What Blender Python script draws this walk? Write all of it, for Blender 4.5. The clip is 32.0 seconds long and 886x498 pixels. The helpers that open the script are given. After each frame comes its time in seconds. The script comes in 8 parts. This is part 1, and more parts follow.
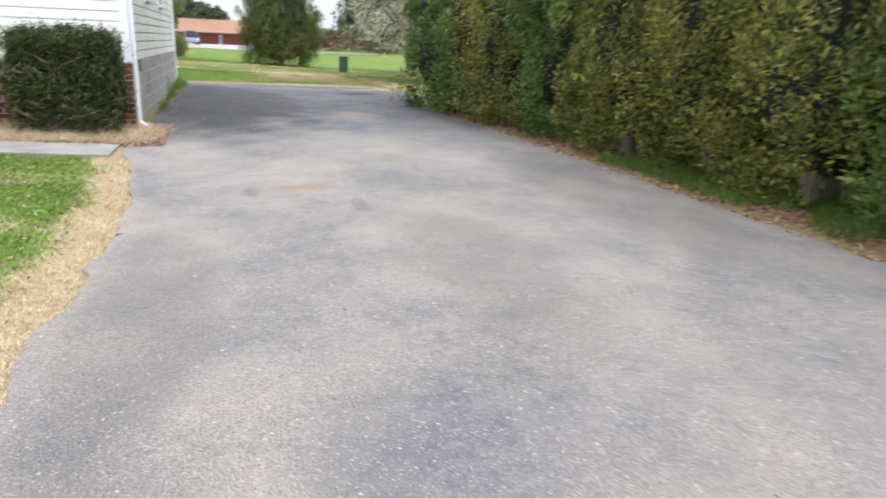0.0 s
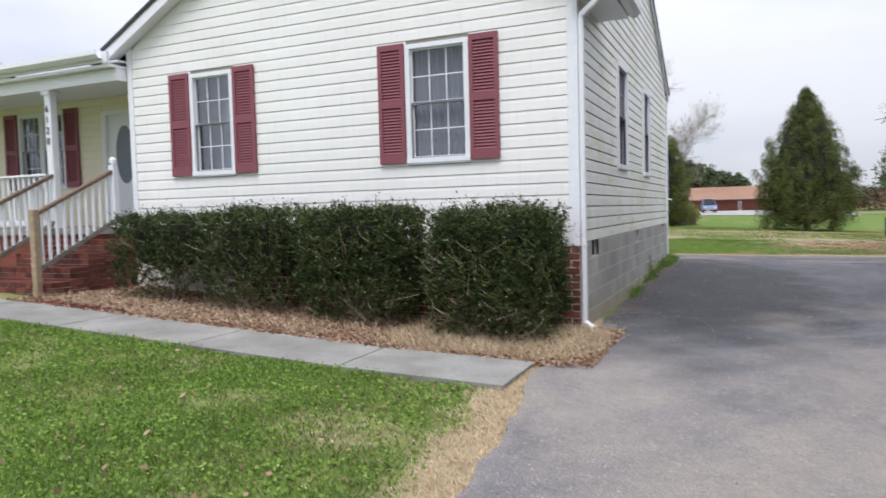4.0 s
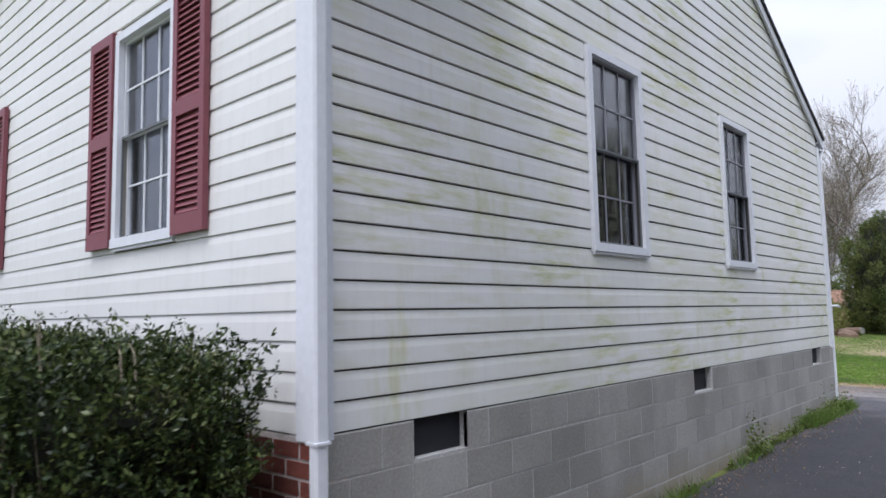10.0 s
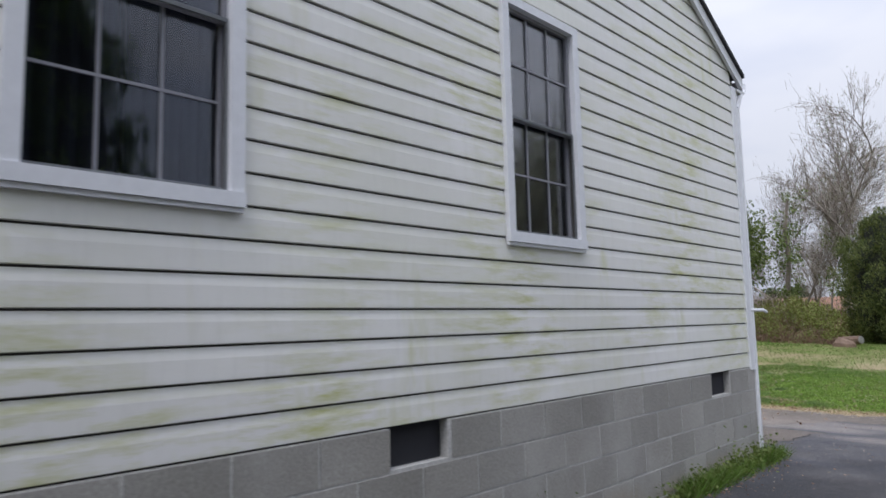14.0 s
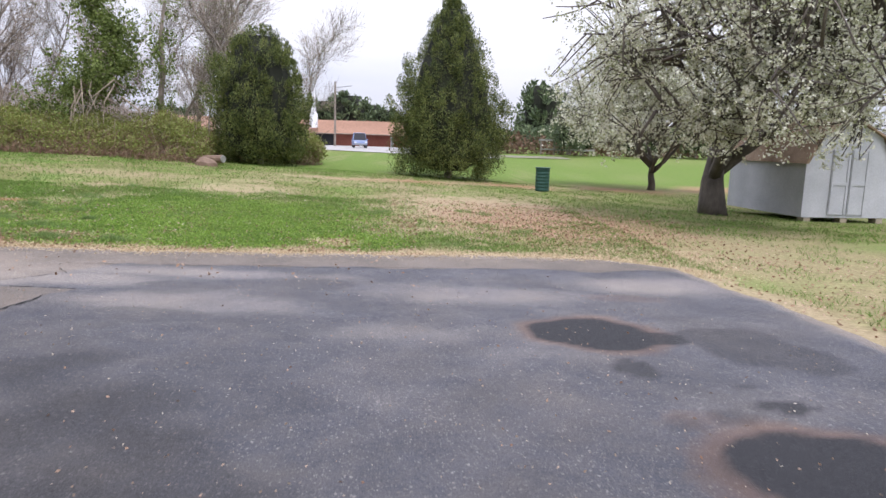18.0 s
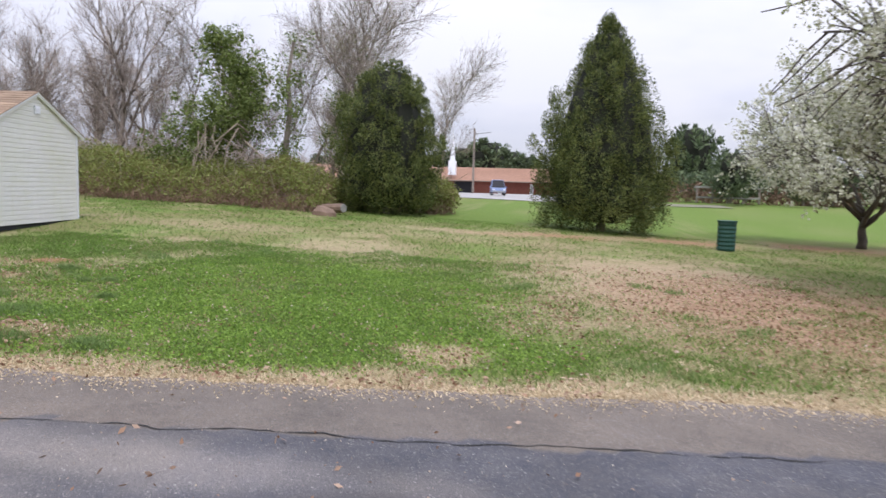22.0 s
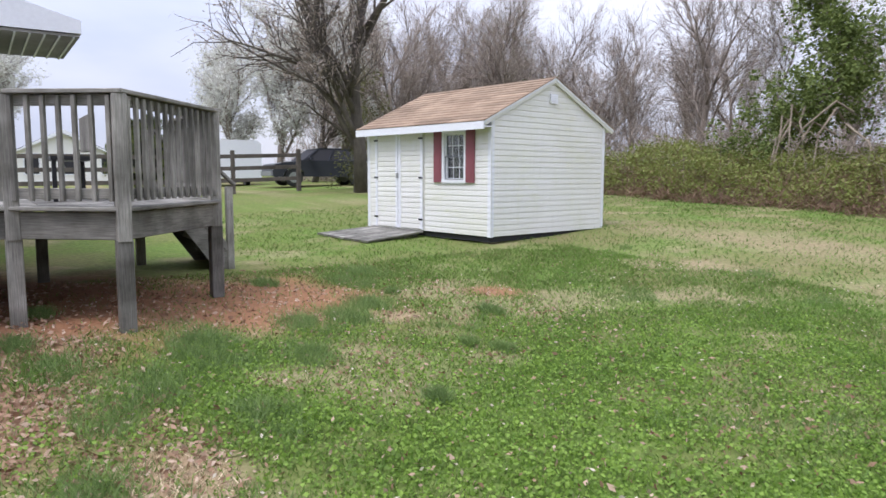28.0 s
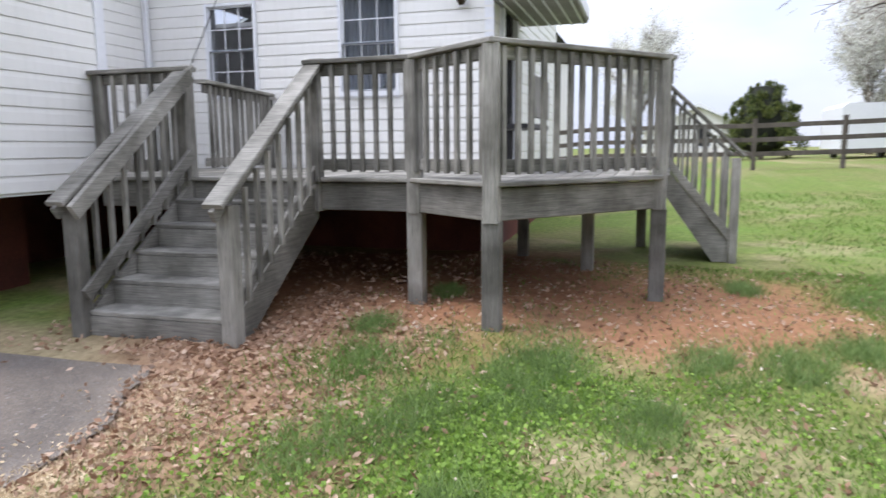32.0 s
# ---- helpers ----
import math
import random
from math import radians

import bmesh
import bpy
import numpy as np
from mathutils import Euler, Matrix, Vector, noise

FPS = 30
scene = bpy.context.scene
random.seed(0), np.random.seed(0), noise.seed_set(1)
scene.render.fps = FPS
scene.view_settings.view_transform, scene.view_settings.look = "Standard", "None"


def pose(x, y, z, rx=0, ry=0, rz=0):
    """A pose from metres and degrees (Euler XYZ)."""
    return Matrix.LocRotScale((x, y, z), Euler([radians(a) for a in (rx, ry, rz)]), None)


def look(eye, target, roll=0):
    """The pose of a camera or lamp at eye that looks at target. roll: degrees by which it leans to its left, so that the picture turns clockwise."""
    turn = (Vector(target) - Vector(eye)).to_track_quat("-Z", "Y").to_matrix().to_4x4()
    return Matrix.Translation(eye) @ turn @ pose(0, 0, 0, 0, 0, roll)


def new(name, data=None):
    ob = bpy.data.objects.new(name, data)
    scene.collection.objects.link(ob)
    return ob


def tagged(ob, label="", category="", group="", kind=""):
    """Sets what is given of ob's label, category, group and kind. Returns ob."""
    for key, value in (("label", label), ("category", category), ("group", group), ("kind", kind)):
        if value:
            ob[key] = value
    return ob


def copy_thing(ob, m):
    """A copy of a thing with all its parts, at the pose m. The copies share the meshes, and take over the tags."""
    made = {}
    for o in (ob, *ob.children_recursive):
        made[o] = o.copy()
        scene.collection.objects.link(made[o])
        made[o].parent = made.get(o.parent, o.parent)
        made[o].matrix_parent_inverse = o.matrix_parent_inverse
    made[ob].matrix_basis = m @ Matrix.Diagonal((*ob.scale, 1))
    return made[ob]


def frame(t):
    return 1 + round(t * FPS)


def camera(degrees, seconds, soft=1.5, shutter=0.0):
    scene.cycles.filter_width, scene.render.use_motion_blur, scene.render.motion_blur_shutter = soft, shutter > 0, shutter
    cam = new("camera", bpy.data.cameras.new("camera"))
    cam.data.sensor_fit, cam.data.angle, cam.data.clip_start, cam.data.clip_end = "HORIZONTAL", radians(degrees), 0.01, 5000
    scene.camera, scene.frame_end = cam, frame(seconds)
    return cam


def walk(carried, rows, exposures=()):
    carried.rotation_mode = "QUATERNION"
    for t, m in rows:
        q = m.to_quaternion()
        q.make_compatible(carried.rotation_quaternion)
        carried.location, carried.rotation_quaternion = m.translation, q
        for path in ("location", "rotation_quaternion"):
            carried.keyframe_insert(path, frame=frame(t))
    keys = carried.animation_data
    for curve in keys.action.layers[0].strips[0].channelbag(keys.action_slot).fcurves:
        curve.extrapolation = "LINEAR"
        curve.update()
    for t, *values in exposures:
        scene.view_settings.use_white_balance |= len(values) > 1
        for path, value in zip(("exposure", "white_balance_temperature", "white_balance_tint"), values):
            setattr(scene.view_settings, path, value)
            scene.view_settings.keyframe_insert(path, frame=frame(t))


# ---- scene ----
cam = camera(65.3, 32.0, shutter=0.4)
PATH = [
    (0, (1.368, -11.262, 1.265), (1.933, -9.428, 0.702), 2.2),
    (0.5, (1.420, -10.715, 1.200), (1.744, -8.839, 0.587), 2.3),
    (1, (1.440, -10.260, 1.175), (1.647, -8.361, 0.583), 2.2),
    (1.5, (1.470, -9.825, 1.190), (1.537, -7.899, 0.655), 1.2),
    (2, (1.553, -9.420, 1.240), (1.436, -7.458, 0.871), 0.3),
    (2.5, (1.538, -8.958, 1.261), (1.279, -6.988, 1.032), -0.3),
    (3, (1.592, -8.567, 1.273), (1.191, -6.615, 1.103), -0.4),
    (3.5, (1.686, -8.015, 1.278), (1.076, -6.116, 1.129), -1.1),
    (4, (1.732, -7.608, 1.279), (0.917, -5.784, 1.170), -1.5),
    (4.5, (1.741, -7.254, 1.301), (0.750, -5.518, 1.227), -1.4),
    (6.5, (2.078, -5.296, 1.304), (0.86, -3.71, 1.298), -1.6),
    (7, (2.179, -4.821, 1.301), (0.958, -3.237, 1.293), -1.2),
    (7.5, (2.223, -4.321, 1.295), (1.006, -2.734, 1.286), -0.9),
    (8, (2.277, -3.83, 1.335), (1.057, -2.245, 1.338), -0.4),
    (8.5, (2.346, -3.305, 1.342), (1.113, -1.731, 1.391), -0.6),
    (9, (2.402, -2.825, 1.361), (1.151, -1.268, 1.462), -0.6),
    (9.5, (2.413, -2.34, 1.381), (1.131, -0.812, 1.532), -0.8),
    (10, (2.473, -1.871, 1.397), (1.136, -0.395, 1.589), -1.2),
    (10.5, (2.521, -1.374, 1.431), (1.072, -0.012, 1.639), -1.5),
    (11, (2.445, -0.928, 1.411), (0.837, 0.24, 1.632), -1.9),
    (11.5, (2.309, -0.615, 1.442), (0.675, 0.519, 1.652), -1.5),
    (12, (2.404, -0.167, 1.409), (0.852, 1.068, 1.669), -0.6),
    (12.5, (2.512, 0.327, 1.397), (1.03, 1.641, 1.671), 0.1),
    (13, (2.491, 0.829, 1.409), (1.065, 2.206, 1.672), -0.2),
    (13.5, (2.421, 1.353, 1.381), (1.032, 2.768, 1.638), -1.0),
    (15.5, (2.563, 3.188, 1.323), (1.48, 4.865, 1.189), -0.5),
    (16, (2.63, 3.604, 1.3), (1.808, 5.407, 1.032), 0.3),
    (16.5, (2.733, 4.047, 1.272), (2.228, 5.957, 0.957), 0.6),
    (17, (2.767, 4.447, 1.281), (2.613, 6.417, 0.972), 1.5),
    (17.5, (2.822, 4.938, 1.286), (2.886, 6.913, 0.981), 1.4),
    (18, (2.811, 5.323, 1.302), (2.915, 7.296, 0.994), 1.7),
    (18.5, (2.758, 6.008, 1.277), (2.759, 7.985, 0.973), 1.4),
    (19, (2.674, 6.665, 1.254), (2.552, 8.641, 0.967), 1.3),
    (19.5, (2.613, 7.234, 1.263), (2.356, 9.199, 0.994), 1.0),
    (20, (2.54, 7.757, 1.266), (2.169, 9.707, 1.018), 1.0),
    (20.5, (2.587, 8.266, 1.261), (2.222, 10.22, 1.035), 0.8),
    (21, (2.654, 8.643, 1.287), (2.405, 10.616, 1.081), 1.1),
    (21.5, (2.639, 9.182, 1.271), (2.436, 11.162, 1.08), 1.4),
    (22, (2.554, 9.708, 1.263), (2.261, 11.678, 1.078), 1.6),
    (22.5, (2.447, 10.205, 1.254), (2.017, 12.15, 1.073), 1.6),
    (23, (2.384, 10.648, 1.269), (1.803, 12.553, 1.092), 1.6),
    (23.5, (2.273, 11.11, 1.271), (1.548, 12.966, 1.097), 1.5),
    (24, (2.122, 11.585, 1.259), (1.26, 13.382, 1.094), 1.2),
    (24.5, (2.025, 12.085, 1.27), (1.017, 13.805, 1.111), 0.9),
    (25, (1.844, 12.546, 1.27), (0.706, 14.182, 1.107), 1.0),
    (25.5, (1.672, 13.022, 1.267), (0.411, 14.564, 1.09), 0.7),
    (26, (1.575, 13.424, 1.275), (0.201, 14.865, 1.09), 0.7),
    (26.5, (1.476, 13.761, 1.306), (0.008, 15.105, 1.107), 0.8),
    (28.5, (1.043, 14.906, 1.233), (-0.673, 15.911, 1.02), -0.0),
    (29, (0.986, 15.212, 1.215), (-0.812, 16.061, 1.001), -0.0),
    (29.5, (0.68, 15.446, 1.185), (-1.217, 16.039, 0.963), -0.1),
    (30, (0.51, 15.714, 1.162), (-1.456, 16.009, 0.943), -0.7),
    (30.5, (0.24, 15.97, 1.19), (-1.746, 16.012, 0.962), -0.9),
    (31, (-0.058, 16.167, 1.213), (-2.039, 16.038, 0.973), -0.4),
    (31.5, (-0.249, 16.405, 1.206), (-2.208, 16.104, 0.942), -0.4),
    (32, (-0.404, 16.578, 1.21), (-2.301, 16.013, 0.922), -0.5),
]
EXPOSURES = [(0, 1.18, 6400, 8), (1, 0.78, 6400, 10), (2.5, 0.7, 6350, 12), (4, 0.67, 6300, 12), (7, 0.72, 6000, 14), (9, 0.72, 6000, 14), (10, 0.53, 6000, 14), (11, 0.46, 6050, 13), (13, 0.33, 6100, 13), (13.5, 0.33, 6100, 13),
             (15.5, 0.3, 6200, 14), (16, 0.45, 6200, 14), (17, 0.93, 6250, 16), (20, 0.84, 6250, 18), (22, 0.71, 6200, 17), (23, 0.76, 6150, 17), (26, 0.84, 6050, 17), (29, 0.84, 6100, 16), (30, 0.98, 6150, 15), (31, 1.0, 6150, 15), (32, 1.17, 6150, 14)]
walk(cam, [(t, look(eye, target, roll)) for t, eye, target, roll in PATH], EXPOSURES)

# ---- light ----
world = bpy.data.worlds.new("overcast")
scene.world = world
world.use_nodes = True
wt = world.node_tree
wt.nodes.clear()
w_out = wt.nodes.new("ShaderNodeOutputWorld")
w_bg = wt.nodes.new("ShaderNodeBackground")
w_sky = wt.nodes.new("ShaderNodeTexSky")
w_sky.sky_type, w_sky.sun_disc = "NISHITA", False
w_sky.sun_elevation, w_sky.sun_rotation = radians(62), radians(163)
w_dim = wt.nodes.new("ShaderNodeMix")
w_dim.data_type, w_dim.blend_type = "RGBA", "MULTIPLY"
w_dim.inputs["Factor"].default_value = 1.0
w_dim.inputs["B"].default_value = (0.09, 0.09, 0.09, 1)
w_co = wt.nodes.new("ShaderNodeTexCoord")
w_map = wt.nodes.new("ShaderNodeMapping")
w_map.inputs["Scale"].default_value = (1.0, 1.0, 3.0)
w_noise = wt.nodes.new("ShaderNodeTexNoise")
w_noise.inputs["Scale"].default_value, w_noise.inputs["Detail"].default_value = 1.6, 5.0
w_ramp = wt.nodes.new("ShaderNodeValToRGB")
w_ramp.color_ramp.elements[0].position, w_ramp.color_ramp.elements[0].color = 0.35, (0.66, 0.72, 0.88, 1)
w_ramp.color_ramp.elements[1].position, w_ramp.color_ramp.elements[1].color = 0.62, (0.98, 0.99, 1.03, 1)
w_mix = wt.nodes.new("ShaderNodeMix")
w_mix.data_type = "RGBA"
w_mix.inputs["Factor"].default_value = 0.86
wt.links.new(w_sky.outputs[0], w_dim.inputs["A"])
wt.links.new(w_co.outputs["Generated"], w_map.inputs[0])
wt.links.new(w_map.outputs[0], w_noise.inputs["Vector"])
wt.links.new(w_noise.outputs[0], w_ramp.inputs[0])
wt.links.new(w_dim.outputs["Result"], w_mix.inputs["A"])
wt.links.new(w_ramp.outputs[0], w_mix.inputs["B"])
w_sep = wt.nodes.new("ShaderNodeSeparateXYZ")
w_up = wt.nodes.new("ShaderNodeMapRange")   # an overcast sky is dimmer at the horizon than overhead
w_up.inputs["To Min"].default_value, w_up.inputs["To Max"].default_value = 0.5, 1.36
w_mul = wt.nodes.new("ShaderNodeMix")
w_mul.data_type, w_mul.blend_type = "RGBA", "MULTIPLY"
w_mul.inputs["Factor"].default_value = 1.0
wt.links.new(w_co.outputs["Generated"], w_sep.inputs[0])
wt.links.new(w_sep.outputs["Z"], w_up.inputs["Value"])
wt.links.new(w_mix.outputs["Result"], w_mul.inputs["A"])
wt.links.new(w_up.outputs[0], w_mul.inputs["B"])
wt.links.new(w_mul.outputs["Result"], w_bg.inputs[0])
w_bg.inputs[1].default_value = 1.0
wt.links.new(w_bg.outputs[0], w_out.inputs[0])

sun_data = bpy.data.lights.new("sun", "SUN")
sun_data.energy, sun_data.angle, sun_data.color = 1.5, radians(25), (1.0, 0.98, 0.95)
sun = new("sun", sun_data)
sun.matrix_world = look((0, 0, 30), (-3, 10, 30 - 20))

# ---- materials ----


def mat_base(name, rough=0.7, metal=0.0, spec=0.4):
    m = bpy.data.materials.new(name)
    m.use_nodes = True
    nt = m.node_tree
    p = nt.nodes["Principled BSDF"]
    p.inputs["Roughness"].default_value = rough
    p.inputs["Metallic"].default_value = metal
    p.inputs["Specular IOR Level"].default_value = spec
    return m, nt, p


def noise_node(nt, scale, detail=4.0, rough=0.55, stretch=None, space="Object"):
    co = nt.nodes.new("ShaderNodeTexCoord")
    n = nt.nodes.new("ShaderNodeTexNoise")
    n.inputs["Scale"].default_value, n.inputs["Detail"].default_value, n.inputs["Roughness"].default_value = scale, detail, rough
    if stretch:
        mp = nt.nodes.new("ShaderNodeMapping")
        mp.inputs["Scale"].default_value = stretch
        nt.links.new(co.outputs[space], mp.inputs[0])
        nt.links.new(mp.outputs[0], n.inputs["Vector"])
    else:
        nt.links.new(co.outputs[space], n.inputs["Vector"])
    return n.outputs[0]


def ramp_node(nt, fac, stops):
    r = nt.nodes.new("ShaderNodeValToRGB")
    while len(r.color_ramp.elements) < len(stops):
        r.color_ramp.elements.new(0.5)
    for e, (pos, col) in zip(r.color_ramp.elements, stops):
        e.position = pos
        e.color = (*col, 1) if len(col) == 3 else col
    nt.links.new(fac, r.inputs[0])
    return r.outputs[0]


def mix_node(nt, fac, a, b, mode="MIX"):
    x = nt.nodes.new("ShaderNodeMix")
    x.data_type, x.blend_type = "RGBA", mode
    for sock, v in ((x.inputs["Factor"], fac), (x.inputs["A"], a), (x.inputs["B"], b)):
        if isinstance(v, (int, float)):
            sock.default_value = v
        elif isinstance(v, tuple):
            sock.default_value = (*v, 1) if len(v) == 3 else v
        else:
            nt.links.new(v, sock)
    return x.outputs["Result"]


def bump_node(nt, p, height, strength=0.3, dist=0.01):
    b = nt.nodes.new("ShaderNodeBump")
    b.inputs["Strength"].default_value, b.inputs["Distance"].default_value = strength, dist
    nt.links.new(height, b.inputs["Height"])
    nt.links.new(b.outputs[0], p.inputs["Normal"])


def two_scale(name, c0, c1, big=1.2, small=30.0, rough=0.7, bump=0.2, stretch=None, per_piece=0.0, per_island=0.0, spec=0.4, grain=0.5):
    """A surface of two tones that vary at a large and a fine scale."""
    m, nt, p = mat_base(name, rough, spec=spec)
    a = noise_node(nt, big, 4.0)
    f = noise_node(nt, small, 5.0, 0.65, stretch)
    col = ramp_node(nt, a, [(0.3, c0), (0.7, c1)])
    fine = ramp_node(nt, f, [(0.3, (1 - grain * 0.6,) * 3), (0.7, (1 + grain * 0.35,) * 3)])
    col = mix_node(nt, 1.0, col, fine, "MULTIPLY")
    if per_piece:
        info = nt.nodes.new("ShaderNodeObjectInfo")
        v = ramp_node(nt, info.outputs["Random"], [(0, (1 - per_piece,) * 3), (1, (1 + per_piece * 0.6,) * 3)])
        col = mix_node(nt, 1.0, col, v, "MULTIPLY")
    if per_island:
        geo = nt.nodes.new("ShaderNodeNewGeometry")
        v = ramp_node(nt, geo.outputs["Random Per Island"], [(0, (1 - per_island,) * 3), (1, (1 + per_island * 0.6,) * 3)])
        col = mix_node(nt, 1.0, col, v, "MULTIPLY")
    nt.links.new(col, p.inputs["Base Color"])
    if bump:
        bump_node(nt, p, f, bump, 0.004)
    return m


def leaf_mat(name, stops, big=0.6, trans=0.25, rough=0.6):
    """Foliage: colour by leaf and by patch of the crown, with light passing through."""
    m, nt, p = mat_base(name, rough, spec=0.25)
    geo = nt.nodes.new("ShaderNodeNewGeometry")
    n = noise_node(nt, big, 3.0)
    add = nt.nodes.new("ShaderNodeMath")
    add.operation = "MULTIPLY_ADD"
    add.inputs[1].default_value = 0.55
    nt.links.new(geo.outputs["Random Per Island"], add.inputs[0])
    mul = nt.nodes.new("ShaderNodeMath")
    mul.operation = "MULTIPLY"
    mul.inputs[1].default_value = 0.55
    nt.links.new(n, mul.inputs[0])
    nt.links.new(mul.outputs[0], add.inputs[2])
    col = ramp_node(nt, add.outputs[0], stops)
    nt.links.new(col, p.inputs["Base Color"])
    tr = nt.nodes.new("ShaderNodeBsdfTranslucent")
    nt.links.new(col, tr.inputs[0])
    ms = nt.nodes.new("ShaderNodeMixShader")
    ms.inputs[0].default_value = trans
    nt.links.new(p.outputs[0], ms.inputs[1])
    nt.links.new(tr.outputs[0], ms.inputs[2])
    nt.links.new(ms.outputs[0], nt.nodes["Material Output"].inputs[0])
    return m


def block_mat():
    """Concrete block with mud splashed up its foot and pale bloom."""
    m = two_scale("concrete_block", (0.31, 0.295, 0.265), (0.4, 0.385, 0.35), 1.3, 70.0, 0.9, 0.4, per_piece=0.14, grain=0.4)
    nt = m.node_tree
    p = nt.nodes["Principled BSDF"]
    col = p.inputs["Base Color"].links[0].from_socket
    co = nt.nodes.new("ShaderNodeTexCoord")
    sep = nt.nodes.new("ShaderNodeSeparateXYZ")
    nt.links.new(co.outputs["Object"], sep.inputs[0])
    splash = nt.nodes.new("ShaderNodeMath")
    splash.operation = "MULTIPLY_ADD"
    splash.inputs[1].default_value = 0.55
    nt.links.new(noise_node(nt, 2.4, 5.0, 0.65), splash.inputs[0])
    nt.links.new(sep.outputs["Z"], splash.inputs[2])
    mud = ramp_node(nt, splash.outputs[0], [(0.22, (0.75, 0.75, 0.75)), (0.5, (0, 0, 0))])
    col = mix_node(nt, mud, col, (0.34, 0.28, 0.19))
    bloom = noise_node(nt, 1.9, 5.0, 0.6, (1.0, 1.0, 0.6))
    col = mix_node(nt, ramp_node(nt, bloom, [(0.52, (0, 0, 0)), (0.72, (0.4, 0.4, 0.4))]), col, (0.5, 0.49, 0.46))
    nt.links.new(col, p.inputs["Base Color"])
    return m


def siding_mat(name, algae, base=1.0, tint=(1.0, 1.0, 1.0)):
    m, nt, p = mat_base(name, 0.42, spec=0.4)
    a = noise_node(nt, 0.9, 4.0)
    col = ramp_node(nt, a, [(0.3, (0.77 * base, 0.757 * base, 0.725 * base)), (0.7, (0.83 * base, 0.82 * base, 0.79 * base))])
    col = mix_node(nt, 1.0, col, tint, "MULTIPLY")
    grime = noise_node(nt, 3.0, 5.0, 0.6, (6.0, 6.0, 0.7))
    col = mix_node(nt, ramp_node(nt, grime, [(0.5, (0, 0, 0)), (0.8, (0.25, 0.25, 0.25))]), col, (0.55, 0.55, 0.5))
    if algae:
        # smears that lie along the laps, and a few that run down the wall
        b = noise_node(nt, 1.1, 3.0, 0.5, (1.0, 0.8, 1.5))
        b2 = noise_node(nt, 3.2, 5.0, 0.65, (1.0, 0.8, 4.5))
        f = mix_node(nt, 1.0, ramp_node(nt, b, [(0.42, (0, 0, 0)), (0.64, (1, 1, 1))]), ramp_node(nt, b2, [(0.44, (0, 0, 0)), (0.68, (1, 1, 1))]), "MULTIPLY")
        d = noise_node(nt, 1.7, 3.0, 0.5, (1.0, 1.6, 0.4))
        d2 = noise_node(nt, 9.0, 4.0, 0.6, (1.0, 1.0, 0.3))
        run = mix_node(nt, 1.0, ramp_node(nt, d, [(0.56, (0, 0, 0)), (0.72, (0.8, 0.8, 0.8))]), ramp_node(nt, d2, [(0.42, (0, 0, 0)), (0.66, (1, 1, 1))]), "MULTIPLY")
        f = mix_node(nt, 1.0, f, run, "LIGHTEN")
        f = mix_node(nt, 1.0, f, (algae, algae, algae), "MULTIPLY")
        col = mix_node(nt, f, col, (0.5, 0.51, 0.19))
        film = noise_node(nt, 0.8, 4.0, 0.6)
        col = mix_node(nt, ramp_node(nt, film, [(0.4, (0, 0, 0)), (0.7, (0.35, 0.35, 0.35))]), col, (0.66, 0.67, 0.53))
    nt.links.new(col, p.inputs["Base Color"])
    g = noise_node(nt, 60.0, 3.0, 0.5, (0.15, 0.15, 1.0))
    bump_node(nt, p, g, 0.08, 0.003)
    return m


def glass_mat():
    m, nt, p = mat_base("window_glass", 0.05)
    tr = nt.nodes.new("ShaderNodeBsdfTransparent")
    tr.inputs[0].default_value = (0.8, 0.82, 0.85, 1)
    gl = nt.nodes.new("ShaderNodeBsdfGlossy")
    gl.inputs["Roughness"].default_value = 0.03
    fr = nt.nodes.new("ShaderNodeFresnel")
    fr.inputs[0].default_value = 1.5
    ad = nt.nodes.new("ShaderNodeMath")
    ad.operation = "MULTIPLY_ADD"
    ad.inputs[1].default_value, ad.inputs[2].default_value = 0.8, 0.02
    nt.links.new(fr.outputs[0], ad.inputs[0])
    ms = nt.nodes.new("ShaderNodeMixShader")
    nt.links.new(ad.outputs[0], ms.inputs[0])
    nt.links.new(tr.outputs[0], ms.inputs[1])
    nt.links.new(gl.outputs[0], ms.inputs[2])
    nt.links.new(ms.outputs[0], nt.nodes["Material Output"].inputs[0])
    return m


def attr(nt, name):
    a = nt.nodes.new("ShaderNodeAttribute")
    a.attribute_name = name
    return a.outputs["Fac"]


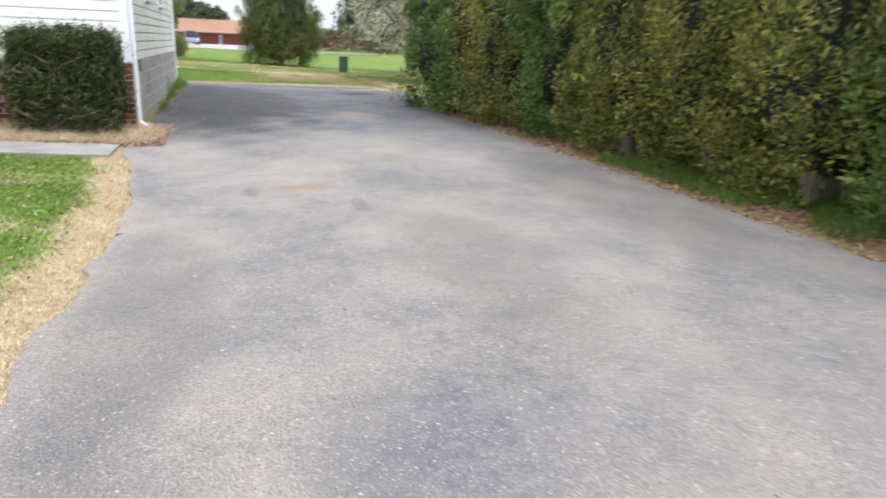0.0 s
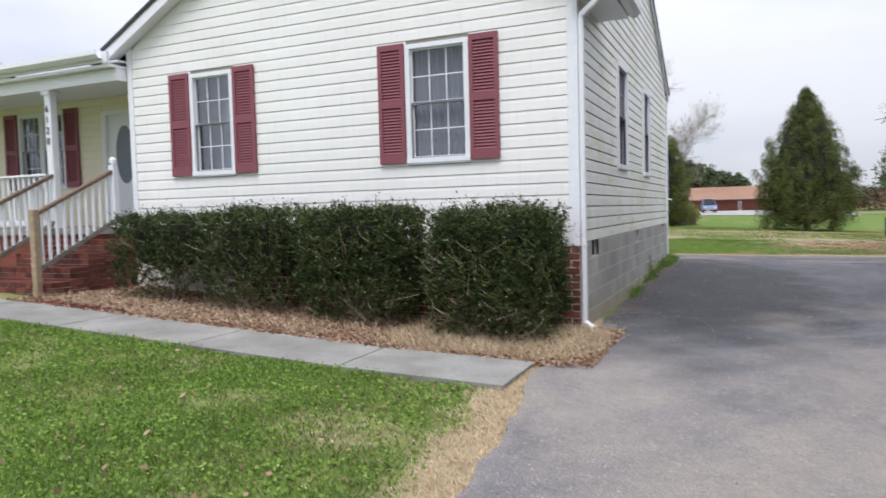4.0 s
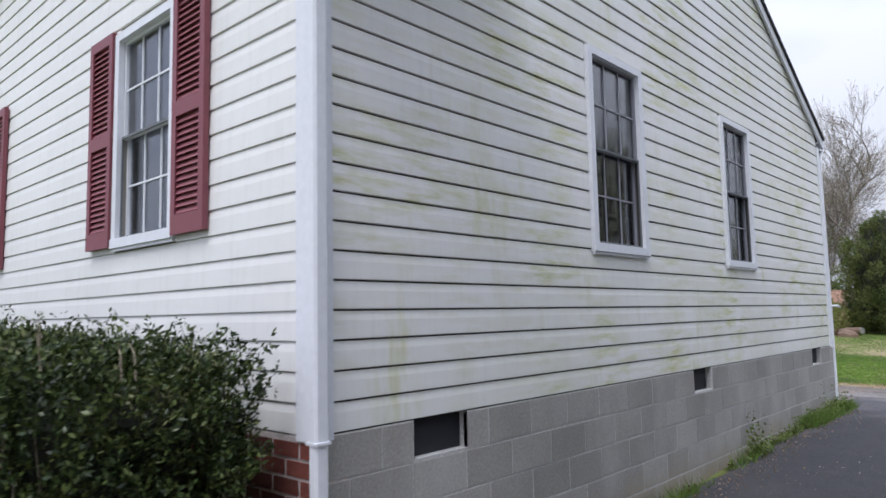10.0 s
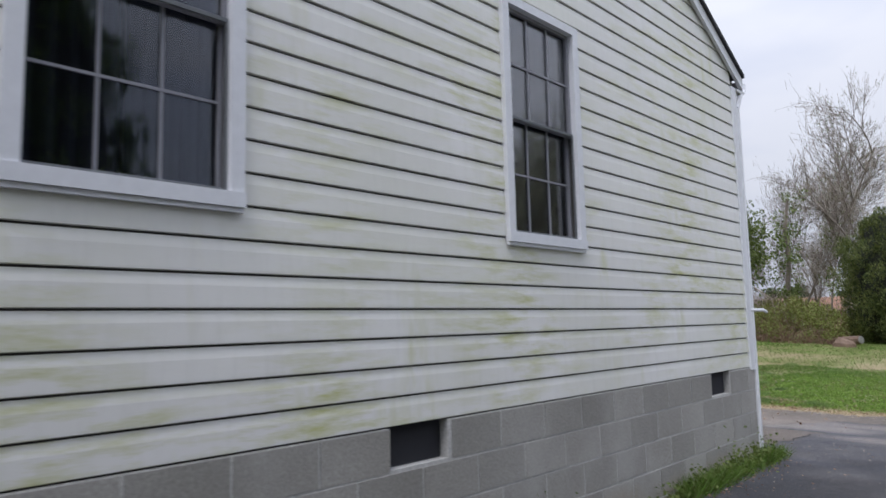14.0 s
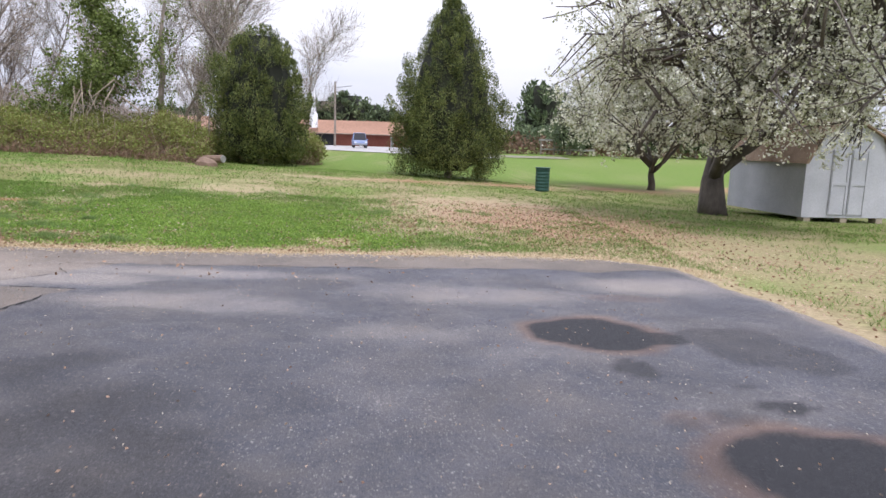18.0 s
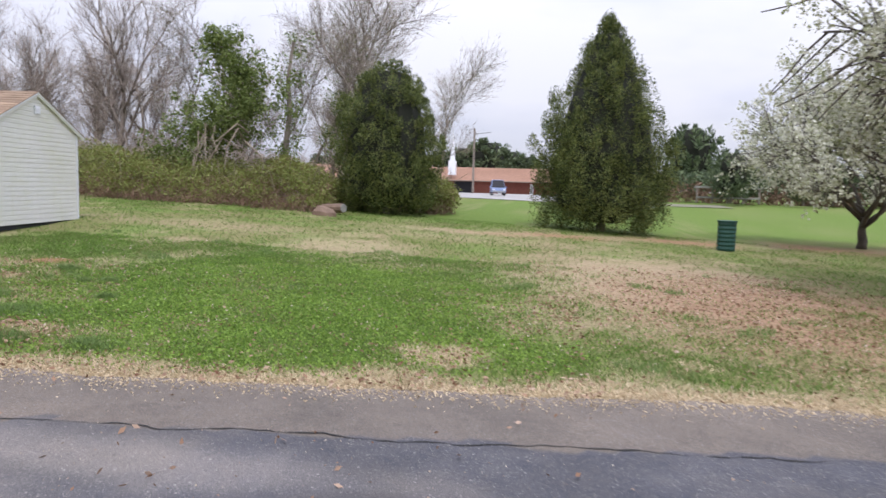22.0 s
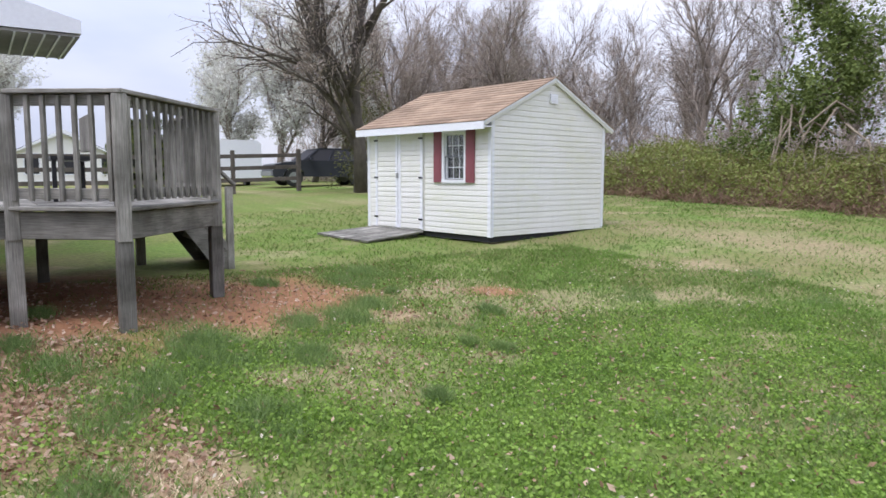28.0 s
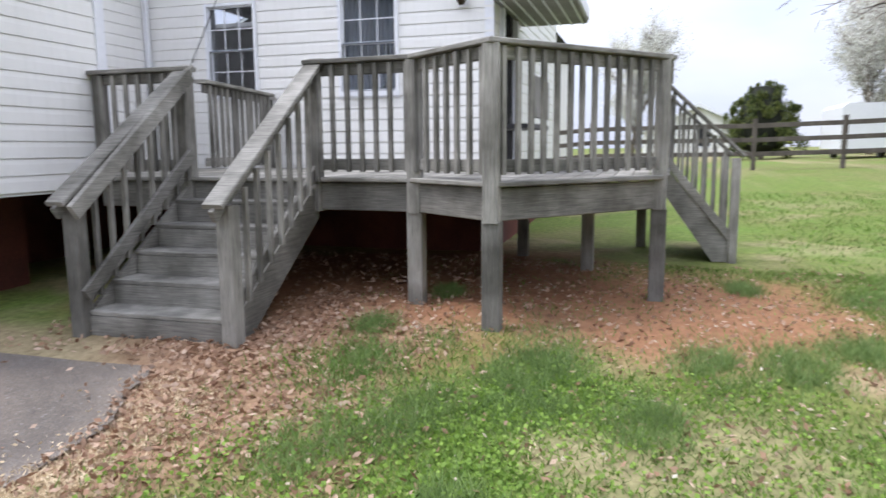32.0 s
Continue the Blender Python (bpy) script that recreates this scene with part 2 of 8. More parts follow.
def ground_mat():
    """Lawn, with straw, bare red clay and leaf litter where the ground's own masks put them."""
    m, nt, p = mat_base("lawn_ground", 0.95, spec=0.1)
    big = noise_node(nt, 0.55, 5.0, 0.6)
    fine = noise_node(nt, 14.0, 6.0, 0.7)
    grass = ramp_node(nt, big, [(0.3, (0.2, 0.18, 0.09)), (0.48, (0.155, 0.175, 0.06)), (0.66, (0.135, 0.21, 0.05))])
    grass = mix_node(nt, 1.0, grass, ramp_node(nt, fine, [(0.3, (0.62, 0.62, 0.62)), (0.72, (1.35, 1.3, 1.2))]), "MULTIPLY")
    straw = ramp_node(nt, fine, [(0.25, (0.2, 0.152, 0.092)), (0.7, (0.44, 0.35, 0.225))])
    clay = ramp_node(nt, fine, [(0.25, (0.185, 0.085, 0.046)), (0.7, (0.34, 0.18, 0.1))])
    litter = ramp_node(nt, fine, [(0.25, (0.16, 0.085, 0.05)), (0.7, (0.4, 0.26, 0.17))])
    # Lush green held dark: it also carries the tree shade over the far field.
    lush = ramp_node(nt, fine, [(0.3, (0.075, 0.12, 0.026)), (0.7, (0.155, 0.235, 0.045))])
    col = mix_node(nt, attr(nt, "lush"), grass, lush)
    col = mix_node(nt, attr(nt, "straw"), col, straw)
    col = mix_node(nt, attr(nt, "clay"), col, clay)
    col = mix_node(nt, attr(nt, "litter"), col, litter)
    nt.links.new(col, p.inputs["Base Color"])
    bump_node(nt, p, fine, 0.6, 0.03)
    return m


def stones(nt, scale, share, size):
    """A mask of scattered small stones: cells of a Voronoi pattern, of which only some hold a stone."""
    co = nt.nodes.new("ShaderNodeTexCoord")
    v = nt.nodes.new("ShaderNodeTexVoronoi")
    v.inputs["Scale"].default_value = scale
    nt.links.new(co.outputs["Object"], v.inputs["Vector"])
    near = ramp_node(nt, v.outputs["Distance"], [(size * 0.7, (1, 1, 1)), (size, (0, 0, 0))])
    pick = nt.nodes.new("ShaderNodeSeparateColor")
    nt.links.new(v.outputs["Color"], pick.inputs[0])
    some = ramp_node(nt, pick.outputs[0], [(1 - share - 0.02, (0, 0, 0)), (1 - share, (1, 1, 1))])
    return mix_node(nt, 1.0, near, some, "MULTIPLY"), pick.outputs[1]


def broken(nt, name, lo=0.25, hi=0.75, rough=0.5):
    """A mask of the mesh with its edge broken up by grain."""
    n = noise_node(nt, 9.0, 8.0, 0.75)
    m = nt.nodes.new("ShaderNodeMath")
    m.operation = "MULTIPLY_ADD"
    m.inputs[1].default_value, m.inputs[2].default_value = rough, -0.5 * rough
    nt.links.new(n, m.inputs[0])
    s = nt.nodes.new("ShaderNodeMath")
    nt.links.new(m.outputs[0], s.inputs[0])
    nt.links.new(attr(nt, name), s.inputs[1])
    return ramp_node(nt, s.outputs[0], [(lo, (0, 0, 0)), (hi, (1, 1, 1))])


def asphalt_mat():
    m, nt, p = mat_base("worn_asphalt", 0.85, spec=0.25)
    grit = noise_node(nt, 130.0, 6.0, 0.85)
    mid = noise_node(nt, 4.5, 9.0, 0.78)
    big = noise_node(nt, 0.7, 9.0, 0.74)
    col = ramp_node(nt, mid, [(0.32, (0.07, 0.075, 0.096)), (0.68, (0.175, 0.172, 0.185))])
    col = mix_node(nt, ramp_node(nt, big, [(0.45, (0, 0, 0)), (0.7, (0.6, 0.6, 0.6))]), col, (0.28, 0.245, 0.215))
    col = mix_node(nt, broken(nt, "tan", 0.0, 1.15, 0.45), col, mix_node(nt, grit, (0.25, 0.215, 0.18), (0.5, 0.44, 0.375)))
    streak = noise_node(nt, 1.6, 8.0, 0.75, (1.6, 0.7, 1.0))
    col = mix_node(nt, ramp_node(nt, streak, [(0.46, (0, 0, 0)), (0.72, (0.34, 0.34, 0.34))]), col, mix_node(nt, grit, (0.08, 0.083, 0.1), (0.17, 0.17, 0.19)))
    blue = noise_node(nt, 0.9, 5.0, 0.6)
    col = mix_node(nt, ramp_node(nt, blue, [(0.46, (0, 0, 0)), (0.72, (0.24, 0.24, 0.24))]), col, mix_node(nt, grit, (0.07, 0.08, 0.12), (0.16, 0.17, 0.225)))
    col = mix_node(nt, broken(nt, "old", 0.2, 0.75, 0.8), col, mix_node(nt, big, mix_node(nt, grit, (0.125, 0.108, 0.092), (0.26, 0.225, 0.19)), mix_node(nt, grit, (0.22, 0.18, 0.145), (0.42, 0.345, 0.275))))
    col = mix_node(nt, 1.0, col, ramp_node(nt, grit, [(0.34, (0.45, 0.45, 0.45)), (0.52, (1.0, 1.0, 1.0)), (0.66, (1.6, 1.55, 1.5)), (0.74, (2.4, 2.3, 2.2))]), "MULTIPLY")
    fine, tone = stones(nt, 85.0, 0.4, 0.45)
    col = mix_node(nt, mix_node(nt, 1.0, fine, (0.8, 0.8, 0.8), "MULTIPLY"), col, mix_node(nt, tone, (0.09, 0.088, 0.09), (0.44, 0.415, 0.39)))
    bold, tone2 = stones(nt, 40.0, 0.1, 0.34)
    col = mix_node(nt, mix_node(nt, 1.0, bold, (0.8, 0.8, 0.8), "MULTIPLY"), col, mix_node(nt, tone2, (0.24, 0.2, 0.18), (0.5, 0.48, 0.45)))
    col = mix_node(nt, broken(nt, "rust", 0.1, 1.0, 0.7), col, mix_node(nt, mid, (0.2, 0.1, 0.055), (0.3, 0.18, 0.115)))
    col = mix_node(nt, broken(nt, "dark", 0.05, 0.95, 0.55), col, ramp_node(nt, grit, [(0.35, (0.012, 0.013, 0.015)), (0.55, (0.036, 0.036, 0.039)), (0.72, (0.13, 0.13, 0.135))]))
    nt.links.new(col, p.inputs["Base Color"])
    bump_node(nt, p, grit, 0.7, 0.008)
    return m


def plain(name, col, rough=0.6, metal=0.0):
    m, nt, p = mat_base(name, rough, metal)
    f = noise_node(nt, 22.0, 4.0)
    c = ramp_node(nt, f, [(0.3, tuple(v * 0.955 for v in col)), (0.7, tuple(min(1, v * 1.03) for v in col))])
    nt.links.new(c, p.inputs["Base Color"])
    return m


M_SIDE = siding_mat("vinyl_siding_stained", 0.95)
M_FRONT = siding_mat("vinyl_siding", 0.0)
M_CREAM = siding_mat("vinyl_siding_cream", 0.0, 0.95, (1.0, 0.93, 0.74))
M_SHED = siding_mat("vinyl_siding_shed", 0.25, 0.95)
# Wall backings toned dark and grey: lap shadow lines painted behind the siding gaps.
M_LAPSHADE = plain("lap_shadow_backing", (0.05, 0.048, 0.045), 0.95)
M_LAPGREY = plain("lap_shadow_backing_grey", (0.28, 0.26, 0.23), 0.95)
M_TRIM = plain("white_trim", (0.78, 0.79, 0.82), 0.4)
# White paint greyed down: the pear tree's shade is put into the colour.
M_BARN = two_scale("tree_shaded_white_paint", (0.38, 0.39, 0.41), (0.47, 0.48, 0.5), 1.4, 24.0, 0.7, 0.2, grain=0.2)
M_SHUT = plain("maroon_shutter", (0.235, 0.072, 0.088), 0.5)
M_GLASS = glass_mat()
M_CURT = plain("sheer_curtain", (0.4, 0.42, 0.45), 0.9)
# Curtain taken to near black: the dim room behind the panes is in its colour.
M_DRAPE = plain("unlit_room_curtain", (0.02, 0.024, 0.038), 0.9)
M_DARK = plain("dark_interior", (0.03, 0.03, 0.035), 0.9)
M_BRICK = two_scale("red_brick", (0.1, 0.03, 0.023), (0.21, 0.06, 0.04), 2.0, 40.0, 0.85, 0.4, per_piece=0.55)
M_MORTAR = two_scale("brick_mortar", (0.5, 0.45, 0.42), (0.64, 0.59, 0.55), 3.0, 60.0, 0.9, 0.3)
M_BLOCK = block_mat()
M_BMORT = two_scale("block_mortar", (0.47, 0.46, 0.435), (0.57, 0.56, 0.535), 3.0, 60.0, 0.9, 0.3)
M_CONC = two_scale("concrete_walk", (0.2, 0.192, 0.175), (0.33, 0.32, 0.295), 1.6, 55.0, 0.9, 0.35, grain=0.45)
M_WOOD = two_scale("weathered_wood", (0.1, 0.095, 0.078), (0.34, 0.325, 0.29), 2.2, 9.0, 0.85, 0.5, (13.0, 13.0, 0.5), per_piece=0.36, grain=0.75)
M_WOODH = two_scale("weathered_wood_lengthwise", (0.1, 0.095, 0.078), (0.34, 0.325, 0.29), 2.2, 9.0, 0.85, 0.5, (0.5, 0.5, 13.0), per_piece=0.36, grain=0.75)
M_BROWNRAIL = two_scale("brown_rail", (0.14, 0.09, 0.065), (0.23, 0.155, 0.11), 2.0, 12.0, 0.7, 0.3)
M_TREATED = two_scale("treated_post", (0.3, 0.22, 0.14), (0.42, 0.33, 0.22), 2.0, 14.0, 0.8, 0.3)
M_SHINGLE = two_scale("brown_shingle", (0.22, 0.15, 0.1), (0.36, 0.262, 0.18), 2.0, 45.0, 0.95, 0.5, per_piece=0.25)
M_ROOFDK = two_scale("dark_shingle", (0.04, 0.04, 0.045), (0.08, 0.08, 0.085), 2.0, 45.0, 0.95, 0.5)
M_CRACK = two_scale("open_asphalt_crack", (0.012, 0.012, 0.013), (0.04, 0.038, 0.036), 3.0, 60.0, 0.95, 0.3)
M_GROUND = ground_mat()
M_ASPH = asphalt_mat()
M_GRASS = leaf_mat("grass_blade", [(0.16, (0.28, 0.23, 0.11)), (0.32, (0.12, 0.155, 0.045)), (0.6, (0.115, 0.21, 0.035)), (0.9, (0.19, 0.33, 0.05))], 0.6, 0.35, 0.5)
M_CLOVER = leaf_mat("clover_leaf", [(0.25, (0.13, 0.21, 0.042)), (0.5, (0.2, 0.32, 0.055)), (0.85, (0.3, 0.44, 0.085))], 2.2, 0.4, 0.6)
M_TUFT = leaf_mat("onion_grass", [(0.2, (0.11, 0.16, 0.055)), (0.55, (0.17, 0.26, 0.08)), (0.9, (0.28, 0.38, 0.13))], 1.5, 0.4, 0.5)
M_PETAL = leaf_mat("pale_petal", [(0.2, (0.22, 0.14, 0.09)), (0.55, (0.4, 0.31, 0.22)), (0.85, (0.62, 0.56, 0.46))], 1.0, 0.2, 0.7)
M_DRY = leaf_mat("dry_stem", [(0.2, (0.43, 0.33, 0.2)), (0.8, (0.7, 0.58, 0.4))], 1.0, 0.2)
M_LITTER = leaf_mat("fallen_leaf", [(0.15, (0.13, 0.055, 0.03)), (0.5, (0.34, 0.215, 0.14)), (0.85, (0.48, 0.36, 0.27))], 1.0, 0.1, 0.8)
M_HEDGE = leaf_mat("hedge_leaf", [(0.2, (0.01, 0.017, 0.007)), (0.5, (0.03, 0.05, 0.014)), (0.77, (0.1, 0.13, 0.036)), (0.93, (0.27, 0.26, 0.14))], 2.2, 0.08, 0.35)
M_TWIG = two_scale("twig", (0.19, 0.15, 0.11), (0.4, 0.335, 0.255), 2.0, 20.0, 0.9, 0.2)
M_CEDAR = leaf_mat("cedar_foliage", [(0.25, (0.024, 0.038, 0.012)), (0.5, (0.075, 0.105, 0.028)), (0.85, (0.22, 0.235, 0.066))], 1.3, 0.15)
# Pine green made paler, so that distance haze is part of the colour.
M_PINE = leaf_mat("hazed_pine_green", [(0.2, (0.045, 0.065, 0.035)), (0.5, (0.085, 0.12, 0.06)), (0.85, (0.15, 0.19, 0.09))], 0.3, 0.15)
M_ARB = leaf_mat("arborvitae_foliage", [(0.15, (0.03, 0.06, 0.018)), (0.5, (0.1, 0.175, 0.042)), (0.85, (0.25, 0.34, 0.09))], 1.3, 0.2)
M_ARBY = leaf_mat("arborvitae_bronzed", [(0.2, (0.04, 0.06, 0.016)), (0.52, (0.15, 0.175, 0.042)), (0.85, (0.46, 0.4, 0.095))], 1.3, 0.2)
M_BARK = two_scale("grey_bark", (0.17, 0.14, 0.115), (0.31, 0.262, 0.22), 1.5, 12.0, 0.95, 0.6, (1.0, 1.0, 0.25))
M_PEARBARK = two_scale("dark_pear_bark", (0.075, 0.063, 0.054), (0.15, 0.128, 0.11), 1.5, 12.0, 0.95, 0.6, (1.0, 1.0, 0.25))
M_BLOSSOM = leaf_mat("pear_blossom", [(0.2, (0.2, 0.23, 0.09)), (0.36, (0.38, 0.4, 0.24)), (0.55, (0.6, 0.6, 0.48)), (0.9, (0.78, 0.77, 0.68))], 0.7, 0.4)
M_WHITE = leaf_mat("white_blossom", [(0.2, (0.5, 0.5, 0.42)), (0.5, (0.72, 0.72, 0.67)), (0.9, (0.86, 0.86, 0.82))], 0.7, 0.4)
# Near-black core colour: the shade deep inside hedge and crown is painted in.
M_INNER = plain("shaded_foliage_core", (0.014, 0.016, 0.009), 0.95)
M_BUD = leaf_mat("budding_twig", [(0.2, (0.24, 0.19, 0.16)), (0.8, (0.44, 0.37, 0.31))], 0.3, 0.2)
M_BRUSH = leaf_mat("bramble", [(0.2, (0.16, 0.115, 0.06)), (0.38, (0.2, 0.19, 0.06)), (0.65, (0.2, 0.25, 0.06)), (0.9, (0.34, 0.36, 0.12))], 0.45, 0.25)
M_CANE = leaf_mat("dead_bramble_stem", [(0.2, (0.13, 0.075, 0.05)), (0.8, (0.3, 0.2, 0.14))], 0.5, 0.1, 0.8)
M_VINE = leaf_mat("vine_leaf", [(0.15, (0.055, 0.075, 0.02)), (0.5, (0.13, 0.175, 0.045)), (0.9, (0.24, 0.29, 0.085))], 0.8, 0.25)
M_OLIVE = leaf_mat("olive_bush_leaf", [(0.15, (0.05, 0.05, 0.018)), (0.5, (0.11, 0.115, 0.04)), (0.9, (0.2, 0.2, 0.08))], 0.8, 0.2)
M_GREYSASH = plain("grey_sash", (0.27, 0.27, 0.3), 0.5)
M_SCREEN = plain("insect_screen", (0.16, 0.17, 0.18), 0.8)
M_OVAL = plain("grey_leaded_glass", (0.16, 0.18, 0.21), 0.15)
M_METAL = plain("grey_metal", (0.35, 0.36, 0.37), 0.4, 0.6)
M_BLACK = plain("black_iron", (0.02, 0.02, 0.022), 0.4)
M_GREENPL = plain("green_plastic", (0.015, 0.06, 0.045), 0.5)
M_BRONZE = plain("dark_bronze", (0.06, 0.045, 0.025), 0.4, 0.8)
M_CARBLK = plain("dark_car_paint", (0.035, 0.038, 0.048), 0.2)
M_CARBLU = plain("blue_van_paint", (0.2, 0.26, 0.42), 0.3)
M_FARRED = two_scale("far_brick", (0.22, 0.07, 0.05), (0.28, 0.1, 0.07), 0.3, 4.0, 0.9, 0.0)
M_FARROOF = two_scale("far_roof", (0.25, 0.135, 0.085), (0.31, 0.175, 0.115), 0.2, 3.0, 0.9, 0.0)
M_ROAD = two_scale("far_road", (0.3, 0.29, 0.275), (0.38, 0.365, 0.345), 0.2, 4.0, 0.9, 0.0)
M_LANE = two_scale("gravel_lane", (0.16, 0.16, 0.1), (0.22, 0.21, 0.14), 0.3, 4.0, 0.95, 0.0)

# ---- mesh helpers ----


class Shape:
    """A growing list of corners and faces."""

    def __init__(self):
        self.v, self.f = [], []

    def add(self, verts, faces):
        n = len(self.v)
        self.v += [tuple(p) for p in verts]
        self.f += [tuple(i + n for i in f) for f in faces]
        return self

    def box(self, x0, x1, y0, y1, z0, z1):
        return self.add([(x, y, z) for z in (z0, z1) for y in (y0, y1) for x in (x0, x1)],
                        [(0, 2, 3, 1), (4, 5, 7, 6), (0, 1, 5, 4), (2, 6, 7, 3), (0, 4, 6, 2), (1, 3, 7, 5)])

    def prism(self, outline, a, b, axis="x"):
        """An outline of (u, w) pushed from a to b along the axis; u, w are the two other axes in order."""
        n = len(outline)
        put = {"x": lambda s, u, w: (s, u, w), "y": lambda s, u, w: (u, s, w), "z": lambda s, u, w: (u, w, s)}[axis]
        vs = [put(a, u, w) for u, w in outline] + [put(b, u, w) for u, w in outline]
        fs = [tuple(range(n)), tuple(range(2 * n - 1, n - 1, -1))] + [(i, i + n, (i + 1) % n + n, (i + 1) % n) for i in range(n)]
        return self.add(vs, fs)

    def beam(self, p, q, w, h, bev=0.006, up=(0, 0, 1)):
        """A timber from p to q with chamfered long edges, w wide and h high, centred on the line."""
        p, q = Vector(p), Vector(q)
        d = (q - p).normalized()
        u = Vector(up)
        if abs(d.dot(u)) > 0.98:
            u = Vector((0, 1, 0))
        s = d.cross(u).normalized()
        u = s.cross(d)
        a, b = w / 2, h / 2
        c = min(bev, a * 0.5, b * 0.5)
        ring = [(a - c, -b), (a, -b + c), (a, b - c), (a - c, b), (-a + c, b), (-a, b - c), (-a, -b + c), (-a + c, -b)]
        vs = [e + s * i + u * j for e in (p, q) for i, j in ring]
        fs = [tuple(range(7, -1, -1)), tuple(range(8, 16))] + [(i, (i + 1) % 8, (i + 1) % 8 + 8, i + 8) for i in range(8)]
        return self.add(vs, fs)

    def tube(self, pts, radii, n=6):
        start = len(self.v)
        for k, (p, r) in enumerate(zip(pts, radii)):
            p = Vector(p)
            d = (Vector(pts[min(k + 1, len(pts) - 1)]) - Vector(pts[max(k - 1, 0)])).normalized()
            s = d.cross(Vector((0.31, 0.17, 0.93)) if abs(d.z) < 0.9 else Vector((1, 0.1, 0))).normalized()
            u = s.cross(d)
            self.v += [tuple(p + (s * math.cos(2 * math.pi * i / n) + u * math.sin(2 * math.pi * i / n)) * r) for i in range(n)]
        for k in range(len(pts) - 1):
            a = start + k * n
            self.f += [(a + i, a + (i + 1) % n, a + n + (i + 1) % n, a + n + i) for i in range(n)]
        self.f += [tuple(start + i for i in range(n - 1, -1, -1)), tuple(start + (len(pts) - 1) * n + i for i in range(n))]
        return self

    def move(self, m):
        self.v = [tuple(m @ Vector(p)) for p in self.v]
        return self

    def mesh(self, name, mat, smooth=False):
        me = bpy.data.meshes.new(name)
        me.from_pydata(self.v, [], self.f)
        me.materials.append(mat)
        if smooth:
            me.polygons.foreach_set("use_smooth", [True] * len(me.polygons))
        me.update()
        return me


LENGTHWISE = {"deck_board", "rim_joist", "joist", "cap", "upper_rail", "lower_rail", "tread", "riser", "stringer", "ramp_board", "ramp_joist", "grab_rail", "mid_board", "wing_floor", "edge_board"}


def part(name, shape, mat, parent=None, label="", smooth=False):
    if mat is M_WOOD and name in LENGTHWISE:
        mat = M_WOODH
    ob = new(name, shape.mesh(name, mat, smooth) if isinstance(shape, Shape) else shape)
    if parent:
        ob.parent = parent
    if label:
        ob["label"] = label
    return ob


def empty(name, at=(0, 0, 0), turn=0.0):
    ob = new(name)
    ob.matrix_basis = pose(*at, 0, 0, turn)
    ob.empty_display_size = 0.2
    return ob


def soup(name, verts, size, mat):
    """A mesh of loose triangles or quads from an array of corners, size corners each."""
    verts = np.asarray(verts, dtype=np.float32).reshape(-1, 3)
    n = len(verts) // size
    me = bpy.data.meshes.new(name)
    me.vertices.add(len(verts))
    me.vertices.foreach_set("co", verts.ravel())
    me.loops.add(n * size)
    me.loops.foreach_set("vertex_index", np.arange(n * size, dtype=np.int32))
    me.polygons.add(n)
    me.polygons.foreach_set("loop_start", np.arange(n, dtype=np.int32) * size)
    me.update(calc_edges=True)
    me.materials.append(mat)
    return me


RNG = np.random.default_rng(7)


def leaves(points, size, mat, name, aspect=0.55, jitter=0.5, out=None):
    """Leaf quads (kites) at the points, turned at random, or partly outwards where out is given."""
    n = len(points)
    d = RNG.normal(size=(n, 3))
    if out is not None:
        d = d * jitter + out
    d /= np.linalg.norm(d, axis=1)[:, None] + 1e-9
    h = RNG.normal(size=(n, 3))
    s = np.cross(d, h)
    s /= np.linalg.norm(s, axis=1)[:, None] + 1e-9
    L = (size * RNG.uniform(0.6, 1.35, n))[:, None]
    p = np.asarray(points)
    q = np.stack([p - d * L * 0.5, p + s * L * aspect * 0.5, p + d * L * 0.5, p - s * L * aspect * 0.5], axis=1)
    return soup(name, q, 4, mat)


def smooth01(a, b, x):
    t = np.clip((np.asarray(x, float) - a) / (b - a), 0, 1)
    return t * t * (3 - 2 * t)


def gz(x, y):
    """Height of the ground."""
    x, y = np.asarray(x, float), np.asarray(y, float)
    front = -0.1 + 0.13 * (1 - smooth01(0.2, 2.5, x)) * smooth01(2, 8, y)
    front = front + 0.055 * np.clip(-0.6 - x, 0, 9) * smooth01(-9, -2.5, y) * (1 - smooth01(1, 4, y))
    back = -0.22 - 0.018 * np.clip(x, -14, 16)
    far = -0.1 - 0.045 * np.clip(x, -10, 14)
    u = smooth01(18, 30, y)
    back = back * (1 - u) + far * u + 0.5 * smooth01(-10, -24, x) * smooth01(8, 16, y)
    v = smooth01(45, 100, y)
    back = back * (1 - v) + 0.05 * v
    w = smooth01(8.5, 13.5, y)
    bank = 0.11 * np.exp(-((x + 5.6) / 2.4) ** 2 - ((y - 14.9) / 2.6) ** 2)
    return front * (1 - w) + back * w + bank


def gzf(x, y):
    return float(gz(x, y))


def fbm(x, y, s, seed=0.0):
    """Cheap smooth noise on arrays, about -1 to 1."""
    x, y = np.asarray(x) * s + seed, np.asarray(y) * s - seed * 0.7
    return (np.sin(1.7 * x + 0.9 * y + 1.3 * np.sin(0.8 * y + seed)) + np.sin(-1.1 * x + 1.9 * y + 1.7 * np.sin(1.1 * x - seed)) * 0.8
            + np.sin(3.1 * x - 2.3 * y + np.sin(2.7 * y)) * 0.5 + np.sin(2.9 * x + 4.3 * y + np.sin(3.7 * x)) * 0.35) / 2.65


def blob(x, y, cx, cy, rx, ry, edge=0.35, seed=0.0):
    r = np.sqrt(((x - cx) / rx) ** 2 + ((y - cy) / ry) ** 2) + 0.22 * fbm(x, y, 2.6, seed + cx)
    return 1 - smooth01(1 - edge, 1 + edge, r)


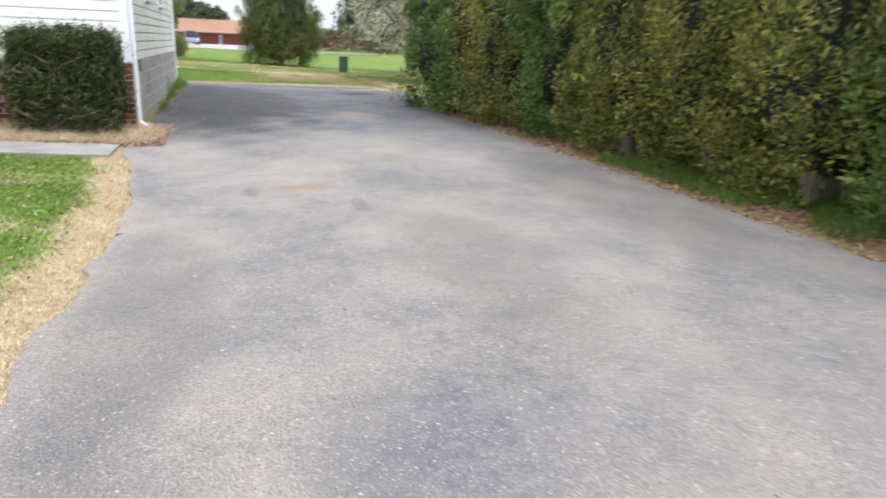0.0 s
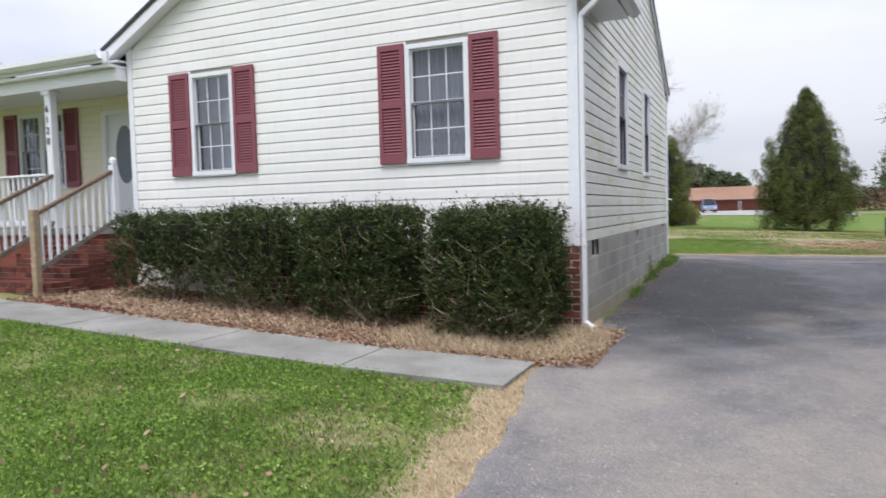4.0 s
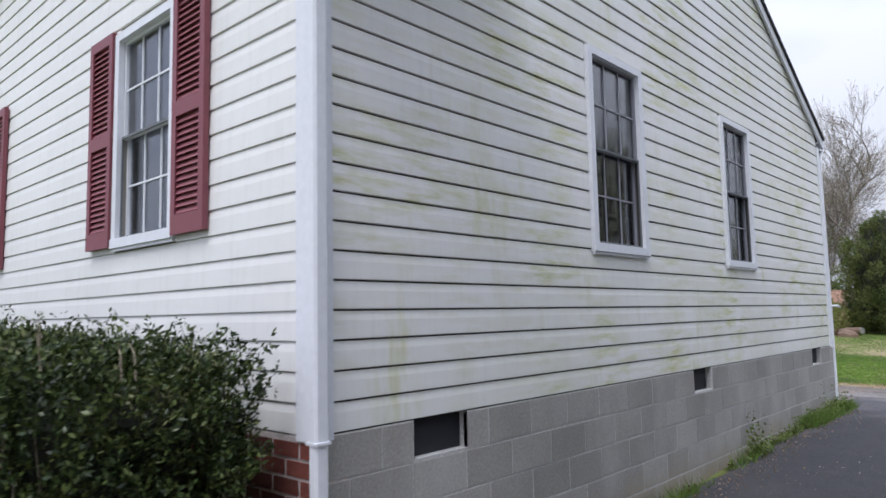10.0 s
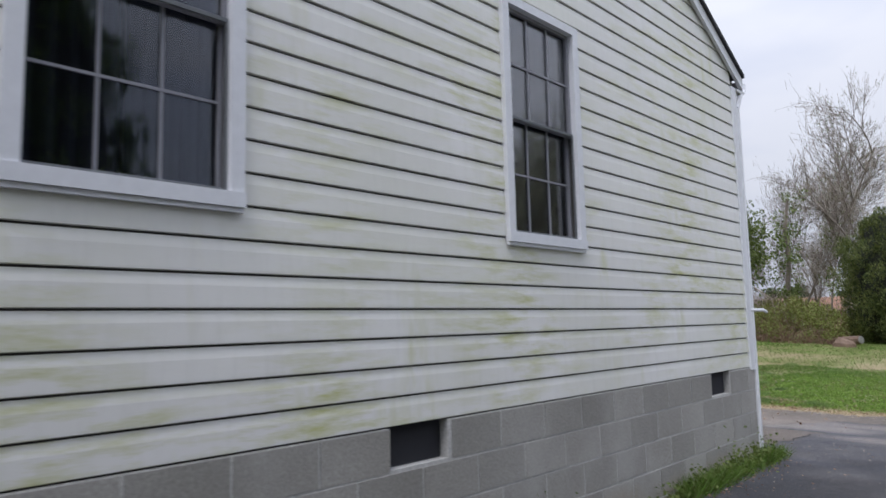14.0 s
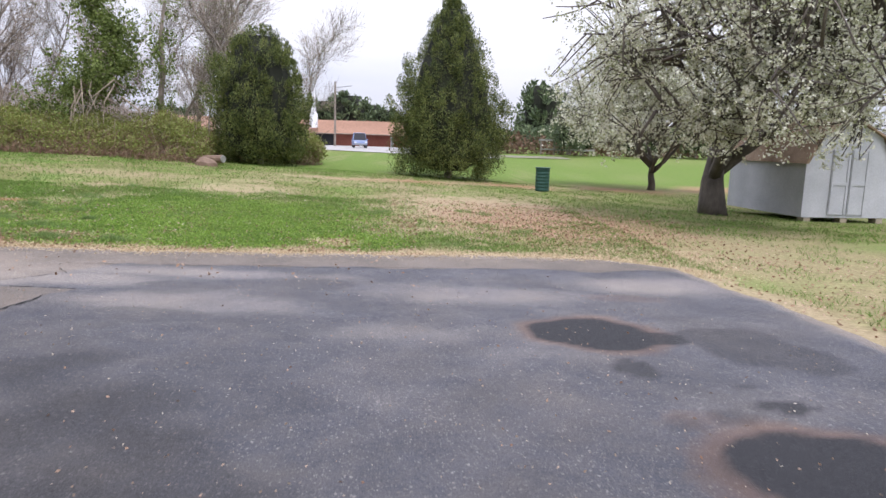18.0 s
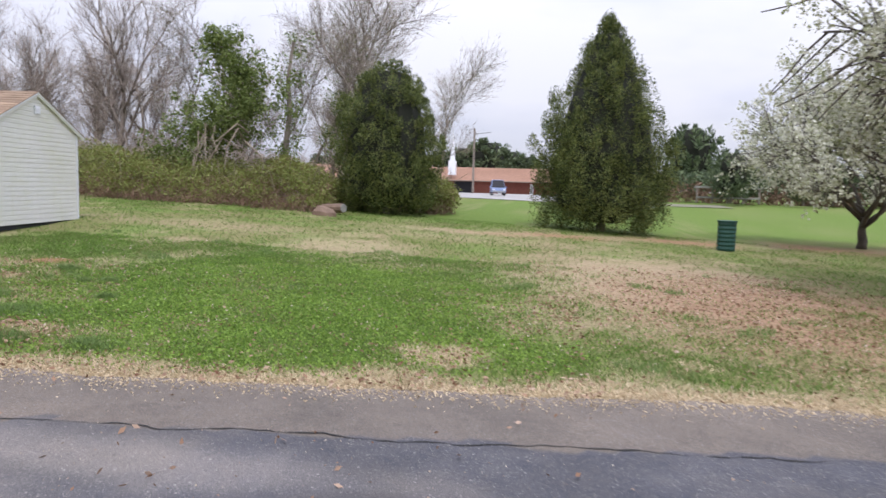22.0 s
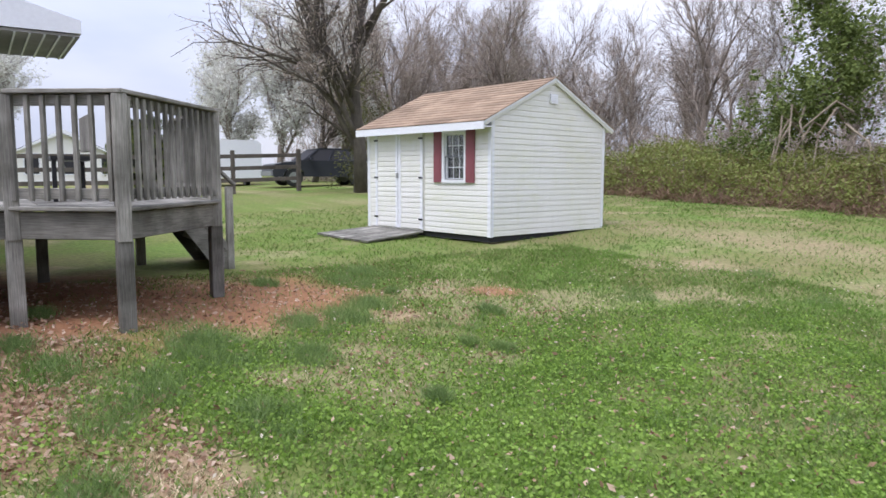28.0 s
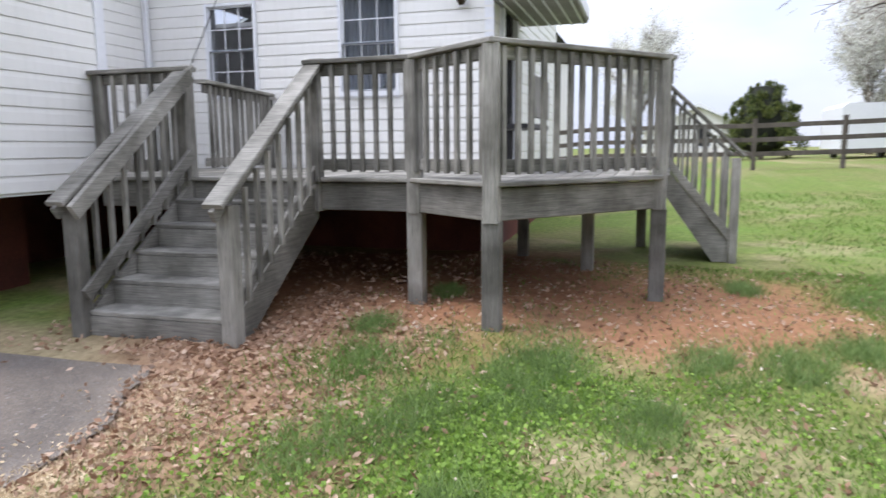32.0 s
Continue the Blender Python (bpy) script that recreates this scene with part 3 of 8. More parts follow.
# ---- the driveway's edges ----
EDGE_W = [(-40, 0.45), (-9.5, 0.48), (-8.5, 0.47), (-7.8, 0.43), (-7.3, 0.5), (-6.2, 0.5), (-5.3, 0.53), (-4.6, 0.47), (-3.7, 0.33), (-2.8, 0.17), (-1.9, 0.0), (-1.2, 0.48), (0, 0.15), (1, 0.05), (8.8, 0.05)]


def west_edge(y):
    return np.interp(y, [a for a, b in EDGE_W], [b for a, b in EDGE_W])


def in_drive(x, y):
    x, y = np.asarray(x, float), np.asarray(y, float)
    wob = 0.06 * fbm(x, y, 2.2, 3.0) + 0.03 * fbm(x, y, 7.0, 1.0)
    east = np.interp(y, [-40, -9, 0, 4, 8, 10.3, 12.2, 14.4, 15.2], [5.8, 5.75, 5.65, 5.5, 6.15, 6.5, 6.7, 6.5, 5.4])
    west = np.where(y < 8.85, west_edge(y), -3.95)
    north = 14.3 + 0.16 * np.clip(x, -0.5, 4.2) - 0.15 * smooth01(-1.0, -2.6, x) - 0.35 * smooth01(-2.8, -3.9, x)
    d = np.minimum(np.minimum(x - west, east - x), north - y)
    return d + wob


def lush(x, y):
    """Where bright clover and thick grass grow: the middle of the back yard, the front lawn, the far field."""
    n = 0.5 * fbm(x, y, 1.3, 4.0) + 0.45 * fbm(x, y, 3.7, 2.0)
    a = np.maximum(blob(x, y, -0.7, 17.6, 2.6, 3.5, 0.55, 3.0), blob(x, y, -3.0, 16.2, 1.3, 0.9, 0.6, 5.0))
    a = np.maximum(a, blob(x, y, 0.9, 16.1, 1.7, 0.9, 0.6, 6.0))
    a = np.maximum(a, 0.6 * (np.asarray(y) < 0))
    a = np.maximum(a, 0.55 * blob(x, y, -16.0, 19.5, 8.5, 6.0, 0.5, 2.0))
    far = smooth01(1.0, 4.5, y - 31.2 - 0.42 * np.asarray(x)) * smooth01(-6, -1, x)
    return np.maximum(np.clip(a * (0.85 + n), 0, 1), 0.9 * far)


def ground_masks(x, y):
    d = in_drive(x, y)
    near = np.clip(1 - np.abs(np.minimum(d, 0) + 0.05) / (0.3 + 0.12 * fbm(x, y, 1.3, 5.0)), 0, 1)
    front = y < 1.0
    straw = np.where(front & (x < 2.5), smooth01(0.6, 0.22, -d + 0.12 * fbm(x, y, 2.0, 2.0)), 0.0)
    straw = np.maximum(straw, np.where(y > 8.9, smooth01(0.75, 0.25, -d + 0.2 * fbm(x, y, 1.7, 2.0)) * 0.85, 0))
    straw = np.maximum(straw, np.where(x > 3, smooth01(0.9, 0.2, -d + 0.2 * fbm(x, y, 1.7, 9.0)) * 0.6, 0))
    for cx, cy, rx, ry, a in ((1.7, 15.7, 0.45, 0.42, 0.9), (4.7, 21.6, 2.7, 4.6, 0.95), (3.2, 18.2, 1.4, 1.2, 0.7), (-1.6, 24.0, 1.5, 1.6, 0.75), (8.0, 16.5, 3.4, 3.0, 0.6), (9.5, 12.5, 2.4, 3.0, 0.5),
                              (-3.2, 16.9, 0.8, 0.6, 0.5), (-4.4, 19.6, 0.6, 1.2, 0.6), (-2.2, 15.3, 0.4, 0.28, 0.85), (-3.2, 17.9, 0.35, 0.3, 0.6), (-3.3, 16.3, 0.25, 0.25, 0.7), (-4.6, 17.9, 0.3, 0.3, 0.8), (0.2, 21.6, 1.2, 0.7, 0.5), (-5.5, 26, 3.0, 1.2, 0.5), (2, 28, 5, 1.2, 0.5),
                              (-2.5, -5.6, 0.9, 0.5, 0.35), (-0.7, -3.9, 0.5, 0.35, 0.4)):
        straw = np.maximum(straw, a * blob(x, y, cx, cy, rx, ry, 0.5, 4.0))
    straw = np.maximum(straw, 0.6 * smooth01(0.1, 0.8, fbm(x, y, 0.9, 8.0) + 0.5 * fbm(x, y, 3.7, 5.0)) * (y > 9) * (1 - 0.7 * lush(x, y)))
    straw = np.maximum(straw, 0.12 * smooth01(19.5, 23, y) * smooth01(3.5, 0.5, y - 30.4 - 0.42 * x))
    straw = np.maximum(straw, 0.5 * smooth01(0.25, 0.8, fbm(x, y, 1.6, 11.0) + 0.4 * fbm(x, y, 4.5, 2.0)) * (y < 0))
    track = np.abs(y - 30.0 - 0.46 * np.clip(x, 0, None) + 0.4 * fbm(x, y, 0.4, 3.0))
    straw = np.maximum(straw, 0.85 * smooth01(1.6, 0.4, track) * smooth01(-5, 0, x))
    clay = np.maximum(blob(x, y, -6.6, 14.4, 2.3, 2.3, 0.35, 6.0), 0.95 * blob(x, y, -6.1, 16.8, 1.5, 1.5, 0.45, 7.0))
    clay = np.maximum(clay, 0.9 * blob(x, y, -5.2, 19.6, 0.35, 0.3, 0.5, 7.0))
    clay = np.maximum(clay, 0.7 * smooth01(1.0, 0.25, track) * smooth01(-1, 3, x))
    clay = np.maximum(clay, 0.8 * blob(x, y, 6.15, -2.5, 0.34, 11, 0.4, 2.0))
    litter = np.where((y < -0.02) & (y > -1.84) & (x < 0.35) & (x > -7), 0.95, 0.0)
    litter = np.maximum(litter, 0.9 * blob(x, y, -3.9, 14.3, 1.5, 0.9, 0.45, 1.0))
    litter = np.maximum(litter, 0.75 * blob(x, y, 5.9, 19.6, 2.2, 3.2, 0.6, 1.0))
    litter = np.maximum(litter, 0.5 * blob(x, y, -2.6, 15.2, 1.0, 0.4, 0.5, 5.0))
    return np.clip(straw, 0, 1), np.clip(clay, 0, 1), np.clip(litter, 0, 1)


def grid_sheet(name, xs, ys, zfun, mat, masks=None, inside=None):
    """A sheet over a grid; inside(x, y) > 0 bounds it, and its rim is drawn onto that bound."""
    X, Y = np.meshgrid(xs, ys)
    if inside is not None:
        d = inside(X, Y)
        inner = d > 0
        for k in range(2):
            d = inside(X, Y)
            gx, gy = (inside(X + 0.02, Y) - d) / 0.02, (inside(X, Y + 0.02) - d) / 0.02
            step = np.where((d < 0) & (d > -0.2), -d, 0.0) / np.maximum(gx * gx + gy * gy, 0.3)
            step = np.clip(step, 0, 0.12)
            X, Y = X + gx * step, Y + gy * step
    Z = zfun(X, Y)
    nx, ny = len(xs), len(ys)
    idx = np.arange(nx * ny).reshape(ny, nx)
    quads = np.stack([idx[:-1, :-1], idx[:-1, 1:], idx[1:, 1:], idx[1:, :-1]], axis=-1).reshape(-1, 4)
    if inside is not None:
        quads = quads[inner.ravel()[quads].any(axis=1)]
    me = bpy.data.meshes.new(name)
    me.vertices.add(nx * ny)
    me.vertices.foreach_set("co", np.stack([X, Y, Z], -1).astype(np.float32).ravel())
    me.loops.add(quads.size)
    me.loops.foreach_set("vertex_index", quads.astype(np.int32).ravel())
    me.polygons.add(len(quads))
    me.polygons.foreach_set("loop_start", np.arange(len(quads), dtype=np.int32) * 4)
    me.polygons.foreach_set("use_smooth", np.ones(len(quads), dtype=bool))
    me.update(calc_edges=True)
    me.materials.append(mat)
    if masks:
        for key, val in masks(X, Y).items():
            a = me.attributes.new(key, "FLOAT", "POINT")
            a.data.foreach_set("value", val.astype(np.float32).ravel())
    return me


def spaced(near0, near1, step, far):
    a = list(np.arange(near0, near1 + 1e-6, step))
    s, lo, hi = step, [], []
    x = near0
    while x > -far:
        s *= 1.35
        x -= s
        lo.append(x)
    x, s = near1, step
    while x < far:
        s *= 1.35
        x += s
        hi.append(x)
    return np.array(lo[::-1] + a + hi)


def ground_z(x, y):
    return gz(x, y) - 0.03 * smooth01(-0.12, 0.25, in_drive(x, y)) + 0.012 * fbm(x, y, 1.3, 2.0) + 0.008 * fbm(x, y, 4.0, 6.0)


def masks_ground(X, Y):
    s, c, l = ground_masks(X, Y)
    return {"straw": s, "clay": c, "litter": l, "lush": lush(X, Y)}


ground = tagged(new("ground", grid_sheet("ground", spaced(-13, 9, 0.16, 600), spaced(-13, 27, 0.16, 600), ground_z, M_GROUND, masks_ground)),
                "patchy spring lawn of green grass, dry straw and bare clay", "ground", kind="structure")


def masks_drive(X, Y):
    tan = np.zeros_like(X)
    for cx, cy, rx, ry, a in ((2.2, -3.3, 0.5, 0.9, 0.7), (3.0, -1.5, 1.0, 1.2, 0.5), (2.0, 1.2, 0.35, 0.6, 0.65), (3.6, 2.2, 0.4, 0.9, 0.55), (1.6, -5.6, 1.2, 1.3, 0.35), (3.9, -6.2, 0.9, 1.6, 0.4),
                              (-1.9, 12.5, 1.3, 0.9, 0.7), (0.2, 12.9, 1.6, 0.3, 0.5), (5.7, 13.1, 0.9, 0.5, 0.5)):
        tan = np.maximum(tan, a * blob(X, Y, cx, cy, rx, ry, 0.6, 2.0))
    tan = np.maximum(tan, np.clip(0.5 + 0.3 * fbm(X * 1.3, Y * 0.7, 1.1, 6.0) + 0.15 * fbm(X, Y, 3.1, 2.0), 0, 0.8) * smooth01(0.5, -3.0, Y))
    tan = np.maximum(tan, 0.5 * smooth01(0.22, 0.0, in_drive(X, Y)))
    seam = 13.35 + 0.13 * np.clip(X, -2, 6) + 0.12 * fbm(X, Y * 0, 1.6, 2.0)
    old = (Y > seam) * (0.8 + 0.15 * fbm(X, Y, 2.5, 4.0))
    old = np.maximum(old, (0.65 + 0.2 * fbm(X, Y, 2.5, 5.0)) * (X < -1.2 + 0.4 * (Y - 11.65)) * (Y > 11.65))
    old = np.maximum(old, (0.75 + 0.2 * fbm(X, Y, 2.5, 5.0)) * (X < -0.24 + 0.05 * fbm(X, Y, 5.0, 1.0)) * (Y > 8.9) * (Y < 11.65))
    old = np.maximum(old, 0.7 * smooth01(0.22, 0.0, in_drive(X, Y)) * (Y > 8.9))
    for cx, cy, rx, ry, a in ((0.9, 11.2, 0.9, 0.5, 0.4), (3.6, 12.2, 0.9, 0.5, 0.4), (-0.6, 12.3, 1.0, 0.4, 0.55), (2.7, 10.4, 0.5, 0.3, 0.3)):
        tan = np.maximum(tan, a * blob(X, Y, cx, cy, rx, ry, 0.6, 2.0))
    dark = (0.42 + 0.07 * fbm(X, Y, 0.8, 3.0) + 0.1 * fbm(X, Y, 2.7, 1.0)) * smooth01(-0.5, 3.0, Y) * (1 - 0.85 * np.clip(tan * 1.3, 0, 1) * (Y > 8.9))
    for cx, cy, rx, ry, a in ((4.3, 10.6, 0.5, 0.6, 1.0), (4.75, 10.4, 0.3, 0.22, 0.9), (4.3, 9.55, 0.15, 0.24, 0.8), (4.74, 8.1, 0.52, 0.42, 1.0), (4.93, 8.86, 0.2, 0.12, 0.85), (4.83, 9.18, 0.08, 0.05, 0.7), (4.24, 8.61, 0.13, 0.1, 0.55), (4.54, 8.69, 0.14, 0.1, 0.6),
                              (1.8, 12.5, 0.5, 0.35, 0.55), (3.23, 8.89, 0.13, 0.1, 0.5), (2.28, 8.12, 0.12, 0.14, 0.5), (2.6, 11.4, 0.6, 0.4, 0.5), (0.9, 10.6, 0.5, 0.3, 0.5), (5.4, 10.2, 0.5, 0.8, 0.7), (0.6, 12.1, 0.5, 0.2, 0.5),
                              (1.1, 4.6, 1.9, 5.2, 0.78), (2.4, -5.4, 0.08, 0.3, 0.3), (1.5, -4.8, 0.08, 0.2, 0.3), (0.9, -7.6, 0.35, 1.6, 0.26), (2.9, -7.0, 0.5, 1.4, 0.22), (4.9, -5.0, 0.6, 2.6, 0.3)):
        dark = np.maximum(dark, a * blob(X, Y, cx, cy, rx, ry, 0.16 if ry < 1 else 0.4, 2.0))
    rust = np.maximum(0.6 * blob(X, Y, 2.0, -4.6, 0.3, 0.14, 0.6, 3.0), 0.6 * blob(X, Y, 4.3, 10.6, 0.6, 0.7, 0.22, 2.0))
    rust = np.maximum(rust, 0.6 * blob(X, Y, 4.74, 8.1, 0.66, 0.54, 0.25, 2.0))
    rust = np.maximum(rust, 0.3 * blob(X, Y, 4.32, 8.65, 0.2, 0.14, 0.5, 2.0))
    rust = np.maximum(rust, 0.3 * blob(X, Y, 5.1, 12.3, 0.5, 0.25, 0.5, 2.0))
    return {"old": np.clip(old * (1 - smooth01(0.6, 0.9, dark)), 0, 1), "tan": np.clip(tan, 0, 1), "dark": np.clip(dark, 0, 1), "rust": np.clip(rust, 0, 1)}


drive = tagged(new("driveway", grid_sheet("driveway", np.arange(-3.8, 7.4, 0.07), np.concatenate([np.arange(-40, -13, 0.5), np.arange(-13, 15.6, 0.07)]),
                                          lambda x, y: gz(x, y) + 0.012 + 0.006 * fbm(x, y, 2.0, 1.0), M_ASPH, masks_drive, in_drive)),
               "worn grey asphalt driveway with tan stains and dark oil patches", "driveway", kind="structure")



def crack(pts, width, wobble, seed):
    """A ragged dark ribbon along a bent line on the driveway, that narrows, widens and breaks off."""
    u = np.concatenate([np.linspace(i, i + 1, max(2, int(math.dist(a, b) / 0.035)), endpoint=False) for i, (a, b) in enumerate(zip(pts, pts[1:]))])
    x, y = (np.interp(u, np.arange(len(pts)), [p[k] for p in pts]) for k in (0, 1))
    tx, ty = np.gradient(x), np.gradient(y)
    ln = np.hypot(tx, ty)
    nx, ny = -ty / ln, tx / ln
    off = wobble * (fbm(x, y, 1.7, seed) + 0.5 * fbm(x, y, 6.0, seed + 1) + 0.2 * fbm(x, y, 19.0, seed + 2))
    x, y = x + nx * off, y + ny * off
    w = width * np.clip(0.5 + 0.7 * fbm(x, y, 4.0, seed + 4) + 0.5 * fbm(x, y, 15.0, seed + 5), 0.06, 1.6)
    z = np.asarray(gz(x, y)) + 0.012 + 0.006 * fbm(x, y, 2.0, 1.0) + 0.004
    a = np.stack([x + nx * w, y + ny * w, z], 1)
    b = np.stack([x - nx * w, y - ny * w, z], 1)
    part("crack", soup("crack", np.stack([a[:-1], b[:-1], b[1:], a[1:]], 1), 4, M_CRACK), None, drive)


crack([(-1.25, 13.2), (0.5, 13.42), (2.0, 13.61), (3.4, 13.79), (4.6, 13.95), (5.9, 14.1)], 0.011, 0.06, 2.0)
crack([(-0.23, 8.9), (-0.22, 10.2), (-0.26, 11.6)], 0.022, 0.06, 4.0)
crack([(-0.2, 11.62), (-1.0, 11.68), (-2.2, 11.6), (-3.3, 11.68)], 0.018, 0.05, 6.0)
crack([(-1.2, 11.7), (-0.7, 12.6), (-1.1, 13.2)], 0.009, 0.06, 8.0)
crack([(3.5, -5.6), (3.36, -4.0), (3.2, -2.2)], 0.004, 0.08, 7.0)

# ---- house ----
SB = 0.88      # bottom of the siding
COURSE = 0.1373
EAVE = 3.62
YB, XL = 8.72, -6.72   # back wall, west end of the front wall
WT = 0.16


def cell_wall(shape, axis, u0, u1, z0, z1, at0, at1, holes):
    """A wall of blocks between u0 and u1, with rectangular holes (u0, u1, z0, z1) through it."""
    us = sorted({u0, u1, *[h[0] for h in holes], *[h[1] for h in holes]})
    zs = sorted({z0, z1, *[h[2] for h in holes], *[h[3] for h in holes]})
    for a, b in zip(us, us[1:]):
        for c, d in zip(zs, zs[1:]):
            um, zm = (a + b) / 2, (c + d) / 2
            if any(h[0] < um < h[1] and h[2] < zm < h[3] for h in holes):
                continue
            if axis == "x":
                shape.box(a, b, at0, at1, c, d)
            else:
                shape.box(at0, at1, a, b, c, d)
    return shape


def course_shape(length_spans, z, h, proud=0.0155, gap=0.003):
    """One lapped course in its own frame: along x, face towards -y, z up. Spans: (a0, a1, b0, b1), bottom and top ends."""
    s = Shape()
    for a0, a1, b0, b1 in length_spans:
        up = h - gap * 0.7
        prof = [(0.0, gap), (-proud * 0.8, gap), (-proud, gap + 0.003), (-proud, gap + 0.012), (-proud * 0.8, h * 0.66), (-0.006, up), (-0.001, up), (0.0, up)]
        n = len(prof)
        for xa in ((a0, b0), (a1, b1)):
            for u, w in prof:
                t = w / h
                s.v.append((xa[0] + (xa[1] - xa[0]) * t, u, z + w))
        k = len(s.v) - 2 * n
        s.f += [tuple(k + i for i in range(n)), tuple(k + n + i for i in range(n - 1, -1, -1))]
        s.f += [(k + i + n, k + (i + 1) % n + n, k + (i + 1) % n, k + i) for i in range(n)]
    return s


def siding(parent, m, length, z0, z1, holes, mat, limits=None, h=COURSE, gap=0.003):
    """Courses up a wall. m takes the wall's own frame to the world. limits(z): the ends of the wall at that height."""
    z = z0
    while z < z1 - 0.01:
        hh = min(h, z1 - z)
        lo0, hi0 = limits(z) if limits else (0, length)
        lo1, hi1 = limits(z + hh) if limits else (0, length)
        if hi0 - lo0 < 0.06:
            break
        cuts = sorted((a, b) for a, b, c, d in holes if c < z + hh * 0.5 < d)
        spans, start = [], None
        e0, e1 = lo0, lo1
        for a, b in cuts:
            if a > e0 + 0.02:
                spans.append((e0, a, e1, a))
            e0 = e1 = b
        if hi0 > e0 + 0.02:
            spans.append((e0, hi0, e1, max(e1 + 0.01, hi1)))
        for sp in spans:
            part("siding_course", course_shape([sp], z, hh + 0.004, 0.0155, gap).move(m), mat, parent)
        z += hh


def frame_to(origin, turn):
    return Matrix.Translation(origin) @ Matrix.Rotation(radians(turn), 4, "Z")


def window(name, m, w, h, label, curtain=True, grid=(3, 2), depth=0.14, screen=True, inner=None, c=0.056):
    """A double-hung window in its own frame: along x from 0 to w, z from 0 to h, face towards -y at y = 0."""
    ob = empty(name)
    ob.matrix_basis = m
    tagged(ob, label, "window", kind="structure")
    s = Shape()
    s.box(-0.005, c, -0.026, 0.06, 0, h).box(w - c, w + 0.005, -0.026, 0.06, 0, h).box(c, w - c, -0.026, 0.06, h - c, h)
    part("window_frame", s, M_TRIM, ob)
    part("window_sill", Shape().box(-0.006, w + 0.006, -0.034, 0.06, -0.03, 0.03).box(-0.004, w + 0.004, -0.022, 0.0, -0.05, -0.031), M_TRIM, ob)
    mid = h * 0.5
    for k, (z0, z1, y) in enumerate(((mid - 0.02, h - c, 0.015), (0.035, mid + 0.02, 0.04))):
        t = 0.02
        s = Shape()
        s.box(c, c + t, y, y + 0.025, z0, z1).box(w - c - t, w - c, y, y + 0.025, z0, z1)
        s.box(c + t, w - c - t, y, y + 0.025, z1 - t, z1).box(c + t, w - c - t, y, y + 0.025, z0, z0 + t)
        sash = part("upper_sash" if k == 0 else "lower_sash", s, inner or M_TRIM, ob)
        gx0, gx1, gz0, gz1 = c + t, w - c - t, z0 + t, z1 - t
        bars = Shape()
        for i in range(1, grid[0]):
            x = gx0 + (gx1 - gx0) * i / grid[0]
            bars.box(x - 0.006, x + 0.006, y + 0.008, y + 0.016, gz0, gz1)
        for j in range(1, grid[1]):
            z = gz0 + (gz1 - gz0) * j / grid[1]
            bars.box(gx0, gx1, y + 0.0085, y + 0.0155, z - 0.006, z + 0.006)
        part("muntin", bars, inner or M_TRIM, sash)
        pane = part("pane", Shape().box(gx0 - 0.005, gx1 + 0.005, y + 0.017, y + 0.02, gz0 - 0.005, gz1 + 0.005), M_GLASS, sash)
        pane.visible_shadow = False
    if screen:
        rim = Shape().box(c, c + 0.012, 0.004, 0.014, 0.035, mid).box(w - c - 0.012, w - c, 0.004, 0.014, 0.035, mid).box(c + 0.012, w - c - 0.012, 0.004, 0.014, mid - 0.016, mid).box(c + 0.012, w - c - 0.012, 0.004, 0.014, 0.035, 0.045)
        part("screen_frame", rim, M_SCREEN, ob, "dark grey insect screen frame")
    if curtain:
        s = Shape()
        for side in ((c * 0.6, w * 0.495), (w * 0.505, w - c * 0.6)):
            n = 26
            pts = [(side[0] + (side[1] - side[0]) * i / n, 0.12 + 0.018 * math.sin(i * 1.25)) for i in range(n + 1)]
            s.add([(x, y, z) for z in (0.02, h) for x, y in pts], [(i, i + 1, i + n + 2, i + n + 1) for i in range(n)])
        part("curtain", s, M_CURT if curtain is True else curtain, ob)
    return ob


def shutter(m, w, h):
    """A louvred shutter: along x from 0 to w, z from 0 to h, face towards -y."""
    ob = empty("shutter")
    ob.matrix_basis = m
    tagged(ob, "maroon louvred vinyl shutter beside a front window", "shutter", "front shutters")
    st = 0.05
    s = Shape()
    for x0, x1, z0, z1 in ((0, st, 0, h), (w - st, w, 0, h), (st, w - st, 0, 0.11), (st, w - st, h - 0.07, h), (st, w - st, h * 0.5 - 0.045, h * 0.5 + 0.045)):
        s.box(x0, x1, -0.035, 0.0, z0, z1)
    part("shutter_frame", s, M_SHUT, ob)
    part("shutter_back", Shape().box(st, w - st, -0.006, -0.001, 0.1, h - 0.06), M_SHUT, ob)
    for z0, z1 in ((0.115, h * 0.5 - 0.05), (h * 0.5 + 0.05, h - 0.075)):
        n = int((z1 - z0) / 0.036)
        for i in range(n):
            z = z0 + (i + 0.5) * (z1 - z0) / n
            part("slat", Shape().prism([(-0.03, z - 0.018), (-0.026, z - 0.02), (-0.008, z + 0.012), (-0.012, z + 0.014)], st, w - st, "x"), M_SHUT, ob)
    return ob


# windows of the front: x0, x1, z0, z1 (outer trim)
WZ0, WZ1 = 1.9, 3.3
FW = [(-2.1, -1.28, WZ0, WZ1), (-5.52, -4.76, WZ0, WZ1)]
SWIN = [(2.44, 3.28, 1.86, 3.34), (4.99, 5.8, 1.85, 3.33)]
VENTS = [(0.62, 1.03), (4.05, 4.45), (7.72, 8.12)]

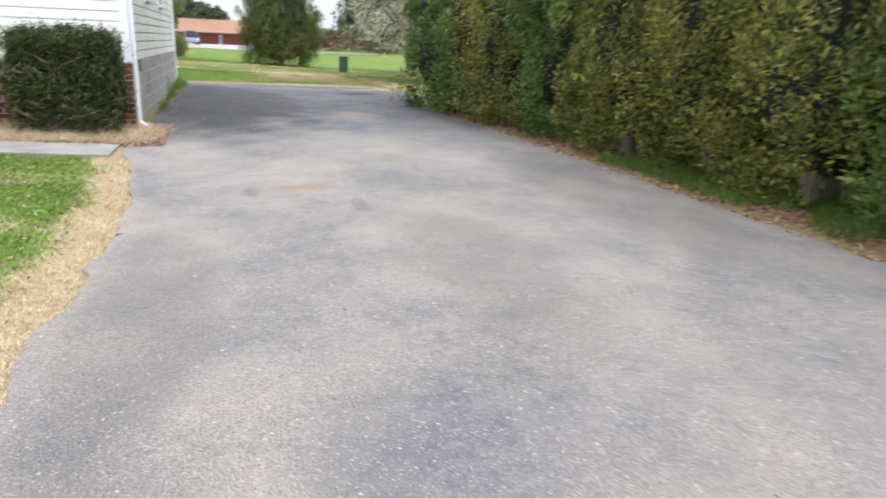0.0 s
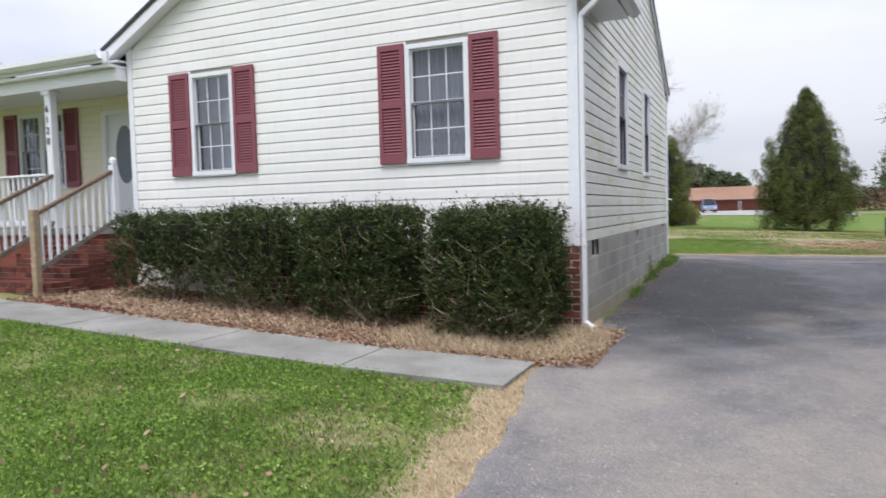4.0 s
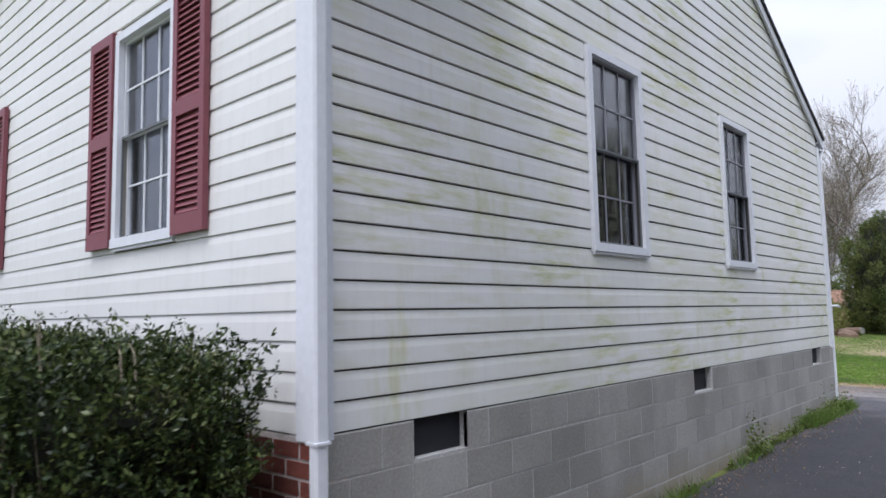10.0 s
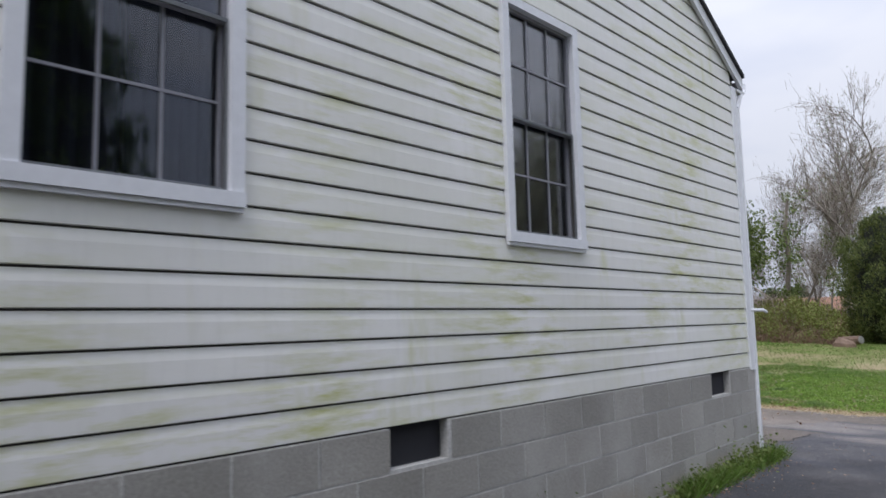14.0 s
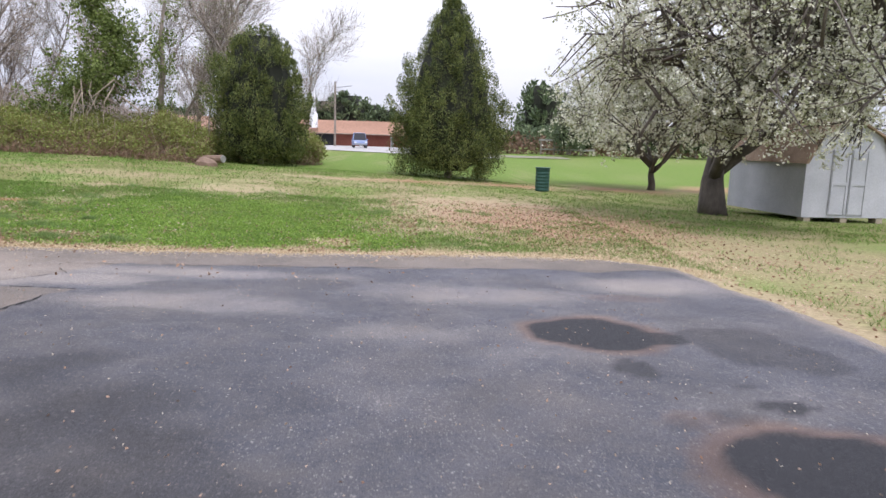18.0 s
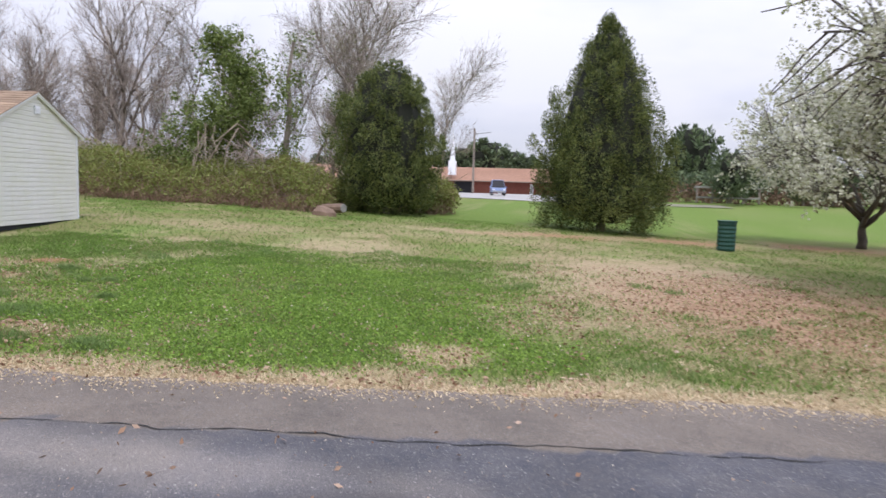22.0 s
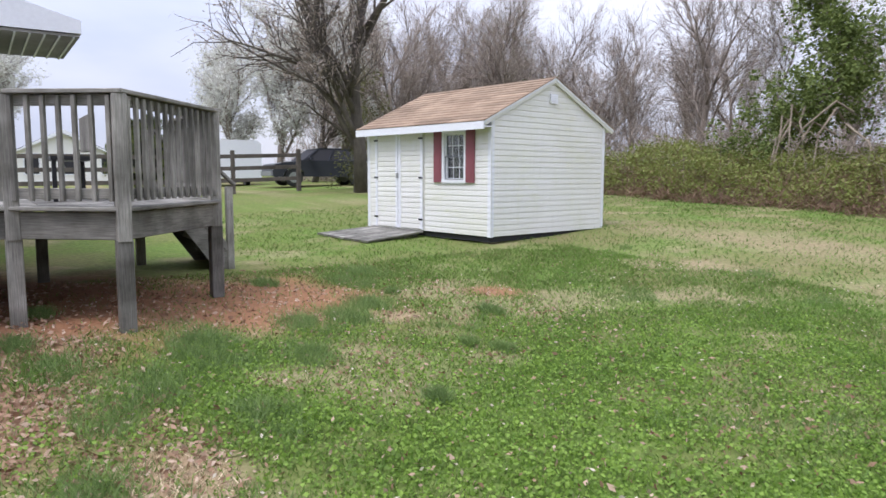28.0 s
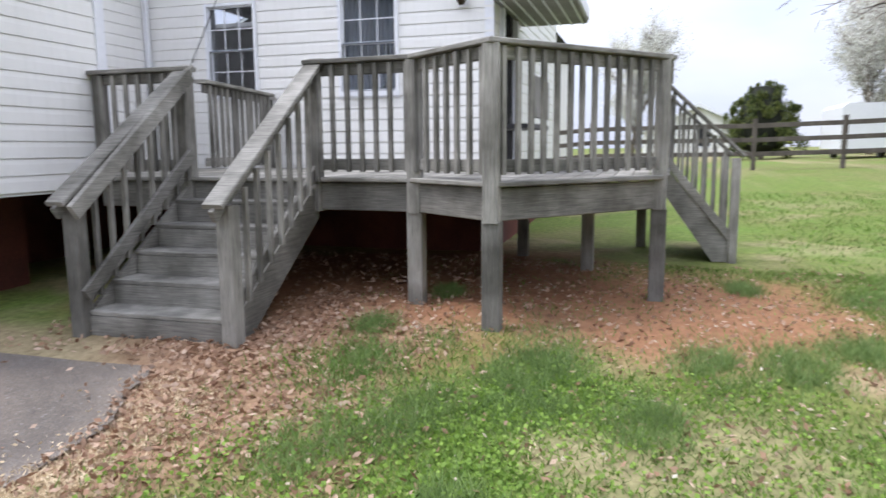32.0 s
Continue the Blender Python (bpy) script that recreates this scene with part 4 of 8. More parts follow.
wf = Shape()
cell_wall(wf, "x", XL, -0.02, SB, 3.8, 0.02, 0.02 + WT, [(a + 0.06, b - 0.06, c, d - 0.05) for a, b, c, d in FW])
wf.prism([(XL, 3.8), (-0.02, 3.8), (-3.36, 5.6)], 0.02, 0.02 + WT, "y")
wall_front = tagged(part("wall_south", wf, M_LAPGREY), "front gable wall clad in white vinyl siding", "wall", kind="structure")
ws = Shape()
cell_wall(ws, "y", 0.02 + WT, YB, SB, 3.78, -0.02 - WT, -0.02, [(a + 0.06, b - 0.06, c, d - 0.05) for a, b, c, d in SWIN])
cell_wall(ws, "y", 0.0, 0.02 + WT, SB, 3.78, -0.02, -0.019, [])
ws.prism([(1.2, 3.78), (YB, 3.78), (4.96, 5.75)], -0.02 - WT, -0.02, "x")
wall_side = tagged(part("wall_east", ws, M_LAPSHADE), "side gable wall of white vinyl siding streaked with green algae", "wall", kind="structure")

siding(wall_front, frame_to((XL, 0.02, 0), 0), -XL, SB, 5.6, [(a - XL, b - XL, c - 0.05, d) for a, b, c, d in FW], M_FRONT,
       lambda z: (0.09 + max(0, (z - 3.8) / 0.54), -XL - 0.11 - max(0, (z - 3.8) / 0.54)))
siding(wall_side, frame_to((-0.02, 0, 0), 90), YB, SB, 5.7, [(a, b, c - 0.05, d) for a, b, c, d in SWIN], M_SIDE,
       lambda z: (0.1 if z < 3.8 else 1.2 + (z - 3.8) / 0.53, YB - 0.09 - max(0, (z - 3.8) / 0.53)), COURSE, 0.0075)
corner = Shape().box(-0.115, 0.004, -0.008, 0.0195, SB - 0.02, 3.62).box(-0.0195, 0.004, 0.0195, 0.11, SB - 0.02, 3.62)
corner.box(XL, XL + 0.09, -0.008, 0.0195, SB - 0.02, 3.8).box(-0.0195, 0.006, YB - 0.095, YB + 0.015, SB - 0.02, 3.62)
tagged(part("trim", corner, M_TRIM), "white vinyl corner posts of the house", "trim", kind="structure")

for i, (a, b, c, d) in enumerate(FW):
    window(f"window_{i + 1}", frame_to((a, 0.005, c), 0), b - a, d - c, "white double-hung window with grilles and sheer curtains")
    shutter(frame_to((a - 0.375, -0.002, c - 0.02), 0), 0.36, 1.44)
    shutter(frame_to((b + 0.012, -0.002, c - 0.02), 0), 0.36, 1.44)
for i, (a, b, c, d) in enumerate(SWIN):
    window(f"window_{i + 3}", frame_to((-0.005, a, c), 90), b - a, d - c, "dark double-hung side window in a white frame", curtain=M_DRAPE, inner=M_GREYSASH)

# roof, soffits and gutters
rf = Shape()
for sx in (-1, 1):
    ex = XL - 0.3 if sx < 0 else 0.38
    px = -3.36
    top_in = EAVE + 0.12 + 0.545 * abs(px - ex)
    cut = ex if sx < 0 else -0.03
    rf.prism([(ex, EAVE + 0.12), (px, top_in), (px, top_in + 0.065), (ex, EAVE + 0.18)], -0.2, 1.27, "y")
    rf.prism([(cut, top_in - 0.545 * abs(px - cut)), (px, top_in), (px, top_in + 0.04), (cut, top_in + 0.035 - 0.545 * abs(px - cut))], 1.27, 3.2, "y")
for sy, ey in ((-1, 0.85), (1, YB + 0.14)):
    py = 4.96
    rf.prism([(ey, EAVE + 0.12), (py, EAVE + 0.12 + 0.53 * abs(py - ey)), (py, EAVE + 0.16 + 0.53 * abs(py - ey)), (ey, EAVE + 0.155)], XL - 0.3, 0.06, "x")
roof = tagged(part("roof", rf, M_ROOFDK), "dark asphalt shingle roof of the house", "roof", kind="structure")
fas = Shape()
for ex, sg in ((XL - 0.3, 1), (0.38, -1)):
    fas.prism([(ex, EAVE - 0.04), (-3.36, EAVE - 0.04 + 0.545 * abs(-3.36 - ex)), (-3.36, EAVE + 0.115 + 0.545 * abs(-3.36 - ex)), (ex, EAVE + 0.115)], -0.18, -0.002, "y")
for ey in (0.85, YB + 0.14):
    fas.prism([(ey, EAVE + 0.0), (4.96, EAVE + 0.0 + 0.53 * abs(4.96 - ey)), (4.96, EAVE + 0.115 + 0.53 * abs(4.96 - ey)), (ey, EAVE + 0.115)], 0.006, 0.035, "x")
part("rake_board", fas, M_TRIM, roof, "white rake boards")
part("soffit", Shape().box(-0.01, 0.36, -0.18, 1.25, EAVE - 0.03, EAVE - 0.005).box(XL - 0.28, XL - 0.005, -0.18, 1.2, EAVE - 0.03, EAVE - 0.005).box(-5.4, 0.02, YB + 0.02, YB + 0.13, EAVE - 0.03, EAVE - 0.005), M_TRIM, roof)
gut = Shape()
prof = [(0.0, 0.0), (0.07, 0.0), (0.12, 0.05), (0.12, 0.12), (0.105, 0.12), (0.105, 0.055), (0.065, 0.015), (0.015, 0.015), (0.015, 0.12), (0.0, 0.12)]
gut.prism([(0.38 + u, EAVE - 0.02 + w) for u, w in prof], -0.22, 1.3, "y")
part("eave_return", Shape().prism([(0.375, EAVE - 0.004), (0.004, EAVE - 0.004), (0.004, EAVE + 0.31), (0.375, EAVE + 0.11)], 1.2, 1.255, "y"), M_TRIM, roof)
part("gutter", gut, M_TRIM, roof, "white aluminium gutter")
part("back_gutter", Shape().prism([(YB + 0.14 + u, EAVE - 0.02 + w) for u, w in prof], -3.2, 0.02, "x"), M_TRIM, roof)


def downspout(pts, w=0.075, d=0.055):
    s = Shape()
    for p, q in zip(pts, pts[1:]):
        s.beam(p, q, d, w, 0.012, up=(0, 1, 0) if abs(Vector(q).z - Vector(p).z) > 0.3 else (0, 0, 1))
    return s


ds = tagged(empty("downspout"), "white metal downspout at the front corner of the house", "downspout")
part("pipe", downspout([(0.4, -0.2, 3.62), (0.4, -0.2, 3.56), (0.045, -0.005, 3.36), (0.045, -0.005, 0.0), (0.16, -0.09, -0.06)]), M_TRIM, ds)
part("strap", Shape().box(0.006, 0.08, -0.046, 0.036, 0.86, 0.872), M_TRIM, ds)
ds2 = tagged(empty("downspout"), "white metal downspout at the back corner of the house", "downspout")
part("pipe", downspout([(0.0, YB + 0.16, 3.6), (-0.005, YB + 0.045, 3.42), (-0.005, YB + 0.045, -0.02)], 0.05, 0.04), M_TRIM, ds2)
tap = tagged(empty("wall_hose_tap"), "small white pipe stub on the back corner", "tap")
part("spout", Shape().tube([(0.0, YB + 0.02, 1.42), (0.06, YB + 0.18, 1.42), (0.07, YB + 0.24, 1.4)], [0.015] * 3, 8), M_TRIM, tap)

# other walls that close the house
# Ceiling, floor and inner wall are added to shut sky light out of the rooms.
tagged(part("ceiling", Shape().box(XL + 0.2, -0.19, 0.19, 8.5, 3.5, 3.56), M_CURT), "plain ceiling added to keep sky light out of the rooms", "ceiling", kind="structure")
tagged(part("floor", Shape().box(XL + 0.2, -0.19, 0.19, 8.5, SB - 0.02, SB + 0.02), M_TREATED), "wooden floor added to close the rooms from below", "floor", kind="structure")
tagged(part("wall_inner", Shape().box(-3.4, -3.3, 0.19, 8.5, SB + 0.03, 3.49), M_CURT), "inner wall added to close the rooms behind the windows", "wall", kind="structure")
back = Shape()
back.box(-3.3, -0.02 - WT, YB - WT, YB, -0.1, 3.78)
back.box(-3.3, -3.3 + WT, YB, 12.0, SB - 0.1, 3.9)
bw = tagged(part("wall_north", back, M_FRONT), "back wall of the house in white siding", "wall", kind="structure")
siding(bw, frame_to((-0.05, YB, 0), 180), 3.2, SB, 3.7, [], M_FRONT)
bump = Shape().box(-5.75, -3.3 + WT, 11.75 - WT, 11.75, SB - 0.02, 3.9).box(-5.75, -5.75 + WT, 10.1, 11.75 - WT, SB - 0.02, 3.9).box(-5.55, -3.3, 8.8, 11.55, SB - 0.02, SB + 0.05)
wall_bump = tagged(part("wall_bay", bump, M_FRONT), "rear bay clad in white vinyl siding over an open crawl space", "wall", kind="structure")
siding(wall_bump, frame_to((-3.2, 11.75, 0), 180), 2.5, SB, 3.85, [], M_FRONT)
siding(wall_bump, frame_to((-5.75, 11.75, 0), 270), 1.65, SB, 3.85, [], M_FRONT)
part("corner_post", Shape().box(-5.78, -5.67, 11.68, 11.78, SB - 0.02, 3.85), M_TRIM, wall_bump)
fb = tagged(part("wall_crawl", Shape().box(-5.5, -3.3, 10.8, 10.95, -0.3, SB - 0.03).box(-5.5, -5.35, 10.1, 10.8, -0.3, SB - 0.03).box(-9.6, -5.4, 9.9, 10.05, -0.3, SB), M_BRICK), "shadowed brick foundation under the rear bay", "foundation wall", kind="structure")
WX = -8.45
WWIN = [(11.0, 11.74, 1.9, 3.07), (12.88, 13.65, 1.88, 3.1)]
wing = Shape()
cell_wall(wing, "y", 10.07, 14.8, SB - 0.1, 3.9, WX - WT, WX, [(a + 0.03, b - 0.03, c, d - 0.03) for a, b, c, d in WWIN])
wing.box(WX + 0.0, -5.75, 10.07 - WT, 10.07, SB - 0.1, 3.9)
cell_wall(wing, "x", -14.0, WX - WT, SB - 0.1, 3.9, 14.8 - WT, 14.8, [(-9.75, -8.85, 1.0, 3.0)])
wing.box(-14.0, -14.0 + WT, 4.0, 14.6, -0.2, 3.9)
wall_wing = tagged(part("wall_wing", wing, M_FRONT), "rear wing wall of white vinyl siding", "wall", kind="structure")
siding(wall_wing, frame_to((WX, 10.07, 0), 90), 4.73, SB, 3.9, [(a - 10.07, b - 10.07, c - 0.05, d) for a, b, c, d in WWIN], M_FRONT)
siding(wall_wing, frame_to((-5.78, 10.07, 0), 180), 2.65, SB, 3.9, [], M_FRONT)
siding(wall_wing, frame_to((WX, 14.8, 0), 180), 5.5, SB, 3.9, [(0.4, 1.3, 0.9, 3.05)], M_FRONT)
part("corner_post", Shape().box(WX - 0.09, WX + 0.015, 14.71, 14.815, SB - 0.02, 3.9), M_TRIM, wall_wing)
part("wing_foundation", Shape().box(-13.8, WX - 0.3, 14.6, 14.75, -0.3, SB - 0.1).box(WX - 0.3, WX - 0.15, 10.0, 14.6, -0.3, SB - 0.13), M_BRICK, wall_wing)
# Unseen slab added to keep light out of the crawl space behind the deck.
part("wing_floor", Shape().box(-13.8, WX - 0.01, 10.0, 14.6, SB - 0.13, SB - 0.1), M_WOOD, wall_wing)
for i, (a, b, c, d) in enumerate(WWIN):
    window(f"window_{i + 5}", frame_to((WX + 0.012, a, c), 90), b - a, d - c, "narrow double-hung window in grey-white trim above the deck", curtain=(i == 1), c=0.036)
ds3 = tagged(empty("downspout"), "white downspout in the rear inside corner", "downspout")
part("pipe", downspout([(WX + 0.07, 10.13, 3.9), (WX + 0.07, 10.13, 0.3)]), M_TRIM, ds3)
rf2 = Shape().box(-14.2, WX + 0.25, 8.5, 12.2, 3.9, 4.05).box(WX + 0.25, -5.4, 8.5, 10.3, 3.9, 4.05).box(-14.2, WX + 0.25, 12.2, 15.0, 3.9, 4.05).box(-5.4, -2.9, 8.9, 12.25, 3.9, 4.05)
tagged(part("roof_rear", rf2, M_ROOFDK), "low dark roof over the rear wing", "roof", kind="structure")
door = tagged(empty("door_1"), "dark storm door with black scrollwork on the rear wing", "door", kind="structure")
part("door_frame", Shape().box(-9.8, -9.72, 14.78, 14.86, 1.0, 3.05).box(-8.9, -8.8, 14.78, 14.86, 1.0, 3.05).box(-9.72, -8.9, 14.78, 14.86, 2.97, 3.05), M_TRIM, door)
part("door_leaf", Shape().box(-9.72, -8.9, 14.72, 14.76, 1.0, 2.97), M_DARK, door)
scroll = Shape()
for i in range(7):
    x = -9.66 + i * 0.12
    scroll.tube([(x, 14.79, 1.1), (x, 14.79, 2.9)], [0.008, 0.008], 6)
for i in range(6):
    for zc in (1.6, 2.4):
        x = -9.6 + i * 0.12
        pts = [(x + 0.05 * math.cos(a), 14.79, zc + 0.09 * math.sin(a)) for a in np.linspace(0, 6.0, 12)]
        scroll.tube(pts, [0.006] * 12, 5)
part("scrollwork", scroll, M_BLACK, door, "black wrought iron scrollwork")
aw = tagged(empty("door_awning"), "white aluminium awning above the rear door", "awning")
part("awning_panel", Shape().box(-10.2, -8.32, 14.83, 15.72, 2.86, 2.89), M_CONC, aw, "beige awning underside")
for i in range(6):
    part("awning_rib", Shape().box(-10.2, -8.33, 14.9 + 0.15 * i, 14.92 + 0.15 * i, 2.845, 2.859), M_TRIM, aw)
part("awning_top", Shape().prism([(14.83, 2.9), (15.74, 2.9), (15.74, 3.05), (14.83, 3.3)], -10.22, -8.3, "x"), M_TRIM, aw)
lamp = tagged(empty("wall_lantern"), "small brass wall lantern with glass beside the rear door", "lantern")
part("back_plate", Shape().box(WX + 0.018, WX + 0.035, 14.4, 14.52, 2.82, 3.06), M_TRIM, lamp)
part("lantern_body", Shape().tube([(WX + 0.12, 14.46, 2.83), (WX + 0.12, 14.46, 2.88), (WX + 0.12, 14.46, 3.0), (WX + 0.12, 14.46, 3.05)], [0.03, 0.055, 0.06, 0.01], 8), M_BRONZE, lamp)
part("lantern_arm", Shape().tube([(WX + 0.03, 14.46, 3.02), (WX + 0.12, 14.46, 3.06)], [0.01, 0.01], 6), M_BRONZE, lamp)

# ---- foundation: block on the side, brick on the front ----
fs = Shape()
cell_wall(fs, "y", 0.024, YB, -0.25, SB - 0.004, -0.2, -0.005, [(a, b, SB - 0.19, SB) for a, b in VENTS])
found_side = tagged(part("foundation_east", fs, M_BMORT), "grey concrete block foundation with crawl space vents", "foundation wall", kind="structure")
for k in range(6):
    z1 = SB - 0.006 - 0.2032 * k
    z0 = z1 - 0.19
    y = 0.006 - (0.2 if k % 2 else 0.0)
    while y < YB:
        a, b = max(0.026, y), min(YB - 0.004, y + 0.393)
        if b - a > 0.05 and z1 > -0.12 and not (k == 0 and any(a < v1 - 0.02 and b > v0 + 0.02 for v0, v1 in VENTS)):
            part("block", Shape().box(-0.03, random.uniform(-0.004, -0.001), a, b, max(z0, -0.22), z1), M_BLOCK, found_side)
        y += 0.4064
for a, b in VENTS:
    for y0, y1 in ((math.floor(a / 0.4064) * 0.4064 + 0.006, a), (b, math.ceil(b / 0.4064) * 0.4064 - 0.004)):
        if y1 - y0 > 0.03:
            part("block", Shape().box(-0.03, -0.003, y0, y1 - 0.008, SB - 0.199, SB - 0.006), M_BLOCK, found_side)
# Black boxes fill the vent openings, painted as the shade inside them.
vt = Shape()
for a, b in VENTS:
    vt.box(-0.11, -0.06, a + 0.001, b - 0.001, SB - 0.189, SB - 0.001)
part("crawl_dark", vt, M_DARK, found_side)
found_front = tagged(part("foundation_south", Shape().box(XL, -0.004, 0.0055, 0.2, -0.25, SB - 0.004), M_MORTAR), "red brick foundation below the front siding", "foundation wall", kind="structure")
brick_me = Shape().box(0.002, 0.189, 0, 0.02, 0, 0.067).mesh("brick", M_BRICK)
half_me = Shape().box(0.002, 0.089, 0, 0.02, 0, 0.067).mesh("brick_half", M_BRICK)
for k in range(12):
    z = SB - 0.016 - 0.0813 * (k + 1)
    if z < -0.14:
        break
    x = -0.006 - 0.193 - (0.0 if k % 2 else 0.102)
    if k % 2 == 0:
        hb = part("brick", half_me, None, found_front)
        hb.location = (-0.006 - 0.091, 0.0, z)
    while x > -5.0:
        bk = part("brick", brick_me, None, found_front)
        bk.location = (x, random.uniform(-0.002, 0.001), z)
        x -= 0.203

# ---- walk along the front ----
walk_slab = tagged(empty("pavement"), "light concrete front walk with control joints", "walkway", kind="structure")
xs = [0.0, -1.5, -3.2, -5.0, -6.8, -8.6, -11.0]
for a, b in zip(xs, xs[1:]):
    za = gzf(a, -2.2) + 0.035
    s = Shape()
    s.prism([(a - 0.008, -2.66), (b + 0.008, -2.66), (b + 0.008, -1.8), (a - 0.008, -1.8)], -0.2, za, "z")
    s.v = [(x, y, gzf(x, y) + 0.035 if z > -0.19 else z) for x, y, z in s.v]
    part("slab", s, M_CONC, walk_slab)

# ---- porch ----
PZ = 1.17
PW = 1.5
pf = tagged(part("porch_floor", Shape().box(-13.2, XL - 0.01, -0.15, PW - 0.01, PZ - 0.1, PZ), M_CONC), "concrete porch floor on a brick base", "porch", kind="structure")
part("porch_base", Shape().box(-13.15, XL - 0.02, -0.1, PW - 0.02, -0.2, PZ - 0.1), M_BRICK, pf)
pw = Shape()
cell_wall(pw, "x", -13.2, XL, PZ - 0.3, 3.6, PW, PW + WT, [(-11.33, -10.07, 1.96, 3.3), (-9.0, -8.1, PZ, 3.2)])
wall_porch = tagged(part("wall_porch", pw, M_CREAM), "cream siding wall behind the porch", "wall", kind="structure")
siding(wall_porch, frame_to((-13.2, PW, 0), 0), 6.4, PZ, 3.5, [(1.83, 3.17, 1.9, 3.36), (4.12, 5.2, PZ - 0.1, 3.3)], M_CREAM)
part("siding_return", Shape().box(XL, XL + 0.15, 0.02 + WT, PW, SB - 0.4, 3.7), M_FRONT, wall_porch)
siding(wall_porch, frame_to((XL, PW - 0.02, 0), 270), PW - 0.1, SB, 3.5, [], M_FRONT)
tagged(part("wall_west", Shape().box(-13.35, -13.2, PW, 9.9, -0.2, 3.7).box(-14.0, -13.2, 9.75, 9.9, -0.2, 3.8), M_FRONT), "far end wall of the house", "wall", kind="structure")
window("window_7", frame_to((-11.35, PW, 1.93), 0), 0.65, 1.43, "half of a twin porch window", curtain=True)
window("window_8", frame_to((-10.7, PW, 1.93), 0), 0.65, 1.43, "half of a twin porch window", curtain=True)
shutter(frame_to((-11.73, PW - 0.025, 1.91), 0), 0.36, 1.46)
shutter(frame_to((-10.03, PW - 0.025, 1.91), 0), 0.36, 1.46)
d2 = tagged(empty("door_2"), "white front door with an oval glass light", "door", kind="structure")
part("door_frame", Shape().box(-9.06, -8.96, PW - 0.04, PW + 0.02, PZ, 3.25).box(-8.14, -8.04, PW - 0.04, PW + 0.02, PZ, 3.25).box(-8.96, -8.14, PW - 0.04, PW + 0.02, 3.17, 3.25), M_TRIM, d2)
part("door_leaf", Shape().box(-8.96, -8.14, PW + 0.02, PW + 0.07, PZ, 3.17), M_TRIM, d2)
ov = [(-8.55 + 0.22 * math.cos(a), 2.45 + 0.52 * math.sin(a)) for a in np.linspace(0, 2 * math.pi, 25)[:-1]]
part("oval_glass", Shape().prism(ov, PW + 0.005, PW + 0.018, "y"), M_OVAL, d2)
pr = Shape()
pr.prism([(-0.32, 3.62), (4.96, 5.2), (4.96, 5.26), (-0.32, 3.68)], -13.5, XL - 0.32, "x")
pr.prism([(8.9, 3.9), (4.96, 5.2), (4.96, 5.26), (8.9, 3.96)], -13.5, XL - 0.32, "x")
proof = tagged(part("roof_porch", pr, M_ROOFDK), "shed roof over the front porch", "roof", kind="structure")
part("porch_fascia", Shape().box(-13.5, XL - 0.02, -0.34, -0.3, 3.56, 3.71), M_TRIM, proof)
part("porch_ceiling", Shape().box(-13.4, XL - 0.02, -0.3, PW - 0.02, 3.5, 3.54), M_TRIM, proof)
part("porch_beam", Shape().box(-13.2, XL - 0.02, -0.18, 0.0, 3.32, 3.495), M_TRIM, proof)
part("gutter", Shape().prism([(-0.34 - u, 3.6 + w) for u, w in prof], -13.5, XL - 0.1, "x"), M_TRIM, proof)
for x in (-13.0, -10.6, -8.3):
    col = tagged(empty("porch_column"), "square white porch column", "column", "porch columns")
    part("shaft", Shape().beam((x, -0.09, PZ), (x, -0.09, 3.32), 0.13, 0.13, 0.012), M_TRIM, col)
    part("capital", Shape().box(x - 0.09, x + 0.09, -0.18, 0.0, 3.25, 3.315), M_TRIM, col)
    part("plinth", Shape().box(x - 0.085, x + 0.085, -0.175, -0.005, PZ + 0.001, PZ + 0.06), M_TRIM, col)
plate = tagged(empty("house_number"), "black house number running down the white porch column", "house number")
for i, ch in enumerate("6120"):
    tc = bpy.data.curves.new("digit", "FONT")
    tc.body, tc.size, tc.extrude, tc.align_x = ch, 0.15, 0.004, "CENTER"
    tc.materials.append(M_BLACK)
    dg = new("digit", tc)
    dg.parent = plate
    dg.matrix_basis = pose(-8.3, -0.162, 2.98 - 0.165 * i, 90, 0, 0)


def railing(p, q, height, n, mat, name, label, cap=(0.09, 0.035), lower=0.09, thick=0.035, group="", top_on=True):
    """A straight or sloping rail from p to q (foot of the balusters), with n balusters."""
    ob = tagged(empty(name), label, "railing", group)
    p, q = Vector(p), Vector(q)
    up = Vector((0, 0, height))
    part("top_rail", Shape().beam(p + up, q + up, *cap), mat, ob)
    part("bottom_rail", Shape().beam(p + Vector((0, 0, lower)), q + Vector((0, 0, lower)), thick, 0.08), mat, ob)
    for i in range(n):
        b = p.lerp(q, (i + 0.5) / n)
        part("baluster", Shape().beam(b + Vector((0, 0, lower - 0.02)), b + up - Vector((0, 0, cap[1] * 0.5)), thick, thick, 0.004, up=(q - p).normalized().cross(Vector((0, 0, 1)))), mat, ob)
    return ob


